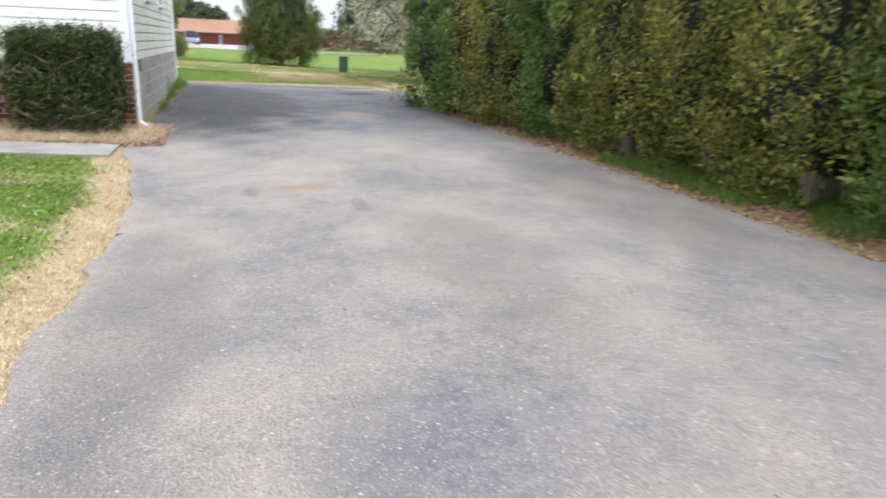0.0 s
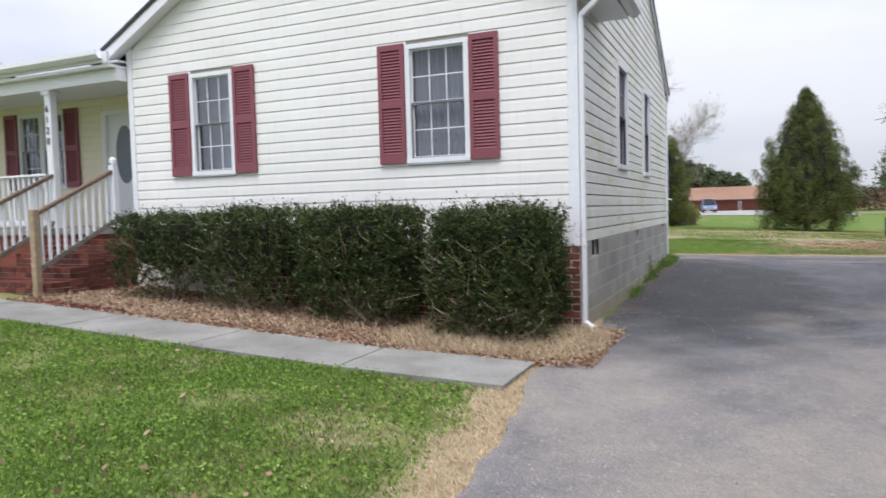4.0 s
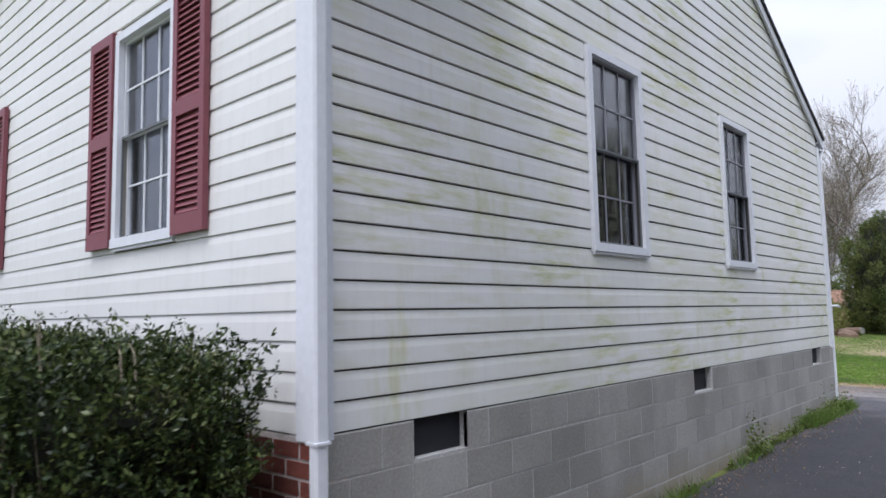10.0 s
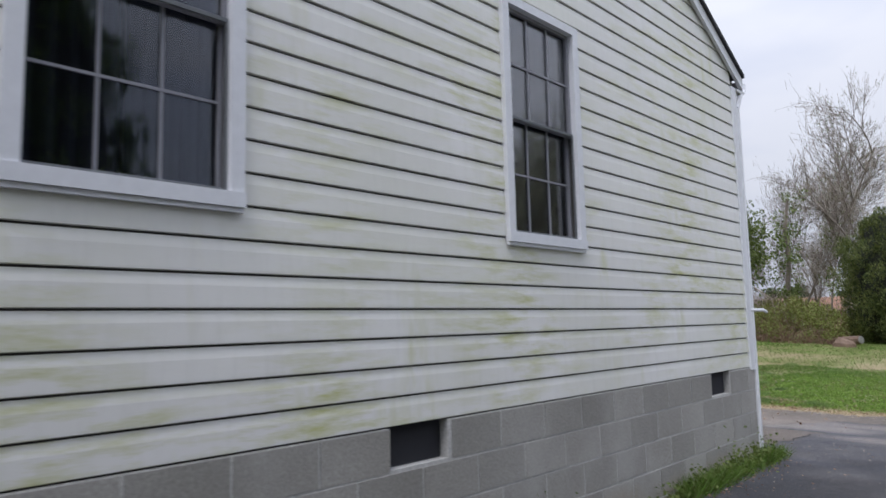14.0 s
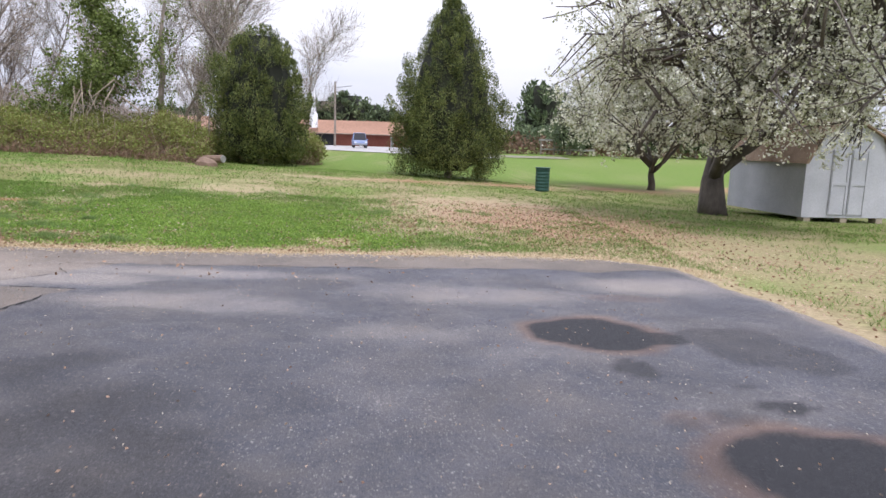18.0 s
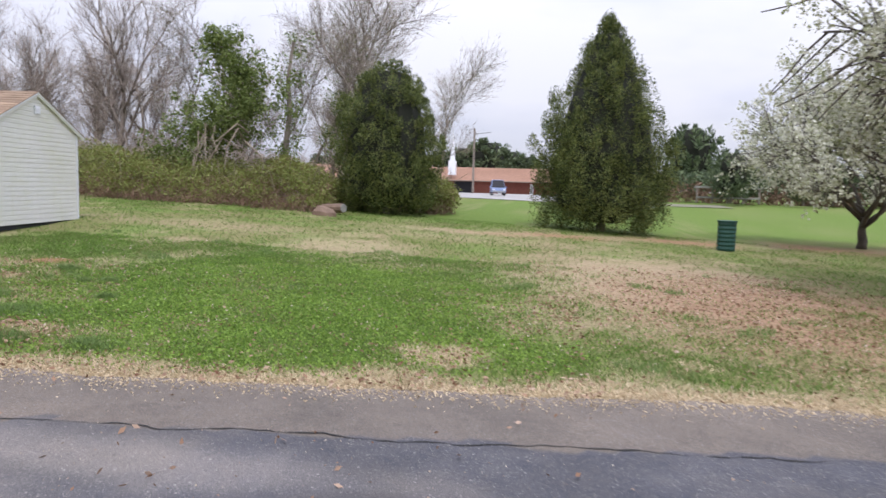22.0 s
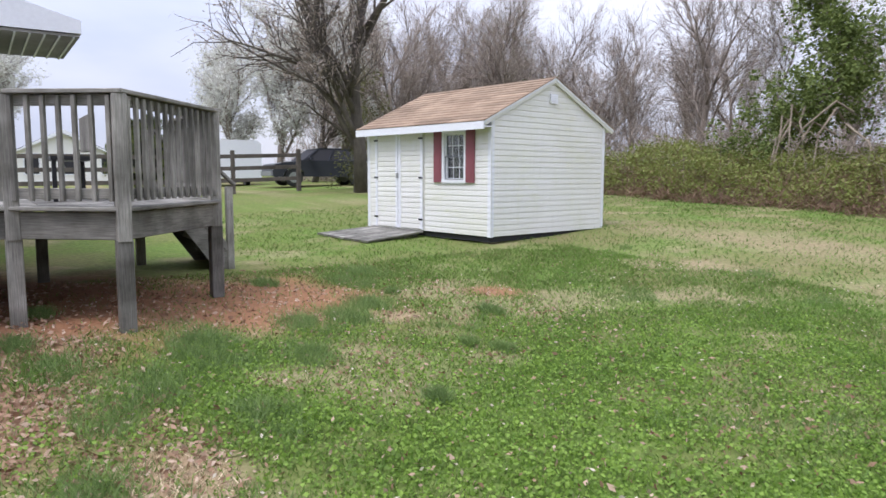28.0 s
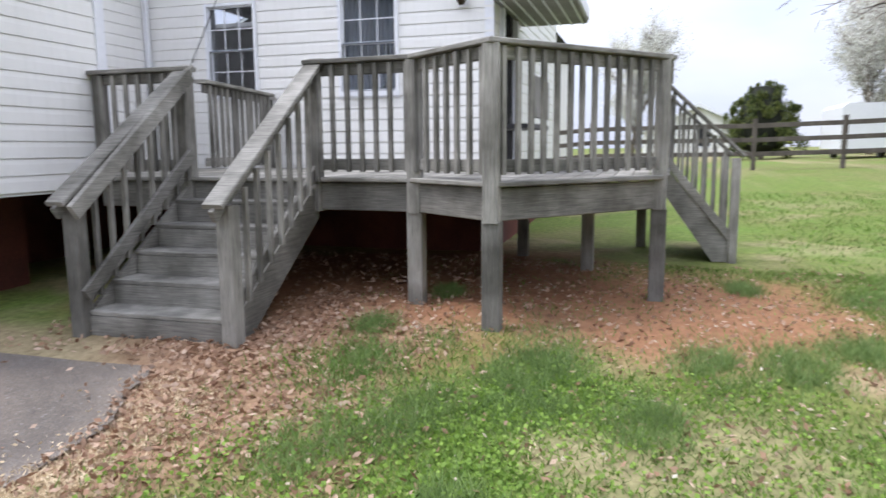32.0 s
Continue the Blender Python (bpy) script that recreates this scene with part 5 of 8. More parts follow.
railing((-12.9, -0.09, PZ), (-10.7, -0.09, PZ), 0.85, 17, M_TRIM, "porch_railing", "white porch railing with square balusters")
railing((-10.5, -0.09, PZ), (-8.45, -0.09, PZ), 0.85, 16, M_TRIM, "porch_railing", "white porch railing with square balusters")
steps = tagged(empty("brick_steps"), "red brick front steps up to the porch", "steps")
NST = 4
RS = (PZ - 0.27) / (NST + 1)
for i in range(NST):
    z = PZ - RS * (i + 1)
    y0 = -0.16 - 0.29 * i
    for j in range(15):
        x = -8.36 + 0.1025 * j
        part("brick_tread", Shape().box(x, x + 0.0925, y0 - 0.3, y0 + 0.0, z - 0.07, z), M_BRICK, steps)
    part("step_core", Shape().box(-8.35, -6.84, y0 - 0.285, y0 + 0.01, 0.0, z - 0.012), M_MORTAR, steps)
    n = 0
    zz = z - 0.08
    while zz > 0.1:
        for y, ye in ((y0 - 0.3, y0 - 0.11), (y0 - 0.1, y0 - 0.005)) if n % 2 else ((y0 - 0.3, y0 - 0.205), (y0 - 0.195, y0 - 0.005)):
            part("brick", Shape().box(-6.845, -6.83, y, ye, zz - 0.066, zz), M_BRICK, steps)
        for j in range(8):
            x = -8.36 + 0.2 * j - (0.1 if n % 2 else 0.0)
            if n < 2:
                part("brick", Shape().box(max(x, -8.36), min(x + 0.19, -6.83), y0 - 0.297, y0 - 0.283, zz - 0.066, zz), M_BRICK, steps)
        zz -= 0.076
        n += 1
for x in (-8.28, -7.0):
    rl = tagged(empty("step_handrail"), "wooden stair handrail with white spindles at the front steps", "railing", "front step rails")
    part("post", Shape().beam((x, -1.4, 0.2), (x, -1.4, 1.44), 0.095, 0.095, 0.01), M_TREATED, rl, "tan treated post")
    part("newel", Shape().beam((x, -0.1, PZ), (x, -0.1, 2.1), 0.1, 0.1, 0.01).tube([(x, -0.1, 2.1), (x, -0.1, 2.13), (x, -0.1, 2.18), (x, -0.1, 2.22)], [0.03, 0.055, 0.055, 0.02], 10), M_TRIM, rl)
    part("handrail", Shape().beam((x, -1.42, 1.36), (x, -0.1, 2.02), 0.075, 0.05), M_BROWNRAIL, rl, "brown wooden handrail")
    part("lower_rail", Shape().beam((x, -1.4, 0.62), (x, -0.1, 1.28), 0.04, 0.07), M_WOOD, rl)
    for i in range(10):
        t = (i + 0.8) / 11
        y = -1.4 + 1.3 * t
        part("spindle", Shape().beam((x, y, 0.62 + 0.66 * t), (x, y, 1.34 + 0.66 * t), 0.036, 0.036, 0.004), M_TRIM, rl, "white spindle")
edge = tagged(empty("brick_edging"), "row of red bricks edging the bed beside the walk", "edging")
for i in range(8):
    x = -6.75 + 0.2 * i
    part("brick", Shape().box(x, x + 0.19, -1.7, -1.61, gzf(x, -1.65) - 0.05, gzf(x, -1.65) + 0.045), M_BRICK, edge)
cb = tagged(empty("wall_cable"), "thin black cable running down the rear wing wall", "cable")
part("wire", Shape().tube([(WX + 0.04, 11.42, 3.6), (WX + 0.05, 11.17, 3.04), (WX + 0.045, 10.72, 2.24), (WX + 0.04, 10.4, 1.6)], [0.006] * 4, 5), M_BLACK, cb)

# ---- deck ----
DZ = 0.98
DA, DB, DC, DS = (-4.96, 15.57), (-6.25, 16.66), (-5.55, 14.83), (-5.6, 13.95)
deck = tagged(empty("deck"), "weathered grey wooden deck raised on posts behind the house", "deck")
outline = [(-5.6, 11.8), DS, DC, DA, DB, (-9.7, 16.75), (-9.7, 14.86), (WX + 0.03, 14.86), (WX + 0.03, 10.12), (-5.8, 10.12), (-5.8, 11.8)]


def span_at(y):
    """The deck's run in x at a given y."""
    xs = []
    n = len(outline)
    for i in range(n):
        (x0, y0), (x1, y1) = outline[i], outline[(i + 1) % n]
        if (y0 <= y < y1) or (y1 <= y < y0):
            xs.append(x0 + (x1 - x0) * (y - y0) / (y1 - y0))
    return (min(xs), max(xs)) if len(xs) > 1 else None


y = 10.19
while y < 16.7:
    sp = span_at(y)
    if sp:
        part("deck_board", Shape().beam((sp[0], y, DZ - 0.018), (sp[1] + 0.02, y, DZ - 0.018), 0.136, 0.034, 0.005), M_WOOD, deck)
    y += 0.1405
for p, q in (((-5.6, 11.8), DS), (DS, DC), (DC, DA), (DA, DB), (DB, (-9.7, 16.75))):
    part("rim_joist", Shape().beam((*p, DZ - 0.15), (*q, DZ - 0.15), 0.04, 0.225), M_WOOD, deck)
for p, q in (((-5.6, 11.8), DS), (DS, DC), (DC, DA), (DA, DB), (DB, (-9.7, 16.75))):
    part("edge_board", Shape().beam((*p, DZ - 0.012), (*q, DZ - 0.012), 0.15, 0.034), M_WOODH, deck)
for i in range(7):
    yy = 12.4 + 0.6 * i
    sp = span_at(yy)
    part("joist", Shape().beam((sp[0] + 0.05, yy, DZ - 0.15), (sp[1] - 0.06, yy, DZ - 0.15), 0.04, 0.2), M_WOOD, deck)


def deck_post(x, y, top, name="post", w=0.1):
    z = gzf(x, y) - 0.05
    part(name, Shape().beam((x, y, z), (x, y, top), w, w, 0.008), M_WOOD, deck)


for x, y in (DC, DA, DB):
    deck_post(x, y, DZ - 0.265, "post", 0.125)
for x, y in ((-7.5, 16.0), (-8.3, 15.2), (-9.5, 16.5), (-7.3, 14.2), (-7.2, 12.4)):
    deck_post(x, y, DZ - 0.265, "inner_post", 0.12)
RT = DZ + 0.92


def rail_run(p, q, n):
    """A run of deck rail: flat cap, upper and lower rail, square balusters."""
    p, q = Vector((*p, 0)), Vector((*q, 0))
    d = (q - p).normalized()
    side = d.cross(Vector((0, 0, 1)))
    rr = tagged(empty("deck_rail"), "weathered deck railing with square balusters and flat cap", "railing", "deck rails")
    up = Vector((0, 0, 1))
    part("cap", Shape().beam(p - d * 0.06 + up * RT, q + d * 0.06 + up * RT, 0.15, 0.036), M_WOOD, rr)
    part("upper_rail", Shape().beam(p + up * (RT - 0.065), q + up * (RT - 0.065), 0.038, 0.088), M_WOOD, rr)
    part("lower_rail", Shape().beam(p + up * (DZ + 0.11), q + up * (DZ + 0.11), 0.038, 0.088), M_WOOD, rr)
    for i in range(n):
        b = p.lerp(q, (i + 0.5) / n) + side * 0.037 + Vector((random.uniform(-0.006, 0.006), random.uniform(-0.006, 0.006), 0))
        part("baluster", Shape().beam(b + up * (DZ + 0.05), b + up * (RT - 0.03), 0.036, 0.036, 0.004, up=d), M_WOOD, rr)
    return rr


def newel(x, y, z0, z1, w=0.1):
    part("newel", Shape().beam((x, y, z0), (x, y, z1), w, w, 0.008), M_WOOD, deck)


for x, y in (DC, DA, DB, DS, (-5.6, 12.74)):
    newel(x + 0.02, y, DZ - 0.27, RT - 0.02, 0.11)
newel(-5.62, 11.82, DZ, RT - 0.02)
newel(-8.36, 11.9, DZ, RT - 0.06)
newel(-9.68, 16.72, DZ, RT - 0.02)
newel(-8.45, 16.72, DZ - 0.2, RT - 0.02)
rail_run(DS, DC, 7)
rail_run(DC, DA, 7)
rail_run(DA, DB, 14)
rail_run(DB, (-8.45, 16.72), 15)
rail_run((-5.6, 11.82), (-5.6, 12.74), 7)
rail_run((-6.6, 12.2), (-8.36, 11.9), 13)


def stairs(m, width, n, rise, run, label):
    """Wooden stairs in their own frame: top edge at the origin, going down along +x, width along +y."""
    ob = tagged(empty("deck_stairs"), label, "stairs", "deck stairs")
    ob.matrix_basis = m
    for i in range(n):
        z = -rise * (i + 1)
        part("tread", Shape().beam((run * i + run * 0.5 - 0.01, 0, z - 0.018), (run * i + run * 0.5 - 0.01, width, z - 0.018), run + 0.03, 0.036), M_WOOD, ob)
        part("riser", Shape().box(run * i - 0.012, run * i + 0.012, 0.03, width - 0.03, z + 0.001, z + rise - 0.037), M_WOOD, ob)
    part("riser", Shape().box(run * n - 0.012, run * n + 0.012, 0.03, width - 0.03, -rise * (n + 1), -rise * n - 0.037), M_WOOD, ob)
    for y in (0.0, width):
        part("stringer", Shape().prism([(0, -0.02), (run * n + 0.02, -rise * n - 0.05), (run * n + 0.02, -rise * (n + 1)), (run * n - 0.2, -rise * (n + 1)), (0, -0.33)], y - 0.02, y + 0.02, "y"), M_WOOD, ob)
    return ob


RISE = (DZ - gzf(-4.3, 13.2)) / 6
st1 = stairs(pose(-5.6, 12.76, DZ), 1.18, 5, RISE, 0.26, "weathered grey wooden stairs down from the deck")
for y, double in ((12.74, True), (13.97, False)):
    gl = gzf(-4.28, y)
    rr = tagged(empty("stair_rail"), "sloping weathered stair railing with square balusters", "railing", "stair rails")
    part("post", Shape().beam((-4.28, y, gl - 0.05), (-4.28, y, 0.86), 0.115, 0.115, 0.01), M_WOOD, rr)
    a, b = Vector((-5.62, y, RT + 0.02)), Vector((-4.12, y, 0.86))
    part("cap", Shape().beam(a, b, 0.15, 0.036), M_WOOD, rr)
    part("upper_rail", Shape().beam(a - Vector((0, 0, 0.065)), b - Vector((0, 0, 0.065)), 0.038, 0.088), M_WOOD, rr)
    lo_a, lo_b = Vector((-5.6, y, DZ + 0.1)), Vector((-4.28, y, gl + 0.22))
    part("lower_rail", Shape().beam(lo_a, lo_b, 0.038, 0.088), M_WOOD, rr)
    for i in range(8):
        t = (i + 0.6) / 8.6
        p0, p1 = lo_a.lerp(lo_b, t), a.lerp(Vector((-4.28, y, 0.9)), t)
        part("baluster", Shape().beam(p0 + Vector((0, 0.035, -0.06)), p1 + Vector((0, 0.035, -0.05)), 0.036, 0.036, 0.004, up=(1, 0, 0)), M_WOOD, rr)
    if double:
        part("grab_rail", Shape().beam((-5.5, y + 0.12, RT - 0.06), (-4.15, y + 0.12, 0.8), 0.04, 0.12), M_WOOD, rr)
        part("mid_board", Shape().beam((-5.52, y + 0.075, DZ + 0.2), (-4.25, y + 0.075, gl + 0.3), 0.036, 0.1), M_WOOD, rr)
st2 = stairs(pose(-8.47, 16.77, DZ, 0, 0, 90), 1.1, 4, (DZ - gzf(-9.0, 17.5)) / 5, 0.175, "short wooden stairs from the deck down to the lawn")
for x in (-8.45, -9.6):
    gl = gzf(x, 17.47)
    rr = tagged(empty("stair_rail"), "sloping weathered stair railing on the far deck stairs", "railing", "stair rails")
    part("post", Shape().beam((x, 17.47, gl - 0.05), (x, 17.47, 1.08), 0.09, 0.09, 0.008), M_WOOD, rr)
    part("cap", Shape().beam((x, 16.72, RT), (x, 17.55, 1.1), 0.13, 0.036), M_WOOD, rr)
    part("lower_rail", Shape().beam((x, 16.72, DZ + 0.12), (x, 17.47, gl + 0.25), 0.038, 0.088), M_WOOD, rr)
    for i in range(6):
        t = (i + 0.6) / 6.6
        yy = 16.75 + 0.71 * t
        part("baluster", Shape().beam((x, yy, DZ + 0.1 - (DZ - gl - 0.15) * t), (x, yy, RT - 0.03 - (RT - 1.12) * t), 0.034, 0.034, 0.004), M_WOOD, rr)
chair = tagged(empty("patio_bench"), "dark metal garden bench standing on the deck", "bench")
part("seat", Shape().box(-7.4, -6.5, 15.2, 15.6, DZ + 0.4, DZ + 0.44), M_BLACK, chair)
part("backrest", Shape().box(-7.4, -6.5, 15.56, 15.6, DZ + 0.5, DZ + 0.86), M_WOOD, chair)
for x in (-7.36, -6.54):
    for yy in (15.23, 15.57):
        part("leg", Shape().beam((x, yy, DZ), (x, yy, DZ + 0.4), 0.04, 0.04, 0.004), M_BLACK, chair)

# ---- garden shed ----
SW, SLN, SZ, SH = 3.28, 3.64, 0.17, 2.05
SM = Matrix.Translation((-8.39, 21.97, 0)) @ Matrix.Rotation(radians(7.8), 4, "Z")


def sh(shape):
    return shape.move(SM)


# own frame: gable wall at x = 0 facing +x, from y = 0 to SW; front wall at y = 0 facing -y, from x = 0 to -SLN
shed = tagged(empty("garden_shed"), "white vinyl-sided garden shed with brown shingle roof and maroon shutters", "shed")
top = SZ + SH
PK = 2.99
part("back_wall", sh(Shape().box(-SLN, -0.02, SW - 0.1, SW - 0.02, SZ, top)), M_SHED, shed)
part("gable_wall", sh(Shape().prism([(0.1, SZ), (SW - 0.1, SZ), (SW - 0.1, top), (SW / 2, PK - 0.03), (0.1, top)], -0.1, -0.02, "x")), M_SHED, shed)
part("far_gable_wall", sh(Shape().prism([(0.1, SZ), (SW - 0.1, SZ), (SW - 0.1, top), (SW / 2, PK - 0.03), (0.1, top)], -SLN, -SLN + 0.08, "x")), M_SHED, shed)
part("floor", sh(Shape().box(-SLN + 0.08, -0.1, 0.1, SW - 0.1, SZ - 0.001, SZ + 0.03)), M_DARK, shed)
part("front_wall", sh(cell_wall(Shape(), "x", -SLN, -0.02, SZ, top, 0.02, 0.1, [(-1.22, -0.66, 1.16, 2.0)])), M_SHED, shed)
# Near-black panel added behind the window to paint the shed's inside as unlit.
part("inner_partition", sh(Shape().box(-1.5, -0.4, 0.5, 0.54, SZ + 0.04, top)), M_DARK, shed, "dark panel added to stand for the shed's unlit inside")
part("floor_frame", sh(Shape().box(-SLN + 0.02, -0.05, 0.05, SW - 0.05, SZ - 0.1, SZ - 0.002)), M_DARK, shed, "dark timber floor frame")
W0, W1, WA, WB = 0.62, 1.26, 1.13, 2.04
siding(shed, SM @ frame_to((-SLN, 0.02, 0), 0), SLN, SZ, top, [(SLN - W1, SLN - W0, WA - 0.02, WB), (SLN - 3.34, SLN - 1.78, SZ - 0.1, top - 0.1)], M_SHED, None, 0.101, 0.0015)
siding(shed, SM @ frame_to((-0.02, 0, 0), 90), SW, SZ, PK, [], M_SHED, lambda z: (0.07 + max(0, (z - top) / 0.53), SW - 0.07 - max(0, (z - top) / 0.53)), 0.101, 0.0015)
for cx0, cy0 in ((-0.08, 0.0), (-0.08, SW - 0.08), (-SLN, 0.0)):
    part("corner_post", sh(Shape().box(cx0, cx0 + 0.08, cy0, cy0 + 0.08, SZ - 0.01, top)), M_TRIM, shed)
for k in range(2):
    x0 = -1.8 - 0.77 * k
    leaf = part("door_leaf", sh(course_shape([(x0 - 0.75, x0, x0 - 0.75, x0)], SZ, 0.001).box(x0 - 0.75, x0, -0.012, 0.02, SZ + 0.02, top - 0.12)), M_SHED, shed)
    for j in range(18):
        part("door_course", sh(course_shape([(x0 - 0.68, x0 - 0.07, x0 - 0.68, x0 - 0.07)], SZ + 0.03 + j * 0.101, 0.104, 0.016).move(Matrix.Translation((0, -0.011, 0)))), M_SHED, leaf)
    part("door_trim", sh(Shape().box(x0 - 0.75, x0 - 0.68, -0.035, -0.013, SZ + 0.02, top - 0.12).box(x0 - 0.07, x0, -0.035, -0.013, SZ + 0.02, top - 0.12)), M_TRIM, leaf)
    for z in (SZ + 0.2, SZ + 1.0, top - 0.3):
        xh = x0 - 0.04 if k == 0 else x0 - 0.71
        part("hinge", sh(Shape().box(xh - 0.07, xh + 0.05, -0.045, -0.036, z, z + 0.035)), M_BLACK, leaf)
part("door_handle", sh(Shape().box(-2.6, -2.54, -0.06, -0.036, 1.18, 1.28)), M_METAL, shed)
window("window_shed", SM @ frame_to((-W1, 0.01, WA), 0), W1 - W0, WB - WA, "small shed window with white frame", False)
for x in (-W1 - 0.22, -W0 + 0.01):
    o = part("shutter", sh(Shape().box(x, x + 0.21, -0.03, 0.0, WA - 0.02, WB + 0.02)), M_SHUT, shed, "maroon shutter")
    part("shutter_panel", sh(Shape().box(x + 0.04, x + 0.17, -0.036, -0.031, WA + 0.06, 1.56).box(x + 0.04, x + 0.17, -0.036, -0.031, 1.62, WB - 0.06)), M_SHUT, o)
rs = Shape()
sl = (PK - top) / (SW / 2)
for sg in (0, 1):
    e = -0.22 if sg == 0 else SW + 0.22
    rs.prism([(e, top - 0.22 * sl), (SW / 2, PK), (SW / 2, PK + 0.045), (e, top - 0.22 * sl + 0.045)], -SLN - 0.06, 0.05, "x")
part("roof_deck", sh(rs), M_TRIM, shed)
for k in range(14):
    t0, t1 = k / 14, (k + 1) / 14
    for j in range(4):
        xa = -SLN - 0.07 + j * (SLN + 0.13) / 4
        s = Shape()
        y0, y1 = -0.24 + (SW / 2 + 0.24) * t0, -0.24 + (SW / 2 + 0.24) * t1 + 0.03
        z0, z1 = top + y0 * sl + 0.052, top + y1 * sl + 0.052
        s.prism([(y0, z0), (y1, z1 - 0.004), (y1, z1 + 0.002), (y0, z0 + 0.016)], xa + 0.002, xa + (SLN + 0.13) / 4, "x")
        part("shingle_course", sh(s), M_SHINGLE, shed)
part("back_slope", sh(Shape().prism([(SW + 0.24, top - 0.24 * sl + 0.05), (SW / 2, PK + 0.047), (SW / 2, PK + 0.062), (SW + 0.24, top - 0.24 * sl + 0.066)], -SLN - 0.07, 0.06, "x")), M_SHINGLE, shed)
part("front_fascia", sh(Shape().box(-SLN - 0.07, 0.05, -0.245, -0.222, top - 0.2, top - 0.07)), M_TRIM, shed, "white eave board")
part("eave_soffit", sh(Shape().box(-SLN - 0.05, 0.04, -0.22, 0.0, top - 0.16, top - 0.14)), M_TRIM, shed)
for ye in (-0.2, SW + 0.2):
    part("rake_board", sh(Shape().prism([(ye, top - 0.14), (SW / 2, PK - 0.045), (SW / 2, PK + 0.02), (ye, top - 0.09)], 0.022, 0.04, "x")), M_SHED, shed)
part("gable_vent", sh(Shape().box(0.0, 0.02, 1.53, 1.75, 2.56, 2.74)), M_TRIM, shed)
for i in range(5):
    part("vent_slat", sh(Shape().prism([(0.02, 2.58 + i * 0.031), (0.032, 2.575 + i * 0.031), (0.022, 2.598 + i * 0.031)], 1.55, 1.73, "y")), M_TRIM, shed)
for i in range(4):
    for yy in (0.2, SW - 0.25, SW * 0.5):
        x = -0.1 - i * (SLN - 0.3) / 3
        c = SM @ Vector((x, yy, 0))
        g = gzf(c.x, c.y)
        part("support_block", sh(Shape().box(x - 0.2, x, yy - 0.1, yy + 0.1, g - 0.05, SZ - 0.1)), M_BLOCK, shed)
ramp = tagged(empty("shed_ramp"), "grey wooden ramp lying before the shed doors", "ramp")
for i in range(9):
    x = -3.4 + i * 0.19
    c = SM @ Vector((x, -1.35, 0))
    part("ramp_board", sh(Shape().beam((x, -0.02, SZ - 0.02), (x + random.uniform(-0.01, 0.01), -1.35, gzf(c.x, c.y) + 0.04), 0.175, 0.035)), M_WOOD, ramp)
for x in (-3.4, -1.95):
    part("ramp_joist", sh(Shape().beam((x, -0.05, 0.06), (x, -1.2, 0.0), 0.04, 0.09)), M_WOOD, ramp)

# ---- barn-roofed shed under the pear tree ----
BM = Matrix.Translation((13.4, 23.4, gzf(13.4, 23.4))) @ Matrix.Rotation(radians(6), 4, "Z")
barn = tagged(empty("barn_shed"), "white gambrel-roofed barn shed with double doors", "shed")
gam = [(0, 0.12), (2.6, 0.12), (2.6, 1.55), (2.2, 2.3), (1.3, 2.75), (0.4, 2.3), (0, 1.55)]
part("body", Shape().prism(gam, 0, 3.6, "y").move(BM), M_BARN, barn)
for (u0, w0), (u1, w1) in zip(gam[2:], gam[3:]):
    part("roof_slope", Shape().prism([(u0, w0 + 0.005), (u1, w1 + 0.005), (u1, w1 + 0.06), (u0 + (0.08 if u0 == 2.6 else 0), w0 + 0.06)], -0.1, 3.7, "y").move(BM), M_SHINGLE, barn)
part("roof_slope", Shape().prism([(0.0, 1.555), (0.4, 2.305), (0.36, 2.36), (-0.08, 1.56)], -0.1, 3.7, "y").move(BM), M_SHINGLE, barn)
for x in (0.75, 1.32):
    part("door_leaf", Shape().box(x, x + 0.54, -0.03, -0.003, 0.2, 1.95).move(BM), M_BARN, barn)
    part("door_brace", Shape().box(x + 0.02, x + 0.08, -0.05, -0.032, 0.22, 1.93).box(x + 0.46, x + 0.52, -0.05, -0.032, 0.22, 1.93).box(x + 0.08, x + 0.46, -0.05, -0.032, 1.0, 1.08).move(BM), M_BARN, barn)
for x in (0.2, 1.3, 2.4):
    part("support_block", Shape().box(x - 0.1, x + 0.1, 0.02, 0.3, -0.1, 0.119).move(BM), M_BLOCK, barn)

# ---- small things in the yard ----
can = tagged(empty("trash_can", (7.8, 31.0, gzf(7.8, 31.0))), "dark green ribbed trash barrel on the lawn", "trash can")
rib = Shape()
pts, rad = [], []
for i in range(15):
    pts.append((0, 0, 0.02 + i * 0.06))
    rad.append(0.25 + (0.016 if i % 2 else 0.0))
rib.tube(pts, rad, 20)
part("barrel", rib, M_GREENPL, can, smooth=False)
part("rim", Shape().tube([(0, 0, 0.86), (0, 0, 0.9)], [0.285, 0.285], 20), M_GREENPL, can)
lg = gzf(-4.7, 33.0)
log = tagged(empty("cut_log"), "brown log with a pale sawn end lying before the brambles", "log")
part("trunk_piece", Shape().tube([(-5.75, 33.5, lg + 0.16), (-5.1, 33.35, lg + 0.2), (-4.5, 33.1, lg + 0.24)], [0.15, 0.17, 0.165], 10), M_BROWNRAIL, log)
part("cut_end", Shape().tube([(-4.5, 33.1, lg + 0.24), (-4.46, 33.08, lg + 0.24)], [0.15, 0.145], 10), M_CONC, log)
mound = Shape()
mound.tube([(-4.85, 32.1, lg - 0.05), (-4.85, 32.1, lg + 0.12), (-4.83, 32.12, lg + 0.25), (-4.82, 32.13, lg + 0.31)], [0.42, 0.4, 0.28, 0.1], 11)
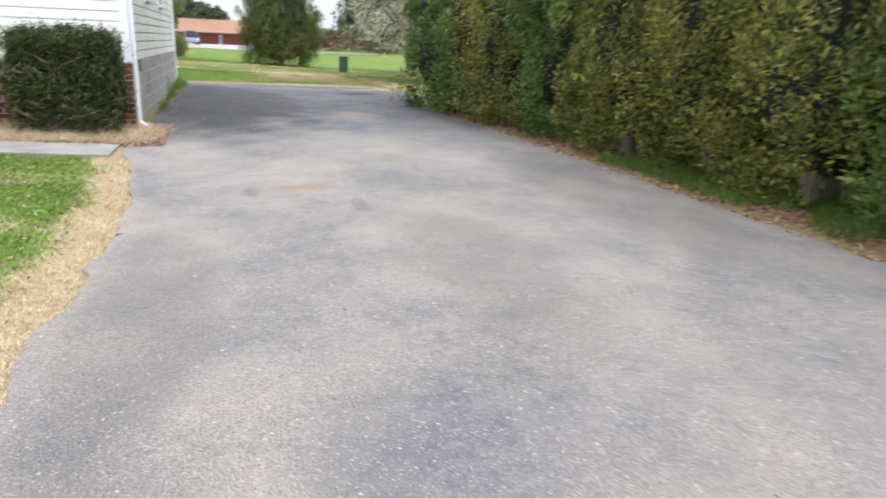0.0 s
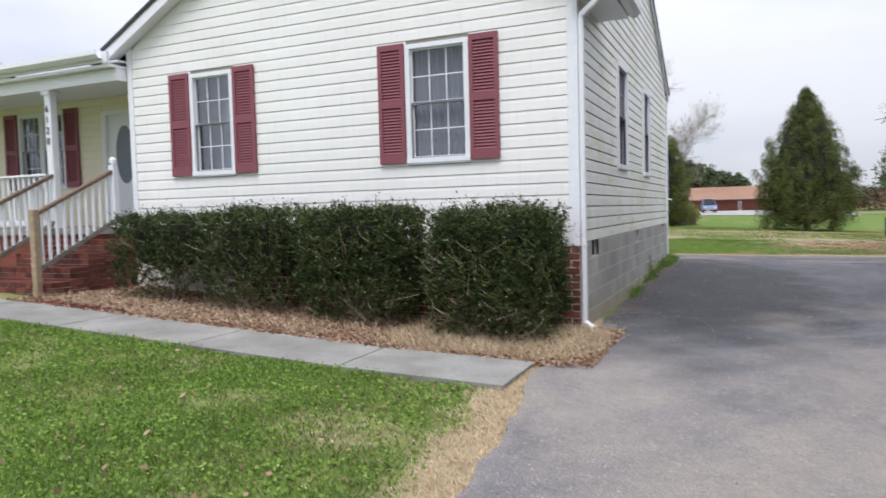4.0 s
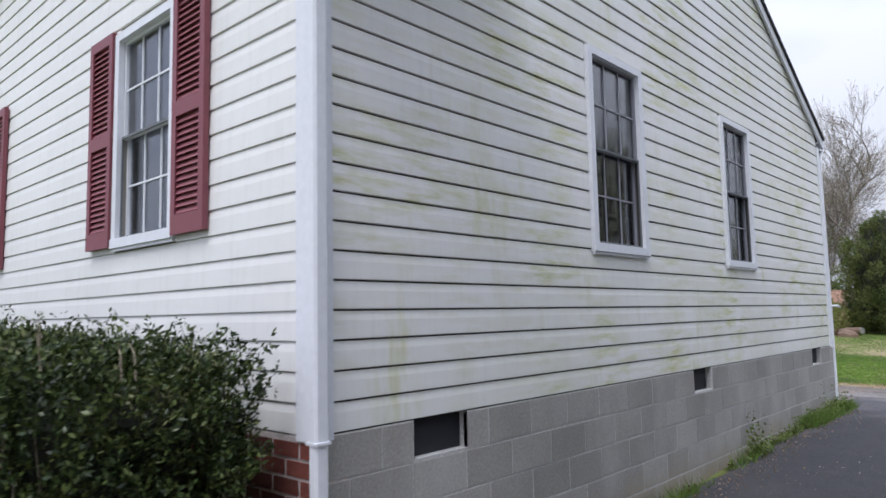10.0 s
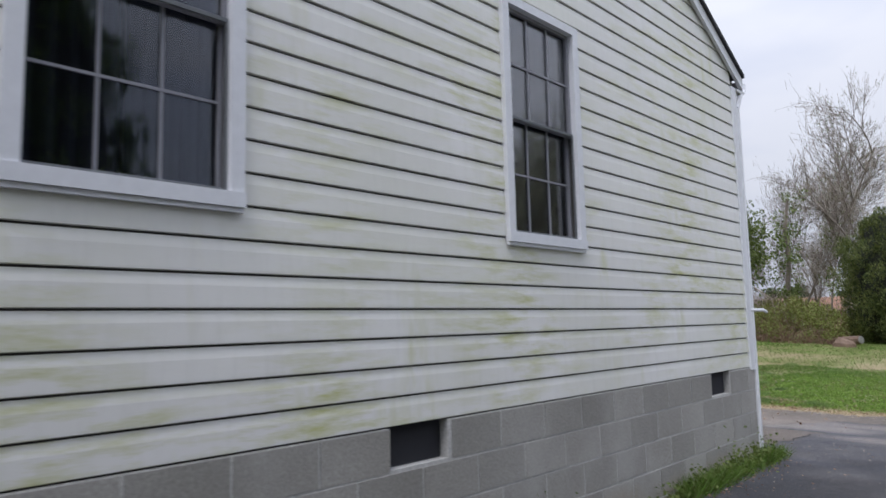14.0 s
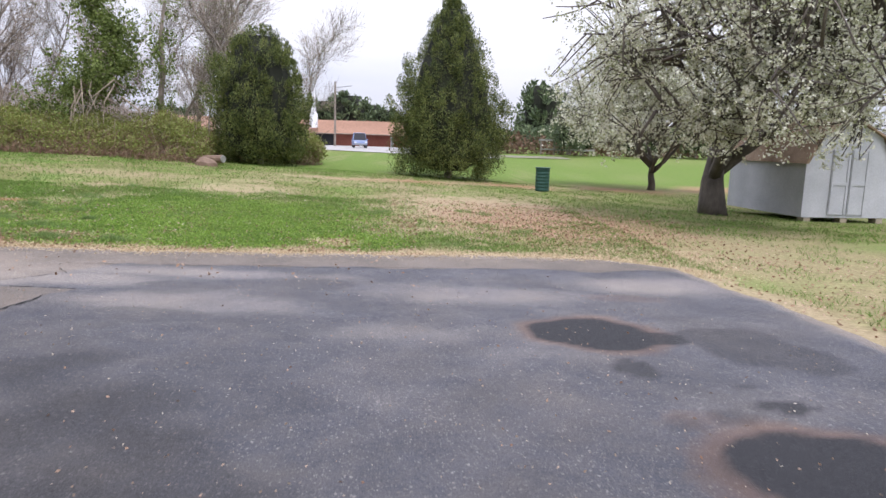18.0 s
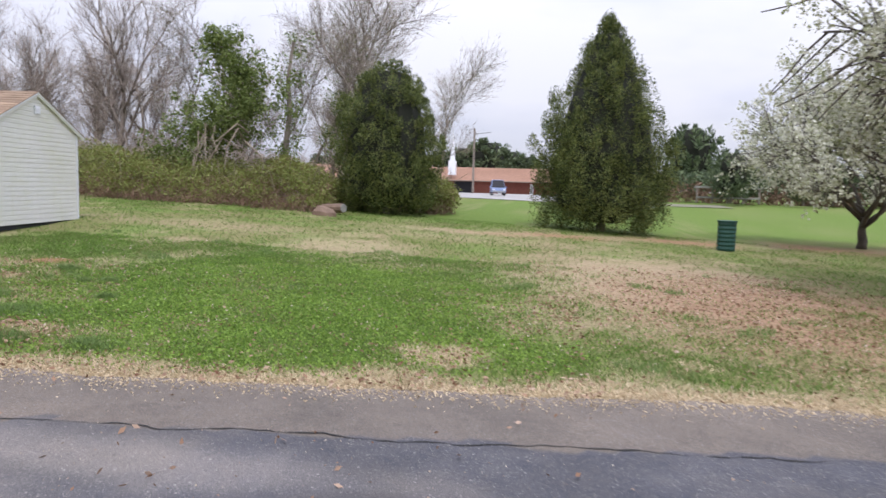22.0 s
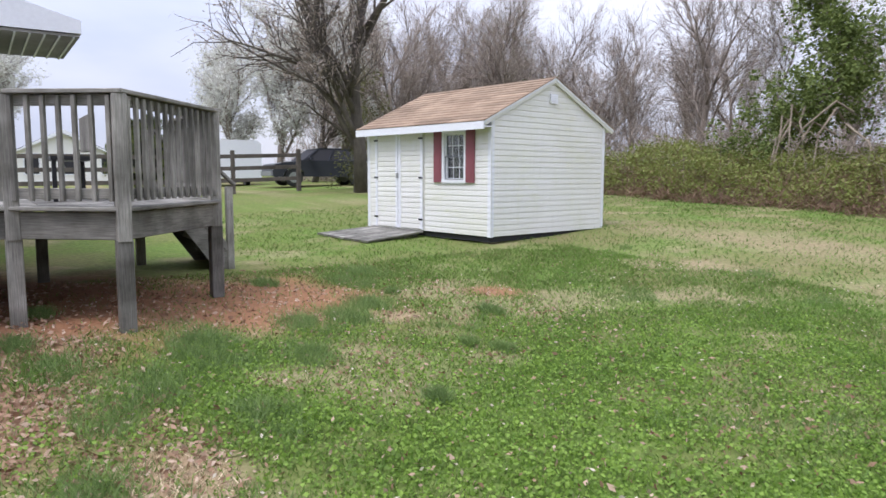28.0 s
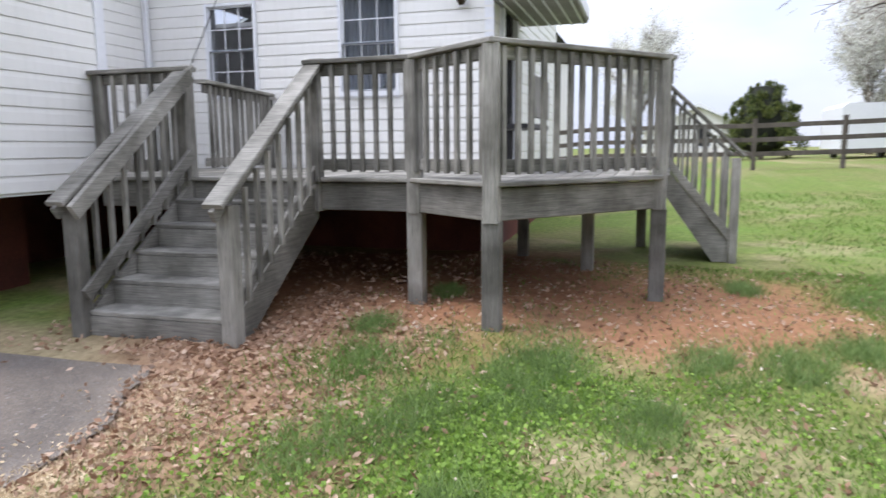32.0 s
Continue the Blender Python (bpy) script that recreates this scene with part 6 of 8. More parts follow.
mound.v = [(x + 0.04 * math.sin(9 * y + 3 * z), 32.1 + (y - 32.1) * 0.6, z + 0.02 * math.sin(11 * x)) for x, y, z in mound.v]
tagged(part("tree_stump", mound, M_BROWNRAIL), "low rotten brown tree stump before the brambles", "stump")


def scatter(n, x0, x1, y0, y1, keep):
    x, y = RNG.uniform(x0, x1, n), RNG.uniform(y0, y1, n)
    k = keep(x, y)
    return x[k], y[k]


def blades(x, y, h, mat, name, w=0.006, lean=0.5):
    n = len(x)
    z = ground_z(x, y)
    a = RNG.uniform(0, 2 * np.pi, n)
    hh = h * RNG.uniform(0.5, 1.3, n)
    l = RNG.normal(0, lean, (n, 2)) * hh[:, None]
    dx, dy = np.cos(a) * w, np.sin(a) * w
    q = np.stack([np.stack([x - dx, y - dy, z - 0.005], 1), np.stack([x + dx, y + dy, z - 0.005], 1), np.stack([x + l[:, 0], y + l[:, 1], z + hh], 1)], 1)
    return soup(name, q, 3, mat)


def lawn_ok(x, y):
    s, c, l = ground_masks(x, y)
    d = in_drive(x, y)
    house = ((x > -5.6) & (x < 0) & (y > 0) & (y < 12.1)) | ((y < -1.7) & (y > -2.64 - 0.05 * fbm(x, y, 3.0, 1.0)) & (x < 0.05))
    return (d < -0.1) & ~house & (RNG.random(len(x)) > np.maximum(np.maximum(s, c * 0.97), l * 0.92)) & (fbm(x, y, 1.1, 3.0) + 0.7 * fbm(x, y, 4.0, 1.0) > RNG.uniform(-1.6, 0.8, len(x)))


lx, ly = scatter(1500, -8.0, 0.3, -10.0, -2.8, lambda x, y: in_drive(x, y) < -0.1)
FRONT_LEAVES = (lx, ly)
gx, gy = scatter(240000, -8.5, 0.4, -10.0, -2.55, lawn_ok)
tagged(new("lawn_grass", blades(gx, gy, 0.045, M_GRASS, "lawn_grass", 0.005, 0.75)), "short green spring grass of the front lawn", "grass", kind="stuff")
gx, gy = scatter(420000, -8.0, 7.0, 14.2, 23.0, lawn_ok)
tagged(new("yard_grass", blades(gx, gy, 0.045, M_GRASS, "yard_grass", 0.0045, 0.8)), "patchy green grass of the back yard", "grass", kind="stuff")


def clover(n, x0, x1, y0, y1, size):
    """Small leaves that lie nearly flat, thick where the ground is lush."""
    x, y = scatter(n, x0, x1, y0, y1, lambda x, y: (RNG.random(len(x)) < lush(x, y) * (1 - 0.9 * ground_masks(x, y)[0])) & (in_drive(x, y) < -0.2) & (ground_masks(x, y)[1] < 0.5))
    p = np.stack([x, y, ground_z(x, y) + RNG.uniform(0.006, 0.04, len(x))], 1)
    d = RNG.normal(size=(len(x), 3)) * (1.0, 1.0, 0.35)
    return leaves(p, size, M_CLOVER, "clover", 0.85, 0.25, d)


tagged(new("clover", clover(190000, -5.0, 4.0, 14.3, 21.5, 0.024)), "bright green clover carpet in the back yard", "clover", kind="stuff")
tagged(new("clover", clover(110000, -7.0, 0.3, -9.0, -2.6, 0.025)), "bright green clover in the front lawn", "clover", kind="stuff")
gx, gy = scatter(60000, 5.6, 13.5, 7.5, 20.0, lambda x, y: lawn_ok(x, y) & (fbm(x, y, 1.5, 4.0) + 0.5 * fbm(x, y, 4.0, 2.0) > 0.1))
tagged(new("yard_grass", blades(gx, gy, 0.06, M_GRASS, "yard_grass", 0.005, 0.8)), "thin grass beside the driveway's end", "grass", kind="stuff")
gx, gy = scatter(9000, 5.9, 8.0, -7.2, -3.0, lambda x, y: (in_drive(x, y) < -0.12) & (fbm(x, y, 1.5, 4.0) > -0.3))
tagged(new("yard_grass", blades(gx, gy, 0.1, M_GRASS, "yard_grass", 0.008, 0.7)), "grass growing under the evergreen row", "grass", kind="stuff")
gx, gy = scatter(170000, -16, 16, 18.0, 36.0, lawn_ok)
tagged(new("far_grass", blades(gx, gy, 0.055, M_GRASS, "far_grass", 0.008, 0.8)), "grass of the far yard", "grass", kind="stuff")


TUFTS = ((-4.74, 14.76, 0.16), (-3.95, 16.0, 0.3), (-3.5, 15.5, 0.28), (-3.15, 15.14, 0.25), (-4.77, 17.47, 0.25), (-5.73, 18.45, 0.07), (-3.41, 17.92, 0.07), (-4.06, 14.97, 0.22), (-4.4, 15.95, 0.3), (-4.6, 17.0, 0.26), (-4.36, 18.86, 0.1), (-3.15, 18.05, 0.07),
         (-2.42, 16.96, 0.07), (-5.2, 17.9, 0.25), (-6.6, 18.4, 0.25), (-2.6, 15.9, 0.2), (-2.1, 14.95, 0.22), (-7.2, 18.9, 0.3), (-5.9, 15.0, 0.12), (-6.9, 17.4, 0.15), (-1.2, 15.0, 0.15), (-3.7, 16.6, 0.2))
gx = np.concatenate([RNG.normal(cx, r * 0.85, int(500 + 6000 * r)) for cx, cy, r in TUFTS])
gy = np.concatenate([RNG.normal(cy, r * 0.5, int(500 + 6000 * r)) for cx, cy, r in TUFTS])
kk = fbm(gx, gy, 5.0, 3.0) + 0.6 * fbm(gx, gy, 11.0, 1.0) > RNG.uniform(-0.9, 0.5, len(gx))
gx, gy = gx[kk], gy[kk]
tagged(new("wild_onion_grass", blades(gx, gy, 0.085, M_TUFT, "wild_onion_grass", 0.0032, 0.6)), "taller dark tufts of wild onion grass", "grass", kind="stuff")
gx, gy = scatter(200000, -7.5, 7.0, 14.3, 24.0, lambda x, y: (in_drive(x, y) < -0.15) & (fbm(x, y, 1.25, 7.0) + 0.6 * fbm(x, y, 3.1, 9.0) > 0.85) & (ground_masks(x, y)[1] < 0.4))
tagged(new("wild_onion_grass", blades(gx, gy, 0.075, M_TUFT, "wild_onion_grass", 0.004, 0.5)), "scattered darker tufts in the yard grass", "grass", kind="stuff")
gy = np.concatenate([RNG.uniform(6.9, 8.95, 4200), RNG.uniform(2.6, 7.0, 1300)])
gx = 0.06 + np.abs(RNG.normal(0, 0.05, len(gy)))
kk = fbm(gx * 0, gy, 1.9, 2.0) + 0.6 * smooth01(6.5, 8.4, gy) > RNG.uniform(-0.4, 0.8, len(gx))
tagged(new("wall_weeds", blades(gx[kk], gy[kk], 0.14, M_GRASS, "wall_weeds", 0.006, 0.6)), "weeds and grass along the foot of the block wall", "weeds", kind="stuff")
weed = []
for i, (wy, wr) in enumerate(((8.7, 0.13), (8.45, 0.14), (8.2, 0.15), (7.95, 0.13), (7.65, 0.13), (7.35, 0.1), (7.1, 0.12), (6.85, 0.08), (6.55, 0.09), (6.35, 0.07), (6.1, 0.08), (5.8, 0.06), (5.3, 0.1), (5.2, 0.14), (4.6, 0.05), (3.7, 0.06))):
    n = int(4200 * wr ** 1.2)
    a = np.stack([0.05 + np.abs(RNG.normal(0, wr * 0.5, n)), RNG.normal(wy, wr, n), np.abs(RNG.normal(0, wr * (0.8 if wy != 5.2 else 1.5), n)) * RNG.random(n) ** 0.5], 1)
    a[:, 2] += ground_z(a[:, 0], a[:, 1]) + 0.02
    weed.append(a)
weed = np.concatenate(weed)
tagged(new("wall_weeds", leaves(weed, 0.032, M_VINE, "wall_weeds", 0.6, 0.9, np.tile((0.2, 0.0, 0.4), (len(weed), 1)))), "small leafy weeds in clumps against the block wall", "weeds", kind="stuff")
gx, gy = RNG.normal(-4.1, 0.25, 600), RNG.normal(14.85, 0.2, 600)
tagged(new("wall_weeds", blades(gx, gy, 0.085, M_GRASS, "wall_weeds", 0.005, 0.7)), "grass tuft at the deck's corner", "weeds", kind="stuff")


def litter_mesh(x, y, size, name, mat=M_LITTER, lift=0.02):
    n = len(x)
    top = np.where(in_drive(x, y) > 0.0, gz(x, y) + 0.013 + 0.006 * fbm(x, y, 2.0, 1.0), ground_z(x, y))
    p = np.stack([x, y, top + RNG.uniform(0.003, lift, n)], 1)
    flat = RNG.normal(size=(n, 3))
    flat[:, 2] *= 0.45
    return leaves(p, size, mat, name, 0.5, 0.0, flat)


def litter_ok(x, y):
    s, c, l = ground_masks(x, y)
    return (RNG.random(len(x)) < l + 0.07 + 0.05 * c + 0.14 * s) & ((in_drive(x, y) < 0.05) | (RNG.random(len(x)) < 0.03))


lx, ly = scatter(30000, -7.0, 0.5, -1.85, 0.0, lambda x, y: np.ones(len(x), bool))
tagged(new("leaf_litter", litter_mesh(lx, ly, 0.05, "leaf_litter", lift=0.05)), "dry brown leaves under the hedge", "leaves", kind="stuff")
tagged(new("leaf_litter", litter_mesh(*FRONT_LEAVES, 0.05, "leaf_litter", lift=0.05)), "a few dry leaves on the front lawn", "leaves", kind="stuff")
lx, ly = scatter(80000, -8, 3, 12.3, 19.5, litter_ok)
tagged(new("leaf_litter", litter_mesh(lx, ly, 0.046, "leaf_litter", lift=0.035)), "dry brown leaves scattered over the yard by the deck", "leaves", kind="stuff")
lx, ly = scatter(9000, 6.2, 13, 8, 16, lambda x, y: (in_drive(x, y) < -0.05) & (RNG.random(len(x)) < 0.3))
tagged(new("leaf_litter", litter_mesh(lx, ly, 0.042, "leaf_litter")), "dry leaves on the bare verge of the driveway", "leaves", kind="stuff")
lx, ly = scatter(16000, 1.0, 9.5, 14.6, 24, litter_ok)
tagged(new("leaf_litter", litter_mesh(lx, ly, 0.052, "leaf_litter")), "dry leaves on the bare patch of the back yard", "leaves", kind="stuff")
lx, ly = scatter(6000, 5.5, 7.0, -9, 5, lambda x, y: in_drive(x, y) < 0.1)
tagged(new("leaf_litter", litter_mesh(lx, ly, 0.05, "leaf_litter")), "rusty needles and leaves under the evergreen row", "leaves", kind="stuff")
lx, ly = scatter(26000, -6.9, 0.45, -1.7, -0.05, lambda x, y: (x > -1.7) | (y < -0.9) & (RNG.random(len(x)) < 0.2))
tagged(new("dry_grass", blades(lx, ly, 0.13, M_DRY, "dry_grass", 0.004, 0.6)), "dead straw-coloured grass at the foot of the hedge", "grass", kind="stuff")
lx, ly = scatter(90000, -1.2, 0.7, -11, -1.2, lambda x, y: (ground_masks(x, y)[0] > RNG.uniform(0.3, 1.0, len(x))) & (in_drive(x, y) < 0.06))
tagged(new("dry_grass", blades(lx, ly, 0.03, M_DRY, "dry_grass", 0.0035, 1.0)), "dead straw strip along the driveway", "grass", kind="stuff")
lx, ly = scatter(70000, -3.8, 7.5, 13.8, 16.2, lambda x, y: (ground_masks(x, y)[0] > RNG.uniform(0.3, 1.1, len(x))) & (in_drive(x, y) < 0.1))
tagged(new("dry_grass", blades(lx, ly, 0.03, M_DRY, "dry_grass", 0.005, 1.0)), "dead straw along the back edge of the driveway", "grass", kind="stuff")

lx, ly = scatter(9000, -6.5, 6.5, 14.4, 23.5, lambda x, y: (in_drive(x, y) < -0.1) & (RNG.random(len(x)) < 0.6))
tagged(new("petal_litter", litter_mesh(lx, ly, 0.03, "petal_litter", M_PETAL, 0.05)), "pale petals and leaf scraps strewn over the lawn", "petals", kind="stuff")
lx = RNG.uniform(-3.6, 6.4, 12000)
ly = 14.5 + 0.16 * np.clip(lx, -0.5, 4.2) - np.abs(RNG.normal(0, 0.22, 12000))
tagged(new("gravel_debris", litter_mesh(lx, ly, 0.022, "gravel_debris", M_DRY, 0.012)), "leaf crumbs and grit strewn along the driveway's back edge", "debris", kind="stuff")
lx = np.concatenate([RNG.uniform(0.3, 5.0, 700), RNG.normal(0.22, 0.1, 900)])
ly = np.concatenate([RNG.uniform(1.0, 13.5, 700), RNG.uniform(1.0, 8.8, 900)])
tagged(new("gravel_debris", litter_mesh(lx, ly, 0.02, "gravel_debris", lift=0.008)), "small dry crumbs scattered on the asphalt beside the house", "debris", kind="stuff")

lx, ly = scatter(9000, -2.0, 5.8, -12.5, 13.6, lambda x, y: (in_drive(x, y) > 0.1) & (fbm(x, y, 2.2, 3.0) + 0.5 * fbm(x, y, 0.7, 5.0) > RNG.uniform(-1.2, 0.9, len(x))))
tagged(new("pale_grit", litter_mesh(lx, ly, 0.014, "pale_grit", M_PETAL, 0.006)), "pale grit and petals strewn over the asphalt", "grit", kind="stuff")

# ---- hedge ----


def hedge_bush(x0, x1, y0, y1, z1, n, label, stems=20, ragged=1.0):
    """A clipped shrub: leafy sprigs over a rounded box, thinner and bare-stemmed towards the ground."""
    cx, cy = (x0 + x1) / 2, (y0 + y1) / 2
    g = gzf(cx, cy)
    ob = tagged(empty("hedge_bush", (cx, cy, g)), label, "shrub", "front hedge")
    hx, hy, hz = (x1 - x0) / 2, (y1 - y0) / 2, (z1 - g) / 2
    per = 15
    k = n // per
    areas = np.array([hy * hz, hy * hz, hx * hz * 1.4, hx * hz, hx * hy * 1.3, hx * hy * 0.1])
    face = RNG.choice(6, k, p=areas / areas.sum())
    p = RNG.uniform(-1, 1, (k, 3))
    ax = face // 2
    sgn = np.where(face % 2 == 0, 1.0, -1.0)
    p[np.arange(k), ax] = np.where(ax == 1, -sgn, sgn)
    power = np.where(p[:, 2] > 0, 8.0, 9.0)
    p /= ((np.abs(p) ** power[:, None]).sum(axis=1) ** (1 / power))[:, None]
    nrm = np.sign(p) * np.abs(p) ** 4
    nrm /= np.linalg.norm(nrm, axis=1)[:, None] + 1e-6
    lump = 0.94 + ragged * (0.07 * fbm(p[:, 0] * 2.0 + cx * 5, p[:, 2] * 2.4 + p[:, 1] * 2, 1.4, cx) + 0.07 * fbm(p[:, 0] * 6 + cx, p[:, 2] * 6 + p[:, 1] * 5, 1.3, cx + 2)) - np.abs(RNG.normal(0, 0.07, k))
    p *= lump[:, None]
    p[:, :2] *= (0.9 + 0.1 * np.clip((p[:, 2] + 1.0) / 0.6, 0, 1))[:, None]
    keep = RNG.random(k) < 0.1 + 0.9 * np.clip((p[:, 2] + 0.95) / 0.8, 0, 1) * (0.75 + 0.25 * np.clip(fbm(p[:, 0] * 3 + cx, p[:, 2] * 3, 1.0, 7.0) + 0.7, 0, 1))
    p, nrm = p[keep], nrm[keep]
    k = len(p)
    base = np.stack([p[:, 0] * hx, p[:, 1] * hy, hz + p[:, 2] * hz], 1)
    way = nrm * 0.7 + RNG.normal(0, 0.45, (k, 3)) + (0, 0, 0.55)
    way /= np.linalg.norm(way, axis=1)[:, None]
    far = np.where(RNG.random(k) < 0.1, RNG.uniform(0.16, 0.3, k), RNG.uniform(0.05, 0.13, k)) * (0.7 + 0.3 * ragged)
    s = RNG.random((k, per))
    pts = base[:, None, :] + way[:, None, :] * (far[:, None] * (s - 0.3))[..., None] + RNG.normal(0, 0.011, (k, per, 3))
    turn = np.repeat(way, per, axis=0)
    part("foliage", leaves(pts.reshape(-1, 3), 0.03, M_HEDGE, "foliage", 0.42, 0.8, turn), None, ob)
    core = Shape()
    # Dark core in place of the shaded inside of the bush.
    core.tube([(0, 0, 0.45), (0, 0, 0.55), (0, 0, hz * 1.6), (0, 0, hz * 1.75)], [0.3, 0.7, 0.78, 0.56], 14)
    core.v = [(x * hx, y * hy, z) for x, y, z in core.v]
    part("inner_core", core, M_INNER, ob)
    tw = Shape()
    for i in range(stems * 2):
        bx, by = random.uniform(-0.4, 0.4) * hx, random.uniform(-0.5, 0.5) * hy
        ex, ey = random.uniform(-0.97, 0.97) * hx, random.choice((-1, -1, 1)) * random.uniform(0.55, 0.99) * hy
        ez = random.uniform(0.3, 1.75) * hz
        kx, ky = random.gauss(0, 0.05), random.gauss(0, 0.04)
        tw.tube([(bx, by, -0.03), (bx * 0.4 + ex * 0.6 + kx, by * 0.4 + ey * 0.6, ez * 0.4), (bx * 0.1 + ex * 0.9 - kx, by * 0.1 + ey * 0.9 + ky, ez * 0.72), (ex, ey, ez)], [0.011, 0.007, 0.005, 0.002], 5)
    for i in range(stems * 2):
        ex, ey = random.uniform(-0.95, 0.95) * hx, -hy * random.uniform(0.75, 1.04)
        ez = random.uniform(0.2, 1.5) * hz
        kx = random.gauss(0, 0.09)
        tw.tube([(ex, ey, ez), (ex + kx, ey - 0.02, ez + 0.06), (ex + kx * 1.7, ey - random.uniform(0.0, 0.05), ez + random.uniform(0.05, 0.16))], [0.004, 0.003, 0.0015], 4)
    for i in range(int(stems * 0.8)):
        ex, ey = random.uniform(-0.9, 0.9) * hx, random.uniform(-0.95, 0.9) * hy
        tw.tube([(ex, ey, hz * 1.85), (ex + random.gauss(0, 0.03), ey, hz * 2.0), (ex + random.gauss(0, 0.07), ey, hz * 2.0 + abs(random.gauss(0.06, 0.05)))], [0.003, 0.0025, 0.0012], 4)
    part("stemwork", tw, M_TWIG, ob)
    return ob


hedge_bush(-1.38, -0.04, -1.2, -0.14, 1.28, 105000, "square-clipped dark green shrub with bare stems at the house corner", 30, 1.7)
hedge_bush(-3.1, -1.7, -1.1, -0.16, 1.34, 80000, "square-clipped dark green evergreen shrub", 12, 1.2)
hedge_bush(-4.63, -3.2, -1.06, -0.16, 1.38, 44000, "square-clipped dark green evergreen shrub", 7, 1.2)
hedge_bush(-6.17, -4.75, -1.02, -0.14, 1.34, 40000, "square-clipped dark green evergreen shrub", 6, 1.2)

# ---- evergreens ----


PROFILES = {"cone": ([0, 0.06, 0.2, 0.35, 0.55, 0.75, 0.9, 1.0], [0.66, 0.88, 1.0, 0.97, 0.8, 0.52, 0.25, 0.06]),
            "round": ([0, 0.1, 0.3, 0.55, 0.75, 0.9, 1.0], [0.66, 0.88, 1.0, 0.95, 0.8, 0.5, 0.2]),
            "flame": ([0, 0.05, 0.2, 0.5, 0.75, 0.92, 1.0], [0.74, 0.92, 1.0, 0.92, 0.66, 0.32, 0.05])}


def clumps(mid, rad, per, size, mat, name, tall=1.2, aspect=0.34, rise=0.5):
    """Tufts of leaves: each a loose shell of leaf blades that stand out from its middle."""
    n = len(mid)
    v = RNG.normal(size=(n, per, 3))
    v /= np.linalg.norm(v, axis=2)[..., None] + 1e-9
    reach = np.asarray(rad)[:, None] * (0.45 + 0.6 * RNG.random((n, per)) ** 0.6)
    pts = np.asarray(mid)[:, None, :] + v * reach[..., None] * (1.0, 1.0, tall)
    out = (v + (0, 0, rise)).reshape(-1, 3)
    return leaves(pts.reshape(-1, 3), size, mat, name, aspect, 0.5, out)


def conifer(name, x, y, h, r, mat, n, size, label, group, shape="cone", skirt=0.06, cat="tree", tuft=0.13, per=110, stems=1, core_share=0.6):
    """Tufts of scale foliage round a dark core painted as inner shade, on one or more trunks."""
    g = gzf(x, y)
    ob = tagged(empty(name, (x, y, g)), label, cat, group)
    for i in range(stems):
        a = i * 2.4 + x
        dx, dy = (0.0, 0.0) if stems == 1 else (0.16 * r * math.cos(a), 0.16 * r * math.sin(a))
        part("trunk", Shape().tube([(dx, dy, -0.1), (dx * 1.3, dy * 1.3, h * 0.3), (0, 0, h * 0.95)], [r * 0.05 + 0.04, r * 0.035 + 0.03, 0.01], 8), M_BARK, ob)
    px, pr = PROFILES[shape]
    nb = n // per
    grid = np.linspace(0, 1, 200)
    cdf = np.cumsum(np.interp(grid, px, pr) + 0.12)
    t = np.interp(RNG.random(nb), cdf / cdf[-1], grid)
    ang = RNG.uniform(0, 2 * np.pi, nb)
    full = r * np.interp(t, px, pr)
    rr = full * (0.9 + 0.08 * np.sin(ang * 3 + t * 11 + x) + 0.07 * np.sin(ang * 5 - t * 19 + y)) * np.where(RNG.random(nb) < 0.14, RNG.uniform(1.0, 1.16, nb), RNG.uniform(0.66, 1.0, nb))
    top = h * (skirt + (1 - skirt) * t * RNG.uniform(0.97, 1.0, nb))
    mid = np.stack([np.cos(ang) * rr, np.sin(ang) * rr, top], 1)
    rad = r * tuft * RNG.uniform(0.5, 1.2, nb) * (1.0 - 0.35 * t)
    part("crown", clumps(mid, rad, per, size * 2.0, mat, "crown", 1.7, 0.3, 0.9), None, ob)
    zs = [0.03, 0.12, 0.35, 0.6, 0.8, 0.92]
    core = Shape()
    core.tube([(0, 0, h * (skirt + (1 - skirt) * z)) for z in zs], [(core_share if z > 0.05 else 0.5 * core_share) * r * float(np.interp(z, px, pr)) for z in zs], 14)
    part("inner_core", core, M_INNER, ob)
    return ob


row = [(7.1, -9.6, M_ARB), (7.1, -7.7, M_ARB), (7.0, -5.9, M_ARBY), (7.1, -4.2, M_ARBY), (6.95, -2.6, M_ARBY), (6.85, -0.9, M_ARB), (6.65, 0.9, M_ARBY), (6.5, 2.7, M_ARB), (6.3, 4.4, M_ARB)]
for i, (x, y, mm) in enumerate(row):
    conifer("arborvitae", x, y, 6.9 + 0.5 * math.sin(i * 2.1), 1.35 + 0.1 * (y > 0), mm, 60000 if -8.5 < y < 1.5 else 30000, 0.035 if -8.5 < y < 1.5 else 0.05,
            "bronzed yellow-green arborvitae in the driveway row" if mm is M_ARBY else "dark green arborvitae in the driveway row", "driveway evergreens", "flame", 0.022 if y < -3.5 else 0.006, tuft=0.17, per=120, stems=2)
conifer("cedar_tree", 4.55, 36.0, 7.75, 2.7, M_CEDAR, 125000, 0.045, "large dense cone-shaped red cedar tree", "yard cedars", "cone", 0.015, tuft=0.115, per=130, core_share=0.68)
conifer("cedar_tree", -3.75, 36.5, 5.9, 2.3, M_CEDAR, 96000, 0.045, "rounded dark green red cedar tree", "yard cedars", "round", 0.012, tuft=0.12, per=130, core_share=0.68)

# ---- bare and blossoming trees ----


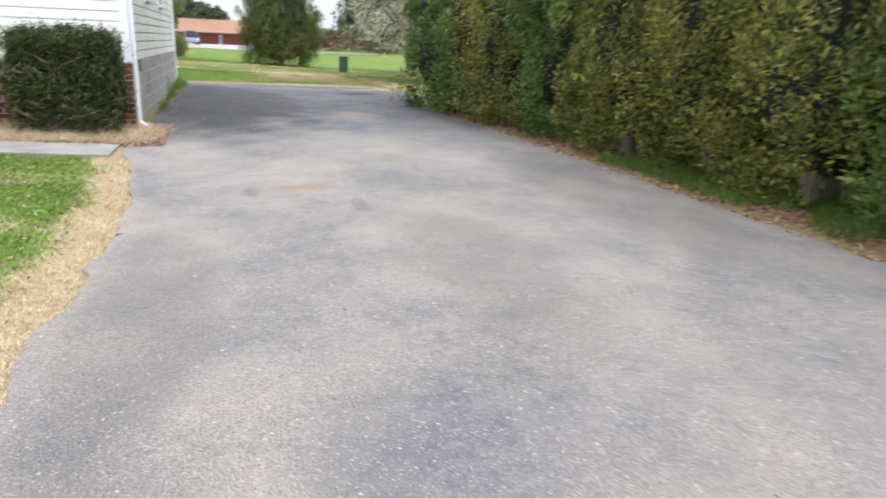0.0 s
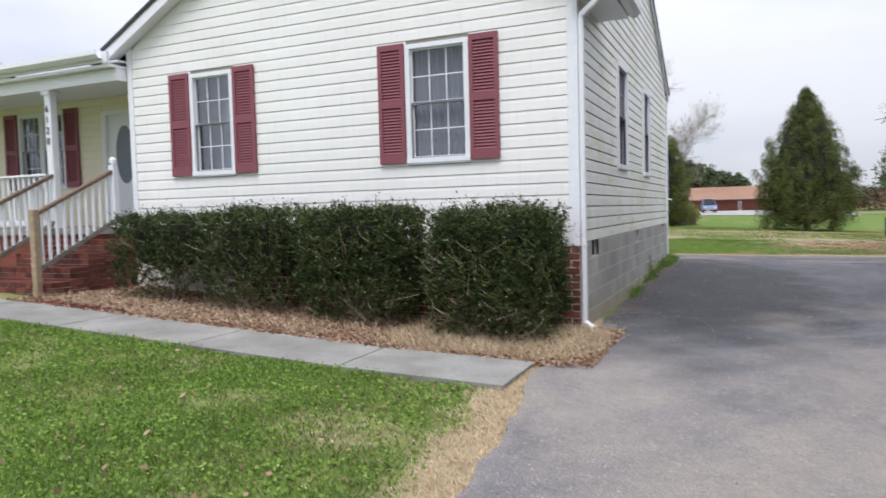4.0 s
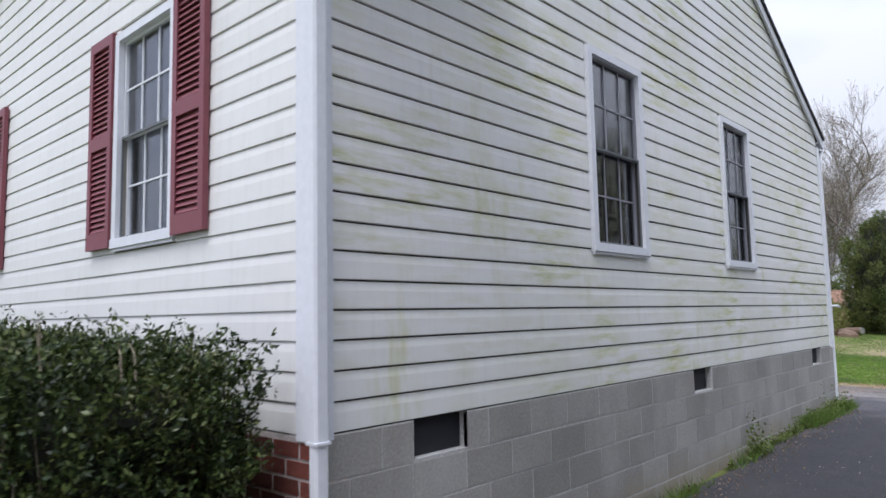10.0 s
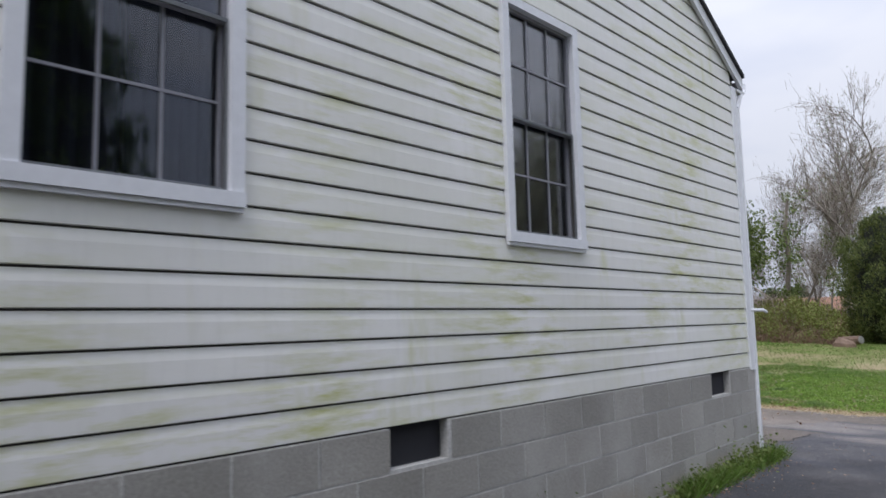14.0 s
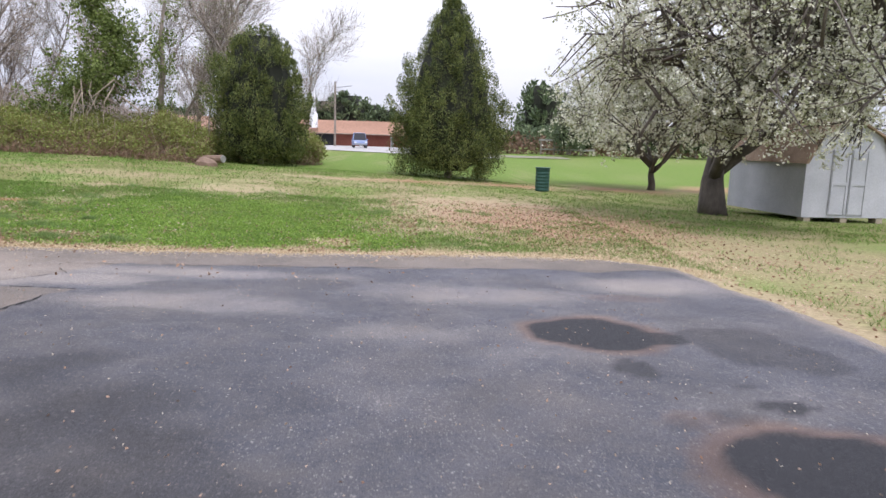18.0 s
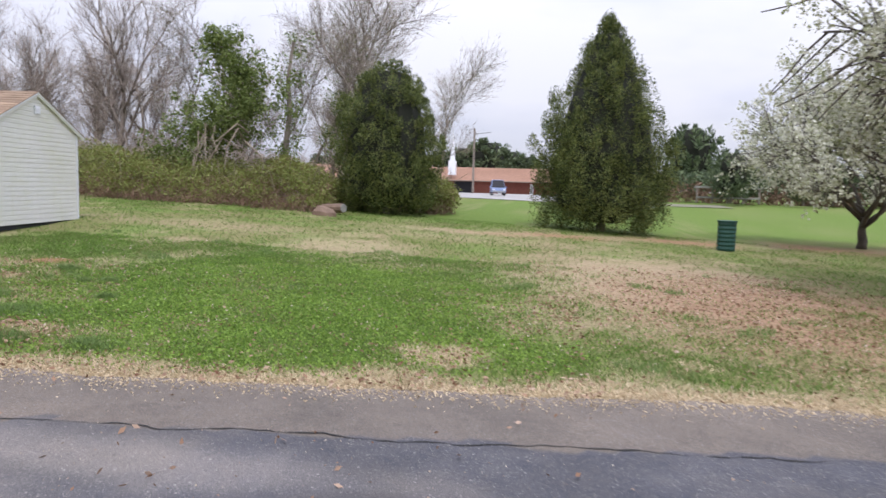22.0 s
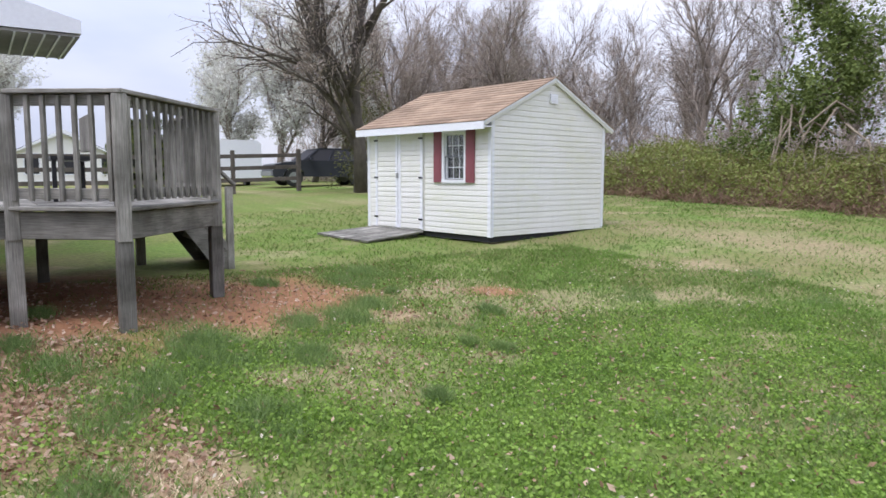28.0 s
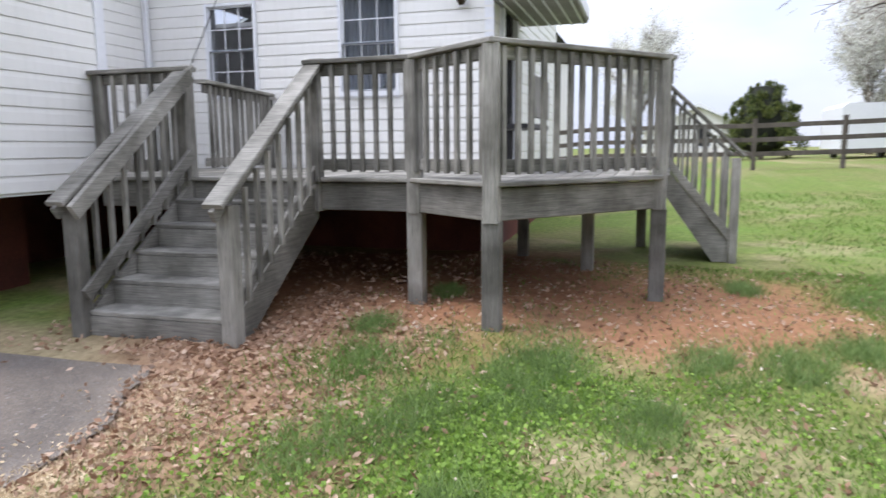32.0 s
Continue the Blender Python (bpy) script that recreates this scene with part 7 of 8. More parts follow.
def branch_tree(name, h, seed, mat, spread=0.55, levels=4, trunk=0.2, fork=0.25, kids=5, twist=0.35, first=0.55, boost=1.0, open_up=None):
    """Trunk with limbs that fork and taper; returns the shapes of trunk and limbs, and the twig ends."""
    rnd = random.Random(seed)
    trunk_s, limb_s, tips = Shape(), Shape(), []

    def grow(p, d, length, r, level):
        pts, q = [p], p
        n = 4 if level < 2 else 3
        for i in range(n):
            d = (d + Vector((rnd.gauss(0, twist * 0.35), rnd.gauss(0, twist * 0.35), rnd.gauss(0.04, twist * 0.2)))).normalized()
            if level and q.z < 2.1:
                d = Vector((d.x, d.y, abs(d.z) + 0.12)).normalized()
            q = q + d * length / n
            pts.append(q)
        rad = [r * (1 - 0.55 * i / n) for i in range(n + 1)]
        (trunk_s if level == 0 else limb_s).tube(pts, rad, 10 if level == 0 else (6 if level == 1 else 3))
        if level == levels:
            tips.extend(pts[1:])
            return
        for i in range(kids + (2 if level == 0 else 0)):
            t = fork + (1 - fork) * (i + rnd.random()) / (kids + (2 if level == 0 else 0))
            k = min(n - 1, int(t * n))
            a = pts[k].lerp(pts[k + 1], t * n - k)
            ang = rnd.uniform(0, 2 * math.pi)
            side = d.cross(Vector((math.cos(ang), math.sin(ang), 0.3))).normalized()
            sp = open_up if open_up and level == 0 else spread
            nd = (d * (1 - sp) + side * sp + Vector((0, 0, 0.12))).normalized()
            grow(a, nd, length * rnd.uniform(0.5, 0.72) * (1.0 if level else boost), r * (0.5 if level else 0.45), level + 1)
        if level > 1:
            tips.extend(pts[1:])

    grow(Vector((0, 0, -0.1)), Vector((rnd.gauss(0, 0.05), rnd.gauss(0, 0.05), 1)), h * first, trunk, 0)
    return trunk_s, limb_s, tips


def make_tree(name, at, h, seed, label, group, fluff=None, fluff_n=0, fluff_size=0.1, bark=None, twigs=0, cloud=2.0, spin=0, bunch=1, **kw):
    t, l, tips = branch_tree(name, h, seed, bark or M_BARK, **kw)
    ob = tagged(empty(name, at, spin), label, "tree", group)
    part("trunk", t, bark or M_BARK, ob, smooth=True)
    part("branchwork", l, bark or M_BARK, ob, smooth=True)
    if fluff:
        tp = np.array([tuple(p) for p in tips])
        idx = RNG.integers(0, len(tp), fluff_n)
        if bunch > 1:
            mids = tp[RNG.integers(0, len(tp), fluff_n // bunch + 1)] + RNG.normal(0, fluff_size * cloud, (fluff_n // bunch + 1, 3))
            pts = np.repeat(mids, bunch, axis=0)[:fluff_n] + RNG.normal(0, fluff_size * 0.75, (fluff_n, 3))
        else:
            pts = tp[idx] + RNG.normal(0, fluff_size * cloud, (fluff_n, 3))
        part("blossom" if fluff in (M_BLOSSOM, M_WHITE) else "budding", leaves(pts, fluff_size, fluff, "blossom", 0.8), None, ob)
    if twigs:
        tp = np.array([tuple(p) for p in tips])
        pts = tp[RNG.integers(0, len(tp), twigs)] + RNG.normal(0, 0.16, (twigs, 3))
        away = pts - tp.mean(axis=0)
        away /= np.linalg.norm(away, axis=1)[:, None]
        part("twigwork", leaves(pts, 0.6, M_BUD, "twigwork", 0.03, 0.45, away + (0, 0, 0.5)), None, ob)
    return ob


pear = make_tree("pear_tree", (11.5, 24.6, gzf(11.5, 24.6)), 8.6, 11, "spreading pear tree in white blossom with a thick trunk", "blossoming trees", M_BLOSSOM, 175000, 0.06,
                 cloud=3.0, bunch=10, spread=0.58, levels=4, trunk=0.42, fork=0.5, kids=6, twist=0.4, first=0.24, boost=3.5, open_up=0.72, bark=M_PEARBARK, spin=165)
pear2 = make_tree("pear_tree", (14.4, 38.0, gzf(14.4, 38.0)), 6.5, 5, "smaller pear tree in white blossom", "blossoming trees", M_BLOSSOM, 36000, 0.11, bunch=10,
                  spread=0.55, levels=4, trunk=0.2, fork=0.55, kids=6, first=0.25, boost=3.2, open_up=0.7, bark=M_PEARBARK)
bare = [make_tree("bare_tree", (-19.5, 43, gzf(-19.5, 43)), 12.0, 21, "broad bare grey tree fanning out at the edge of the woods", "woodland trees", None, 0, twigs=5000, levels=4, trunk=0.17, kids=5, spread=0.38, fork=0.12, first=0.5),
        make_tree("bare_tree", (-10.2, 44, gzf(-10.2, 44)), 13.0, 22, "slender bare tree with a few high limbs", "woodland trees", M_VINE, 1500, 0.07, twigs=2200, levels=3, trunk=0.075, kids=9, spread=0.44, fork=0.22, first=0.85, boost=0.4),
        make_tree("bare_tree", (-20.0, 25.4, gzf(-20.0, 25.4)), 12.5, 23, "big many-limbed bare tree with budding twigs", "woodland trees", M_BUD, 2500, 0.09, twigs=4500, levels=4, trunk=0.24, kids=5, spread=0.42, fork=0.1, first=0.5, bark=M_PEARBARK)]
rnd = random.Random(3)
for x, y, kind, s in ((-8.8, 46, 1, 0.85), (-6.6, 45, 1, 0.9), (-4.4, 42.5, 1, 0.8), (-12.6, 45, 1, 0.7), (-3.2, 47, 1, 0.75), (-14.6, 47, 0, 0.72), (-24.5, 44, 0, 0.8), (-22, 39, 0, 0.62), (-27, 41, 0, 0.8), (-24.4, 34.6, 0, 0.8), (-29, 33, 0, 0.85), (-26.5, 30.5, 0, 0.75),
                      (-31, 28.5, 2, 0.7), (-34, 32, 0, 0.85), (-33, 38, 0, 0.9), (-38, 36, 2, 0.85), (-17, 52, 0, 0.75), (-11.5, 54, 0, 0.6), (-27, 52, 0, 0.85), (-36, 46, 0, 0.9), (-16.2, 41, 1, 0.7), (-21, 48, 0, 0.8), (-31, 44, 2, 0.8), (-29.5, 38, 2, 0.72), (-24, 38, 1, 0.75), (-37, 41, 0, 0.85)):
    copy_thing(bare[kind], Matrix.Translation((x, y, gzf(x, y))) @ Matrix.Rotation(rnd.uniform(0, 6.28), 4, "Z") @ Matrix.Diagonal((s, s, s * rnd.uniform(0.92, 1.08), 1)))


def thicket(name, x0, x1, y0, y1, h, n, size, mat, label, seed):
    """A bank of brambles: mounded leaf tufts above, dead brown stems and arching canes below."""
    per = 60
    k = n // per
    x, y = RNG.uniform(x0, x1, k), RNG.uniform(y0, y1, k)
    top = h * (0.62 + 0.24 * fbm(x, y, 0.42, seed) + 0.16 * fbm(x, y, 1.3, seed + 3))
    edge = np.minimum(np.minimum(x - x0, x1 - x), (y - y0) * 1.1)
    top = top * np.clip(0.2 + np.sqrt(np.clip(edge, 0, 9) / 2.2), 0, 1)
    z = top * (1 - 0.75 * RNG.random(k) ** 2.0)
    ob = tagged(empty(name), label, "shrub")
    part("foliage", clumps(np.stack([x, y, gz(x, y) + z], 1), RNG.uniform(0.2, 0.5, k), per, size, mat, "foliage", 0.8, 0.5, 0.2), None, ob)
    m = n // 7
    x, y = RNG.uniform(x0, x1, m), RNG.uniform(y0 - 0.25, y0 + 2.2, m)
    z = h * 0.45 * RNG.random(m) * np.clip(0.35 + (y - y0) / 1.5, 0, 1)
    part("stem_tangle", leaves(np.stack([x, y, gz(x, y) + z], 1), size * 3.2, M_CANE, "stem_tangle", 0.07, 0.6, np.tile((0, 0, 0.7), (m, 1))), None, ob)
    s = Shape()
    r2 = random.Random(seed)
    for i in range(110):
        bx, by = r2.uniform(x0 + 0.3, x1 - 0.3), r2.uniform(y0 + 0.5, y1)
        g, out, tip = gzf(bx, by), r2.gauss(0, 0.7), h * r2.uniform(0.45, 0.95)
        s.tube([(bx, by, g - 0.05), (bx + out * 0.3, by - 0.2, g + tip * 0.8), (bx + out * 0.7, by - 0.5, g + tip), (bx + out, by - 0.9, g + tip * 0.85)], [0.013, 0.011, 0.008, 0.004], 4)
    part("canework", s, M_TWIG, ob)
    return ob


thicket("bramble_thicket", -19, -5.4, 33.2, 38.5, 2.25, 60000, 0.1, M_BRUSH, "dense olive-brown bramble thicket at the wood's edge", 4)
thicket("bramble_thicket", -7.0, -1.5, 38.5, 42.0, 2.4, 24000, 0.11, M_BRUSH, "bramble thicket behind the cedar", 5)
thicket("bramble_thicket", -30, -18.0, 30.5, 36.0, 2.6, 34000, 0.13, M_BRUSH, "dense olive-brown brush behind the shed", 6)


def vine_tree(name, at, spots, per, size, label, seed, snags=0, leaf=None):
    """A broken tree under vines: leaf tufts round a leaning stem, with a few dead pale limbs at its foot."""
    ob = tagged(empty(name, at), label, "tree", "vine-clad trees")
    r2 = random.Random(seed)
    stem = [(0, 0, -0.1)] + [(dx * 0.8, dy * 0.8, z) for dx, dy, z, w, n in spots]
    part("trunk", Shape().tube(stem, [0.16 * (1 - 0.75 * i / len(stem)) for i in range(len(stem))], 8), M_BARK, ob)
    mids, rads = [], []
    for dx, dy, z, w, n in spots:
        for i in range(n):
            mids.append((dx + r2.gauss(0, w * 0.55), dy + r2.gauss(0, w * 0.55), max(0.2, z + r2.gauss(0, w * 0.5))))
            rads.append(r2.uniform(0.16, 0.4))
    part("vine_foliage", clumps(np.array(mids), np.array(rads), per, size, leaf or M_VINE, "vine_foliage", 1.2, 0.6, -0.2), None, ob)
    for i in range(snags):
        a, l = r2.uniform(-1.3, 1.3), r2.uniform(0.8, 2.0)
        x0, z0 = r2.uniform(-0.9, 1.2), r2.uniform(1.6, 3.0)
        k = r2.uniform(-0.3, 0.3)
        part("dead_limb", Shape().tube([(x0, -0.6, z0), (x0 + a * 0.3 + k, -1.2, z0 - 0.1 + 0.25 * l), (x0 + a * 0.7 - k * 0.5, -1.6, z0 - 0.3 - 0.1 * l), (x0 + a, -1.8, z0 - 0.7 - 0.4 * l)], [0.045, 0.035, 0.025, 0.01], 6), M_TWIG, ob, "pale dead limb")
    return ob


vine_tree("vine_covered_tree", (-10.6, 37.0, gzf(-10.6, 37.0)), [(-1.9, 0, 1.9, 1.3, 60), (-0.8, 0, 2.9, 1.35, 70), (0.3, 0, 3.8, 1.3, 70), (0.9, 0, 4.7, 1.1, 56), (0.1, 0, 5.6, 0.9, 44), (-0.6, 0, 6.5, 0.7, 30)], 60, 0.12,
          "broken tree smothered in bright green vines", 41, 9)
vine_tree("vine_covered_tree", (-8.6, 38.0, gzf(-8.6, 38.0)), [(0.1, 0, 2.4, 0.7, 16), (0.3, 0, 3.8, 0.6, 16), (0.2, 0, 5.2, 0.5, 12), (0.5, 0, 6.8, 0.5, 7)], 45, 0.1, "thin sapling hung with green vines", 42)
vine_tree("vine_covered_tree", (-6.0, 38.4, gzf(-6.0, 38.4)), [(0.0, 0, 2.4, 0.8, 16), (0.3, 0, 3.6, 0.6, 12), (-0.2, 0, 4.6, 0.5, 7)], 40, 0.09, "thin sapling hung with green vines", 44)
vine_tree("evergreen_bush", (-21.6, 26.2, gzf(-21.6, 26.2)), [(0.0, 0, 0.8, 0.8, 20), (0.2, 0, 1.8, 0.8, 24), (0.1, 0, 2.9, 0.75, 20), (-0.1, 0, 3.9, 0.6, 12)], 50, 0.09, "tall olive-green bush beside the bare tree", 43, 0, M_OLIVE)

NU = 44000
ux = RNG.uniform(-42, -12, NU)
uy = RNG.uniform(40, 56, NU) - 9.5 * smooth01(-19, -27, ux)
uz = gz(ux, uy) + (3.4 + 3.6 * smooth01(-20, -28, ux)) * (0.75 + 0.25 * fbm(ux, uy, 0.35, 3.0)) * RNG.random(NU) ** 1.5
tagged(new("woodland_understory", leaves(np.stack([ux, uy, uz], 1), 0.95, M_BUD, "woodland_understory", 0.032, 0.55, np.tile((0, 0, 0.9), (NU, 1)))),
       "brown haze of bare saplings and twigs deep in the woods", "brush", kind="stuff")

# ---- far field: road, brick building, van, woods ----


def draped(near, far_edge, x0, x1, rows, step=2.0):
    """A strip of paving that lies on the ground between two lines near(x) and far_edge(x)."""
    xs = np.arange(x0, x1 + 0.01, step)
    pts = [(x, near(x) + (far_edge(x) - near(x)) * r / rows) for r in range(rows + 1) for x in xs]
    n = len(xs)
    return Shape().add([(x, y, gzf(x, y) + 0.05) for x, y in pts], [(r * n + i, r * n + i + 1, (r + 1) * n + i + 1, (r + 1) * n + i) for r in range(rows) for i in range(n - 1)])


tagged(part("road", draped(lambda x: 74 - 0.05 * x, lambda x: 121.5, -60, 12, 16), M_ROAD), "pale car park in front of the brick hall", "road", kind="structure")
tagged(part("road", draped(lambda x: 78.0, lambda x: 84.0, 10, 20, 3), M_LANE), "pale worn gravel patch at the end of the car park", "road", kind="structure")
FY = 122.0
hall = tagged(empty("brick_hall"), "long low brick church hall with an orange-brown roof", "building")
part("wall", Shape().box(-40, 7.6, FY, FY + 16, -0.4, 2.1), M_FARRED, hall)
part("roof", Shape().prism([(FY - 1.2, 2.0), (FY + 8, 4.4), (FY + 17, 2.0)], -41, 8.6, "x"), M_FARROOF, hall)
part("fascia", Shape().box(-41, 8.6, FY - 1.26, FY - 1.19, 1.95, 2.08), M_BARK, hall)
for i in range(9):
    x = -36 + i * 5.1
    w = part("window", Shape().box(x, x + 0.5, FY - 0.05, FY - 0.01, 0.0, 1.7), M_TRIM, hall, "narrow white window")
    part("pane", Shape().box(x + 0.1, x + 0.4, FY - 0.06, FY - 0.052, 0.2, 1.5), M_CONC, w)
# Flat near-black panel on the wall, painted as the shade of a porch.
part("porch_recess", Shape().box(-12.6, -9.7, FY - 0.07, FY - 0.01, -0.2, 1.9), M_DARK, hall)
spire = part("spire", Shape().box(-13.6, -12.4, FY - 0.4, FY + 0.8, 2.9, 5.2).prism([(-13.4, 5.2), (-12.6, 5.2), (-13.0, 9.6)], FY - 0.2, FY + 0.6, "y"), M_TRIM, hall, "white steeple")
pav = tagged(empty("picnic_shelter"), "low brown timber picnic shelter across the field", "shelter")
for i in range(5):
    part("post", Shape().beam((18.5 + 1.6 * i, 88, 0.1), (18.5 + 1.6 * i, 88, 1.75), 0.2, 0.2), M_BARK, pav)
part("beam", Shape().beam((18.2, 88, 1.8), (25.2, 88, 1.8), 0.3, 0.22), M_CONC, pav)
part("rail", Shape().beam((18.4, 87.9, 0.7), (25.0, 87.9, 0.7), 0.12, 0.2), M_CONC, pav)
pole = tagged(empty("utility_pole"), "wooden utility pole by the far road", "pole")
part("shaft", Shape().tube([(-7.6, 104, 0.2), (-7.6, 104, 9.0)], [0.16, 0.12], 8), M_BARK, pole)
part("arm", Shape().beam((-7.6, 104, 8.2), (-5.3, 104, 8.5), 0.1, 0.1), M_METAL, pole)


def car(name, at, turn, mat, label, cat, length=4.6, tall=1.7):
    """Nose towards -x. Lower body, tapered cabin, glass, lamps, bumpers and wheels."""
    ob = empty(name, at, turn)
    tagged(ob, label, cat)
    L = length / 2
    low = [(-L, 0.38), (-L - 0.03, 0.62), (-L + 0.06, 0.86), (-L * 0.5, 1.0), (L * 0.9, 1.02), (L, 0.92), (L + 0.02, 0.6), (L - 0.05, 0.36)]
    arch = []
    for cx in (L * 0.62, -L * 0.62):
        arch += [(cx + 0.42 * math.cos(a), 0.36 + 0.4 * math.sin(a)) for a in np.linspace(0.05, math.pi - 0.05, 7)]
    part("body", Shape().prism(low + arch, -0.9, 0.9, "y"), mat, ob)
    b0, b1, t0, t1 = -L * 0.46, L * 0.93, -L * 0.16, L * 0.78
    cab = Shape().add([(b0, -0.86, 1.0), (b1, -0.86, 1.0), (b1, 0.86, 1.0), (b0, 0.86, 1.0), (t0, -0.68, tall - 0.04), (t1, -0.68, tall - 0.04), (t1, 0.68, tall - 0.04), (t0, 0.68, tall - 0.04)],
                      [(0, 1, 5, 4), (1, 2, 6, 5), (2, 3, 7, 6), (3, 0, 4, 7), (0, 3, 2, 1), (4, 5, 6, 7)])
    part("cabin", cab, M_DARK, ob, "dark tinted cabin glass")
    part("roof_panel", Shape().prism([(t0 - 0.06, tall - 0.05), (t0 + 0.1, tall), (t1 - 0.1, tall), (t1 + 0.06, tall - 0.05)], -0.7, 0.7, "y"), mat, ob)
    for f in (0.03, 0.36, 0.7, 0.98):
        xb, xt = b0 + (b1 - b0) * f, t0 + (t1 - t0) * f
        for sy in (-1, 1):
            part("pillar", Shape().beam((xb, sy * 0.865, 1.0), (xt, sy * 0.69, tall - 0.05), 0.07, 0.03), mat, ob)
    part("bumper", Shape().box(-L - 0.08, -L + 0.02, -0.82, 0.82, 0.4, 0.58), M_METAL, ob)
    part("rear_bumper", Shape().box(L - 0.02, L + 0.08, -0.82, 0.82, 0.4, 0.58), M_METAL, ob)
    for sy in (-1, 1):
        part("headlight", Shape().box(-L - 0.045, -L + 0.05, sy * 0.68 - 0.14, sy * 0.68 + 0.14, 0.66, 0.8), M_TRIM, ob)
        part("taillight", Shape().box(L - 0.03, L + 0.03, sy * 0.76 - 0.08, sy * 0.76 + 0.08, 0.66, 0.92), M_SHUT, ob)
        part("mirror", Shape().box(b0 + 0.25, b0 + 0.38, sy * 1.0 - 0.09, sy * 1.0 + 0.09, 1.02, 1.16), mat, ob)
    for x in (-L * 0.62, L * 0.62):
        for y in (-0.9, 0.7):
            wh = part("wheel", Shape().tube([(x, y, 0.35), (x, y + 0.2, 0.35)], [0.35, 0.35], 18), M_BLACK, ob)
            part("rim", Shape().tube([(x, y - 0.006, 0.35), (x, y + 0.206, 0.35)], [0.21, 0.21], 12), M_METAL, wh)
    return ob


car("van", (-3.9, 100, 0.1), 98, M_CARBLU, "blue van parked by the far road", "van", 4.6, 2.0)
ux, uy = RNG.uniform(9, 75, 620), RNG.uniform(93, 100, 620)
uz = np.asarray(gz(ux, uy)) + 0.3 + 3.6 * RNG.random(620) * (0.75 + 0.25 * fbm(ux, uy, 0.2, 3.0))
low = uz - np.asarray(gz(ux, uy)) < 1.9
for pick, mm, text in ((low, M_CANE, "bare brown undergrowth along the far pine wood"), (~low, M_PINE, "dark green undergrowth along the far pine wood")):
    tagged(new("far_undergrowth", clumps(np.stack([ux, uy, uz], 1)[pick], RNG.uniform(0.8, 1.6, int(pick.sum())), 40, 0.5, mm, "far_undergrowth", 0.9, 0.45, 0.3)), text, "undergrowth", kind="stuff")
fw = conifer("pine_tree", 30, 150, 14, 6, M_PINE, 3000, 0.55, "distant dark green pine tree beyond the road", "far pines", "round", 0.15, tuft=0.2, per=25)
rnd = random.Random(8)
for x, s in ((-15.5, 0.78), (-12.0, 0.86), (-8.2, 0.98), (-4.8, 0.84), (-1.6, 0.72)):
    copy_thing(fw, Matrix.Translation((x * 1.12, 146 + rnd.uniform(-3, 3), 0.0)) @ Matrix.Rotation(rnd.uniform(0, 6), 4, "Z") @ Matrix.Diagonal((s, s, s * 0.74, 1)))
for i in range(26):
    x = -58 + i * 6.5 + rnd.uniform(-2, 2)
    s = rnd.uniform(0.3, 0.5)
    copy_thing(fw, Matrix.Translation((x, 150 + rnd.uniform(-6, 14), 0.3)) @ Matrix.Rotation(rnd.uniform(0, 6), 4, "Z") @ Matrix.Diagonal((s, s, s, 1)))
for i in range(18):
    x = 20 + i * 4.5 + rnd.uniform(-1.5, 1.5)
    s = rnd.uniform(0.3, 0.46)
    copy_thing(fw, Matrix.Translation((x, 88 + i * 0.8 + rnd.uniform(-4, 6), 0.2)) @ Matrix.Rotation(rnd.uniform(0, 6), 4, "Z") @ Matrix.Diagonal((s, s, s, 1)))

# ---- west side: fence, neighbour, car, garage, blossoming trees ----


def rail_fence(name, pts, label):
    ob = tagged(empty(name), label, "fence")
    for (x0, y0), (x1, y1) in zip(pts, pts[1:]):
        n = max(1, round(math.dist((x0, y0), (x1, y1)) / 2.4))
        for i in range(n):
            a = (x0 + (x1 - x0) * i / n, y0 + (y1 - y0) * i / n)
            b = (x0 + (x1 - x0) * (i + 1) / n, y0 + (y1 - y0) * (i + 1) / n)
            ga, gb = gzf(*a), gzf(*b)
            part("post", Shape().beam((*a, ga - 0.05), (*a, ga + 1.45), 0.12, 0.12, 0.01), M_PEARBARK, ob)
            for z in (0.45, 0.85, 1.25):
                part("rail", Shape().beam((*a, ga + z), (*b, gb + z), 0.04, 0.13, 0.006), M_PEARBARK, ob)
    part("post", Shape().beam((x1, y1, gzf(x1, y1) - 0.05), (x1, y1, gzf(x1, y1) + 1.45), 0.14, 0.14, 0.01), M_PEARBARK, ob)
    return ob


rail_fence("rail_fence", [(-22.5, 8.0), (-22.0, 24.0)], "dark three-rail wooden fence along the yard's far side")
car("car", (-25.2, 26.2, gzf(-25.2, 26.2)), 84, M_CARBLK, "dark sport utility vehicle parked beyond the yard", "car", 4.2, 1.5)
gar = tagged(empty("utility_trailer"), "white enclosed trailer parked beyond the fence", "trailer")
gg = gzf(-30, 24.4)
part("box_body", Shape().prism([(23.4, gg + 0.35), (25.4, gg + 0.35), (25.4, gg + 1.9), (25.2, gg + 2.05), (23.6, gg + 2.05), (23.4, gg + 1.9)], -33, -29.8, "x"), M_TRIM, gar)
for yy in (23.5, 25.15):
    part("wheel", Shape().tube([(-31.5, yy, gg + 0.3), (-31.5, yy + 0.2, gg + 0.3)], [0.3, 0.3], 14), M_BLACK, gar)


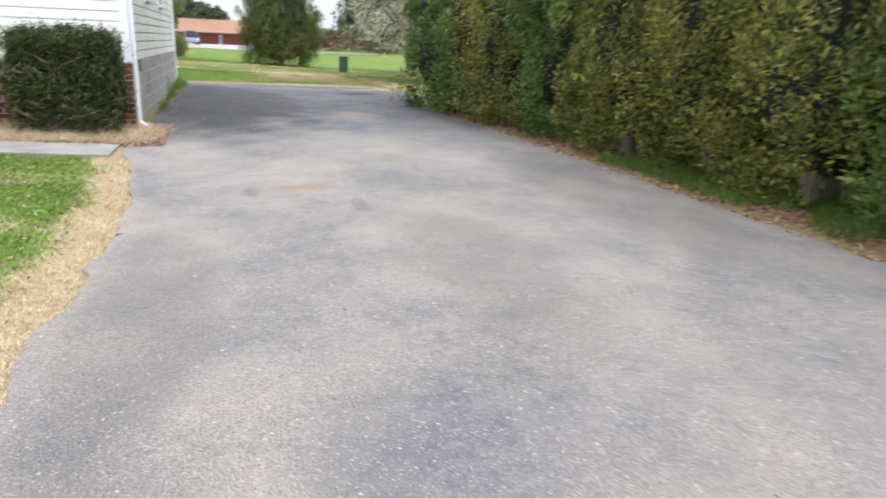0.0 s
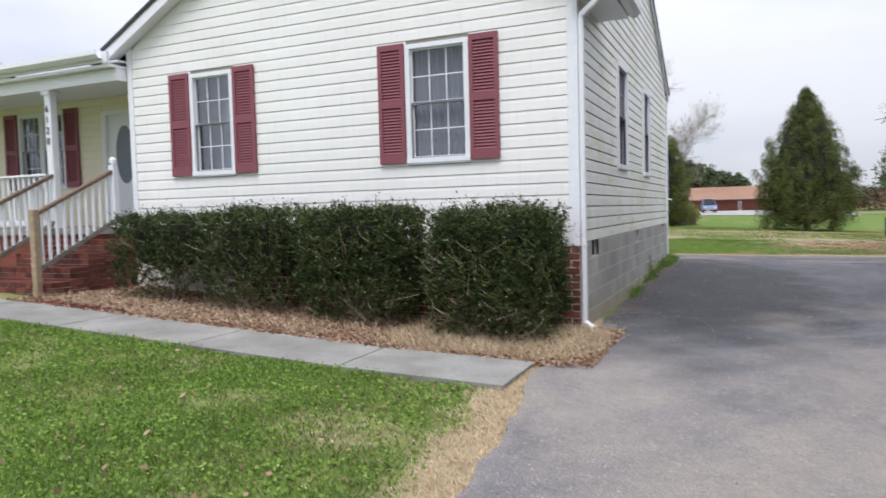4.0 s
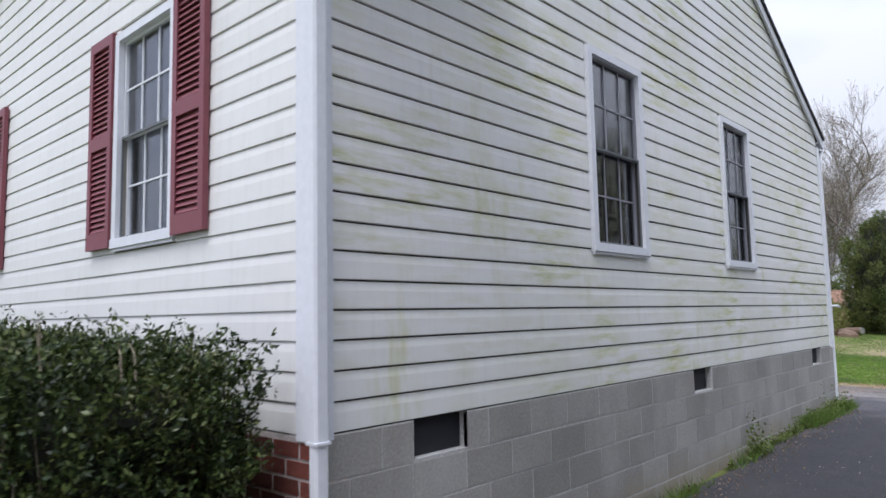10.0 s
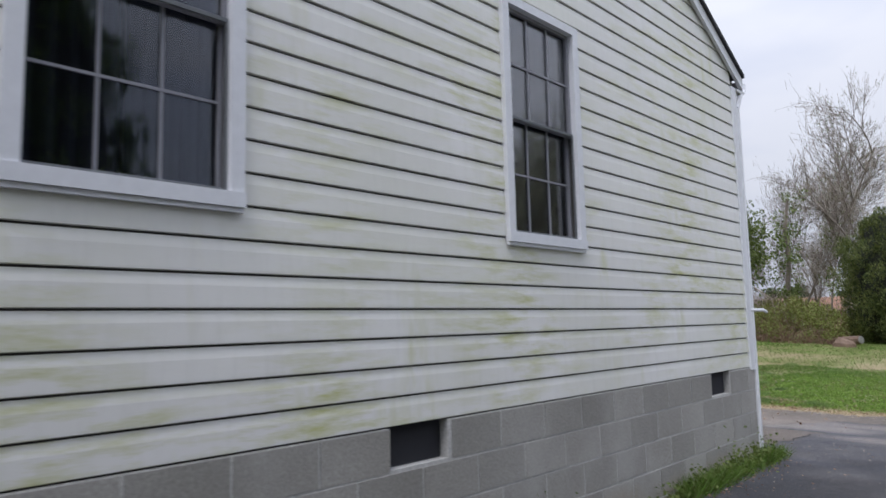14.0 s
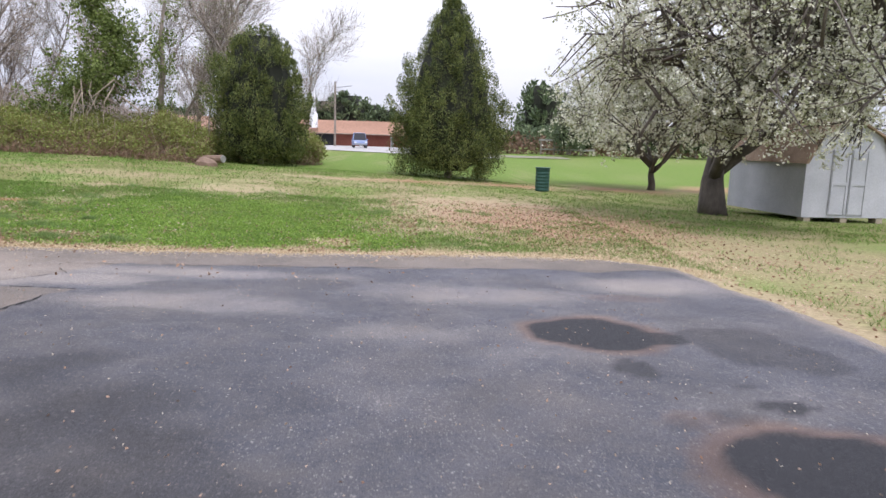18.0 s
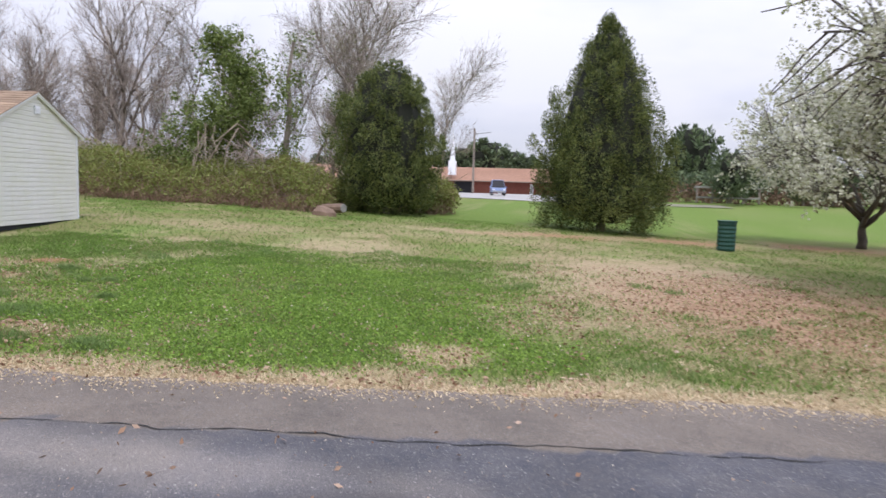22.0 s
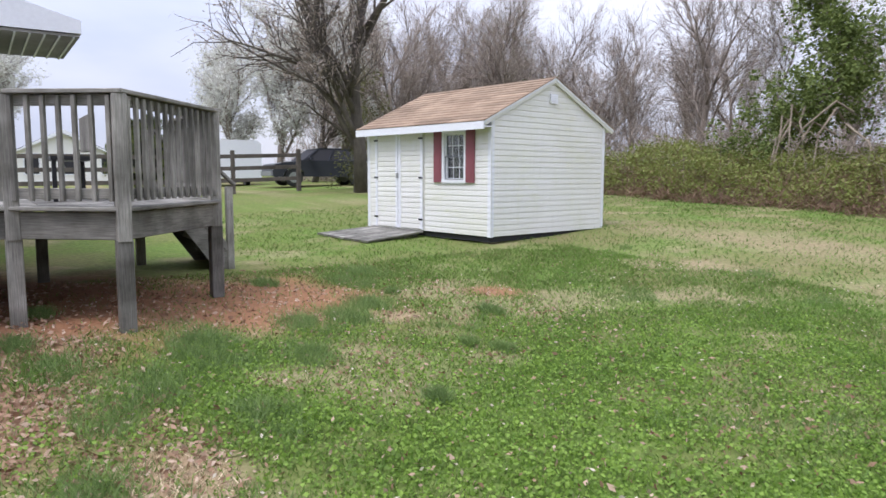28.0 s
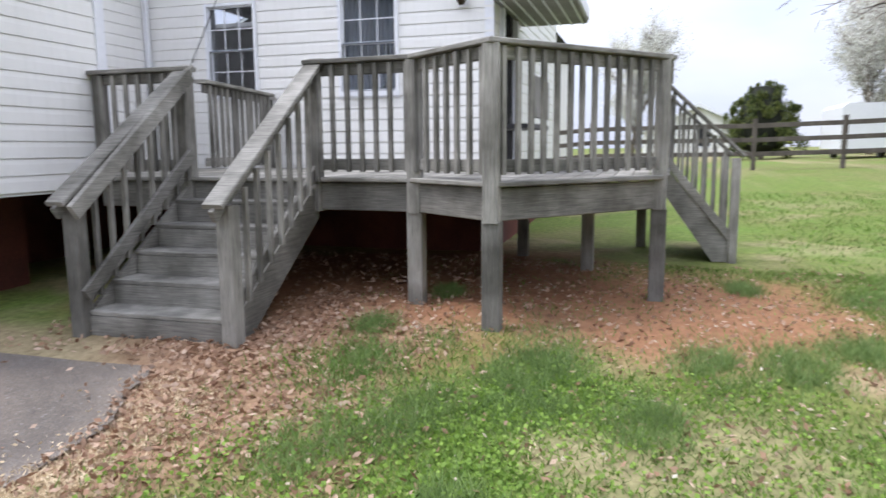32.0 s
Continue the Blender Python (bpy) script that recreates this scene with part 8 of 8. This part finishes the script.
def neighbour(name, x0, x1, y0, y1, h, peak, label, axis="x"):
    ob = tagged(empty(name), label, "house")
    part("wall", Shape().box(x0, x1, y0, y1, -0.2, h), M_FRONT, ob)
    if h > 4:
        siding(ob, frame_to((x1, y0, 0), 90), y1 - y0, 0.3, h, [], M_FRONT, None, 0.17)
    if axis == "x":
        ym = (y0 + y1) / 2
        part("gable", Shape().prism([(y0, h), (y1, h), (ym, peak - 0.15)], x0, x1, "x"), M_FRONT, ob)
        part("roof", Shape().prism([(y0 - 0.4, h - 0.1), (ym, peak - 0.05), (y1 + 0.4, h - 0.1), (ym, peak + 0.15)], x0 - 0.3, x1 + 0.3, "x"), M_ROOFDK, ob)
        part("rake_trim", Shape().prism([(y0 - 0.45, h - 0.2), (ym, peak - 0.15), (y1 + 0.45, h - 0.2), (ym, peak + 0.16)], x1 + 0.302, x1 + 0.34, "x"), M_TRIM, ob)
    for i in range(3):
        yy = y0 + (y1 - y0) * (i + 0.6) / 3.2
        w = part("window", Shape().box(x1 + 0.002, x1 + 0.03, yy, yy + 0.9, 1.2, 2.6), M_DARK, ob)
        part("window_frame", Shape().box(x1 + 0.002, x1 + 0.045, yy - 0.08, yy, 1.1, 2.7).box(x1 + 0.002, x1 + 0.045, yy + 0.9, yy + 0.98, 1.1, 2.7).box(x1 + 0.002, x1 + 0.045, yy, yy + 0.9, 2.6, 2.7).box(x1 + 0.002, x1 + 0.045, yy, yy + 0.9, 1.1, 1.2), M_TRIM, w)
    return ob


neighbour("neighbour_house", -33, -23.5, 1.0, 13.0, 5.2, 8.0, "two-storey neighbouring house in pale blue-white siding")
neighbour("neighbour_house", -66, -57, 16, 24, 2.3, 4.3, "distant grey-roofed neighbouring house")
wt1 = make_tree("blossoming_tree", (-34, 27.8, gzf(-34, 27.8)), 10.0, 31, "upright oval tree in white spring blossom", "blossoming trees", M_WHITE, 34000, 0.1, bunch=6, cloud=3.2, twigs=2500, levels=4, trunk=0.2, kids=5, spread=0.36, fork=0.14, first=0.62, boost=0.75)
for x, y, s in ((-36.5, 26.2, 0.8), (-64, 15.0, 1.1), (-31.0, 30.2, 0.95)):
    copy_thing(wt1, Matrix.Translation((x, y, gzf(x, y))) @ Matrix.Rotation(x, 4, "Z") @ Matrix.Diagonal((s, s, s, 1)))
conifer("evergreen_shrub", -35, 21.4, 3.5, 1.7, M_CEDAR, 16000, 0.075, "dark bushy evergreen beyond the fence", "far evergreens", "round", 0.05)
east = tagged(part("fence_panel", Shape().box(9.0, 9.06, -30, 8, -0.3, 0.8), M_TRIM), "white board fence behind the evergreens", "fence")
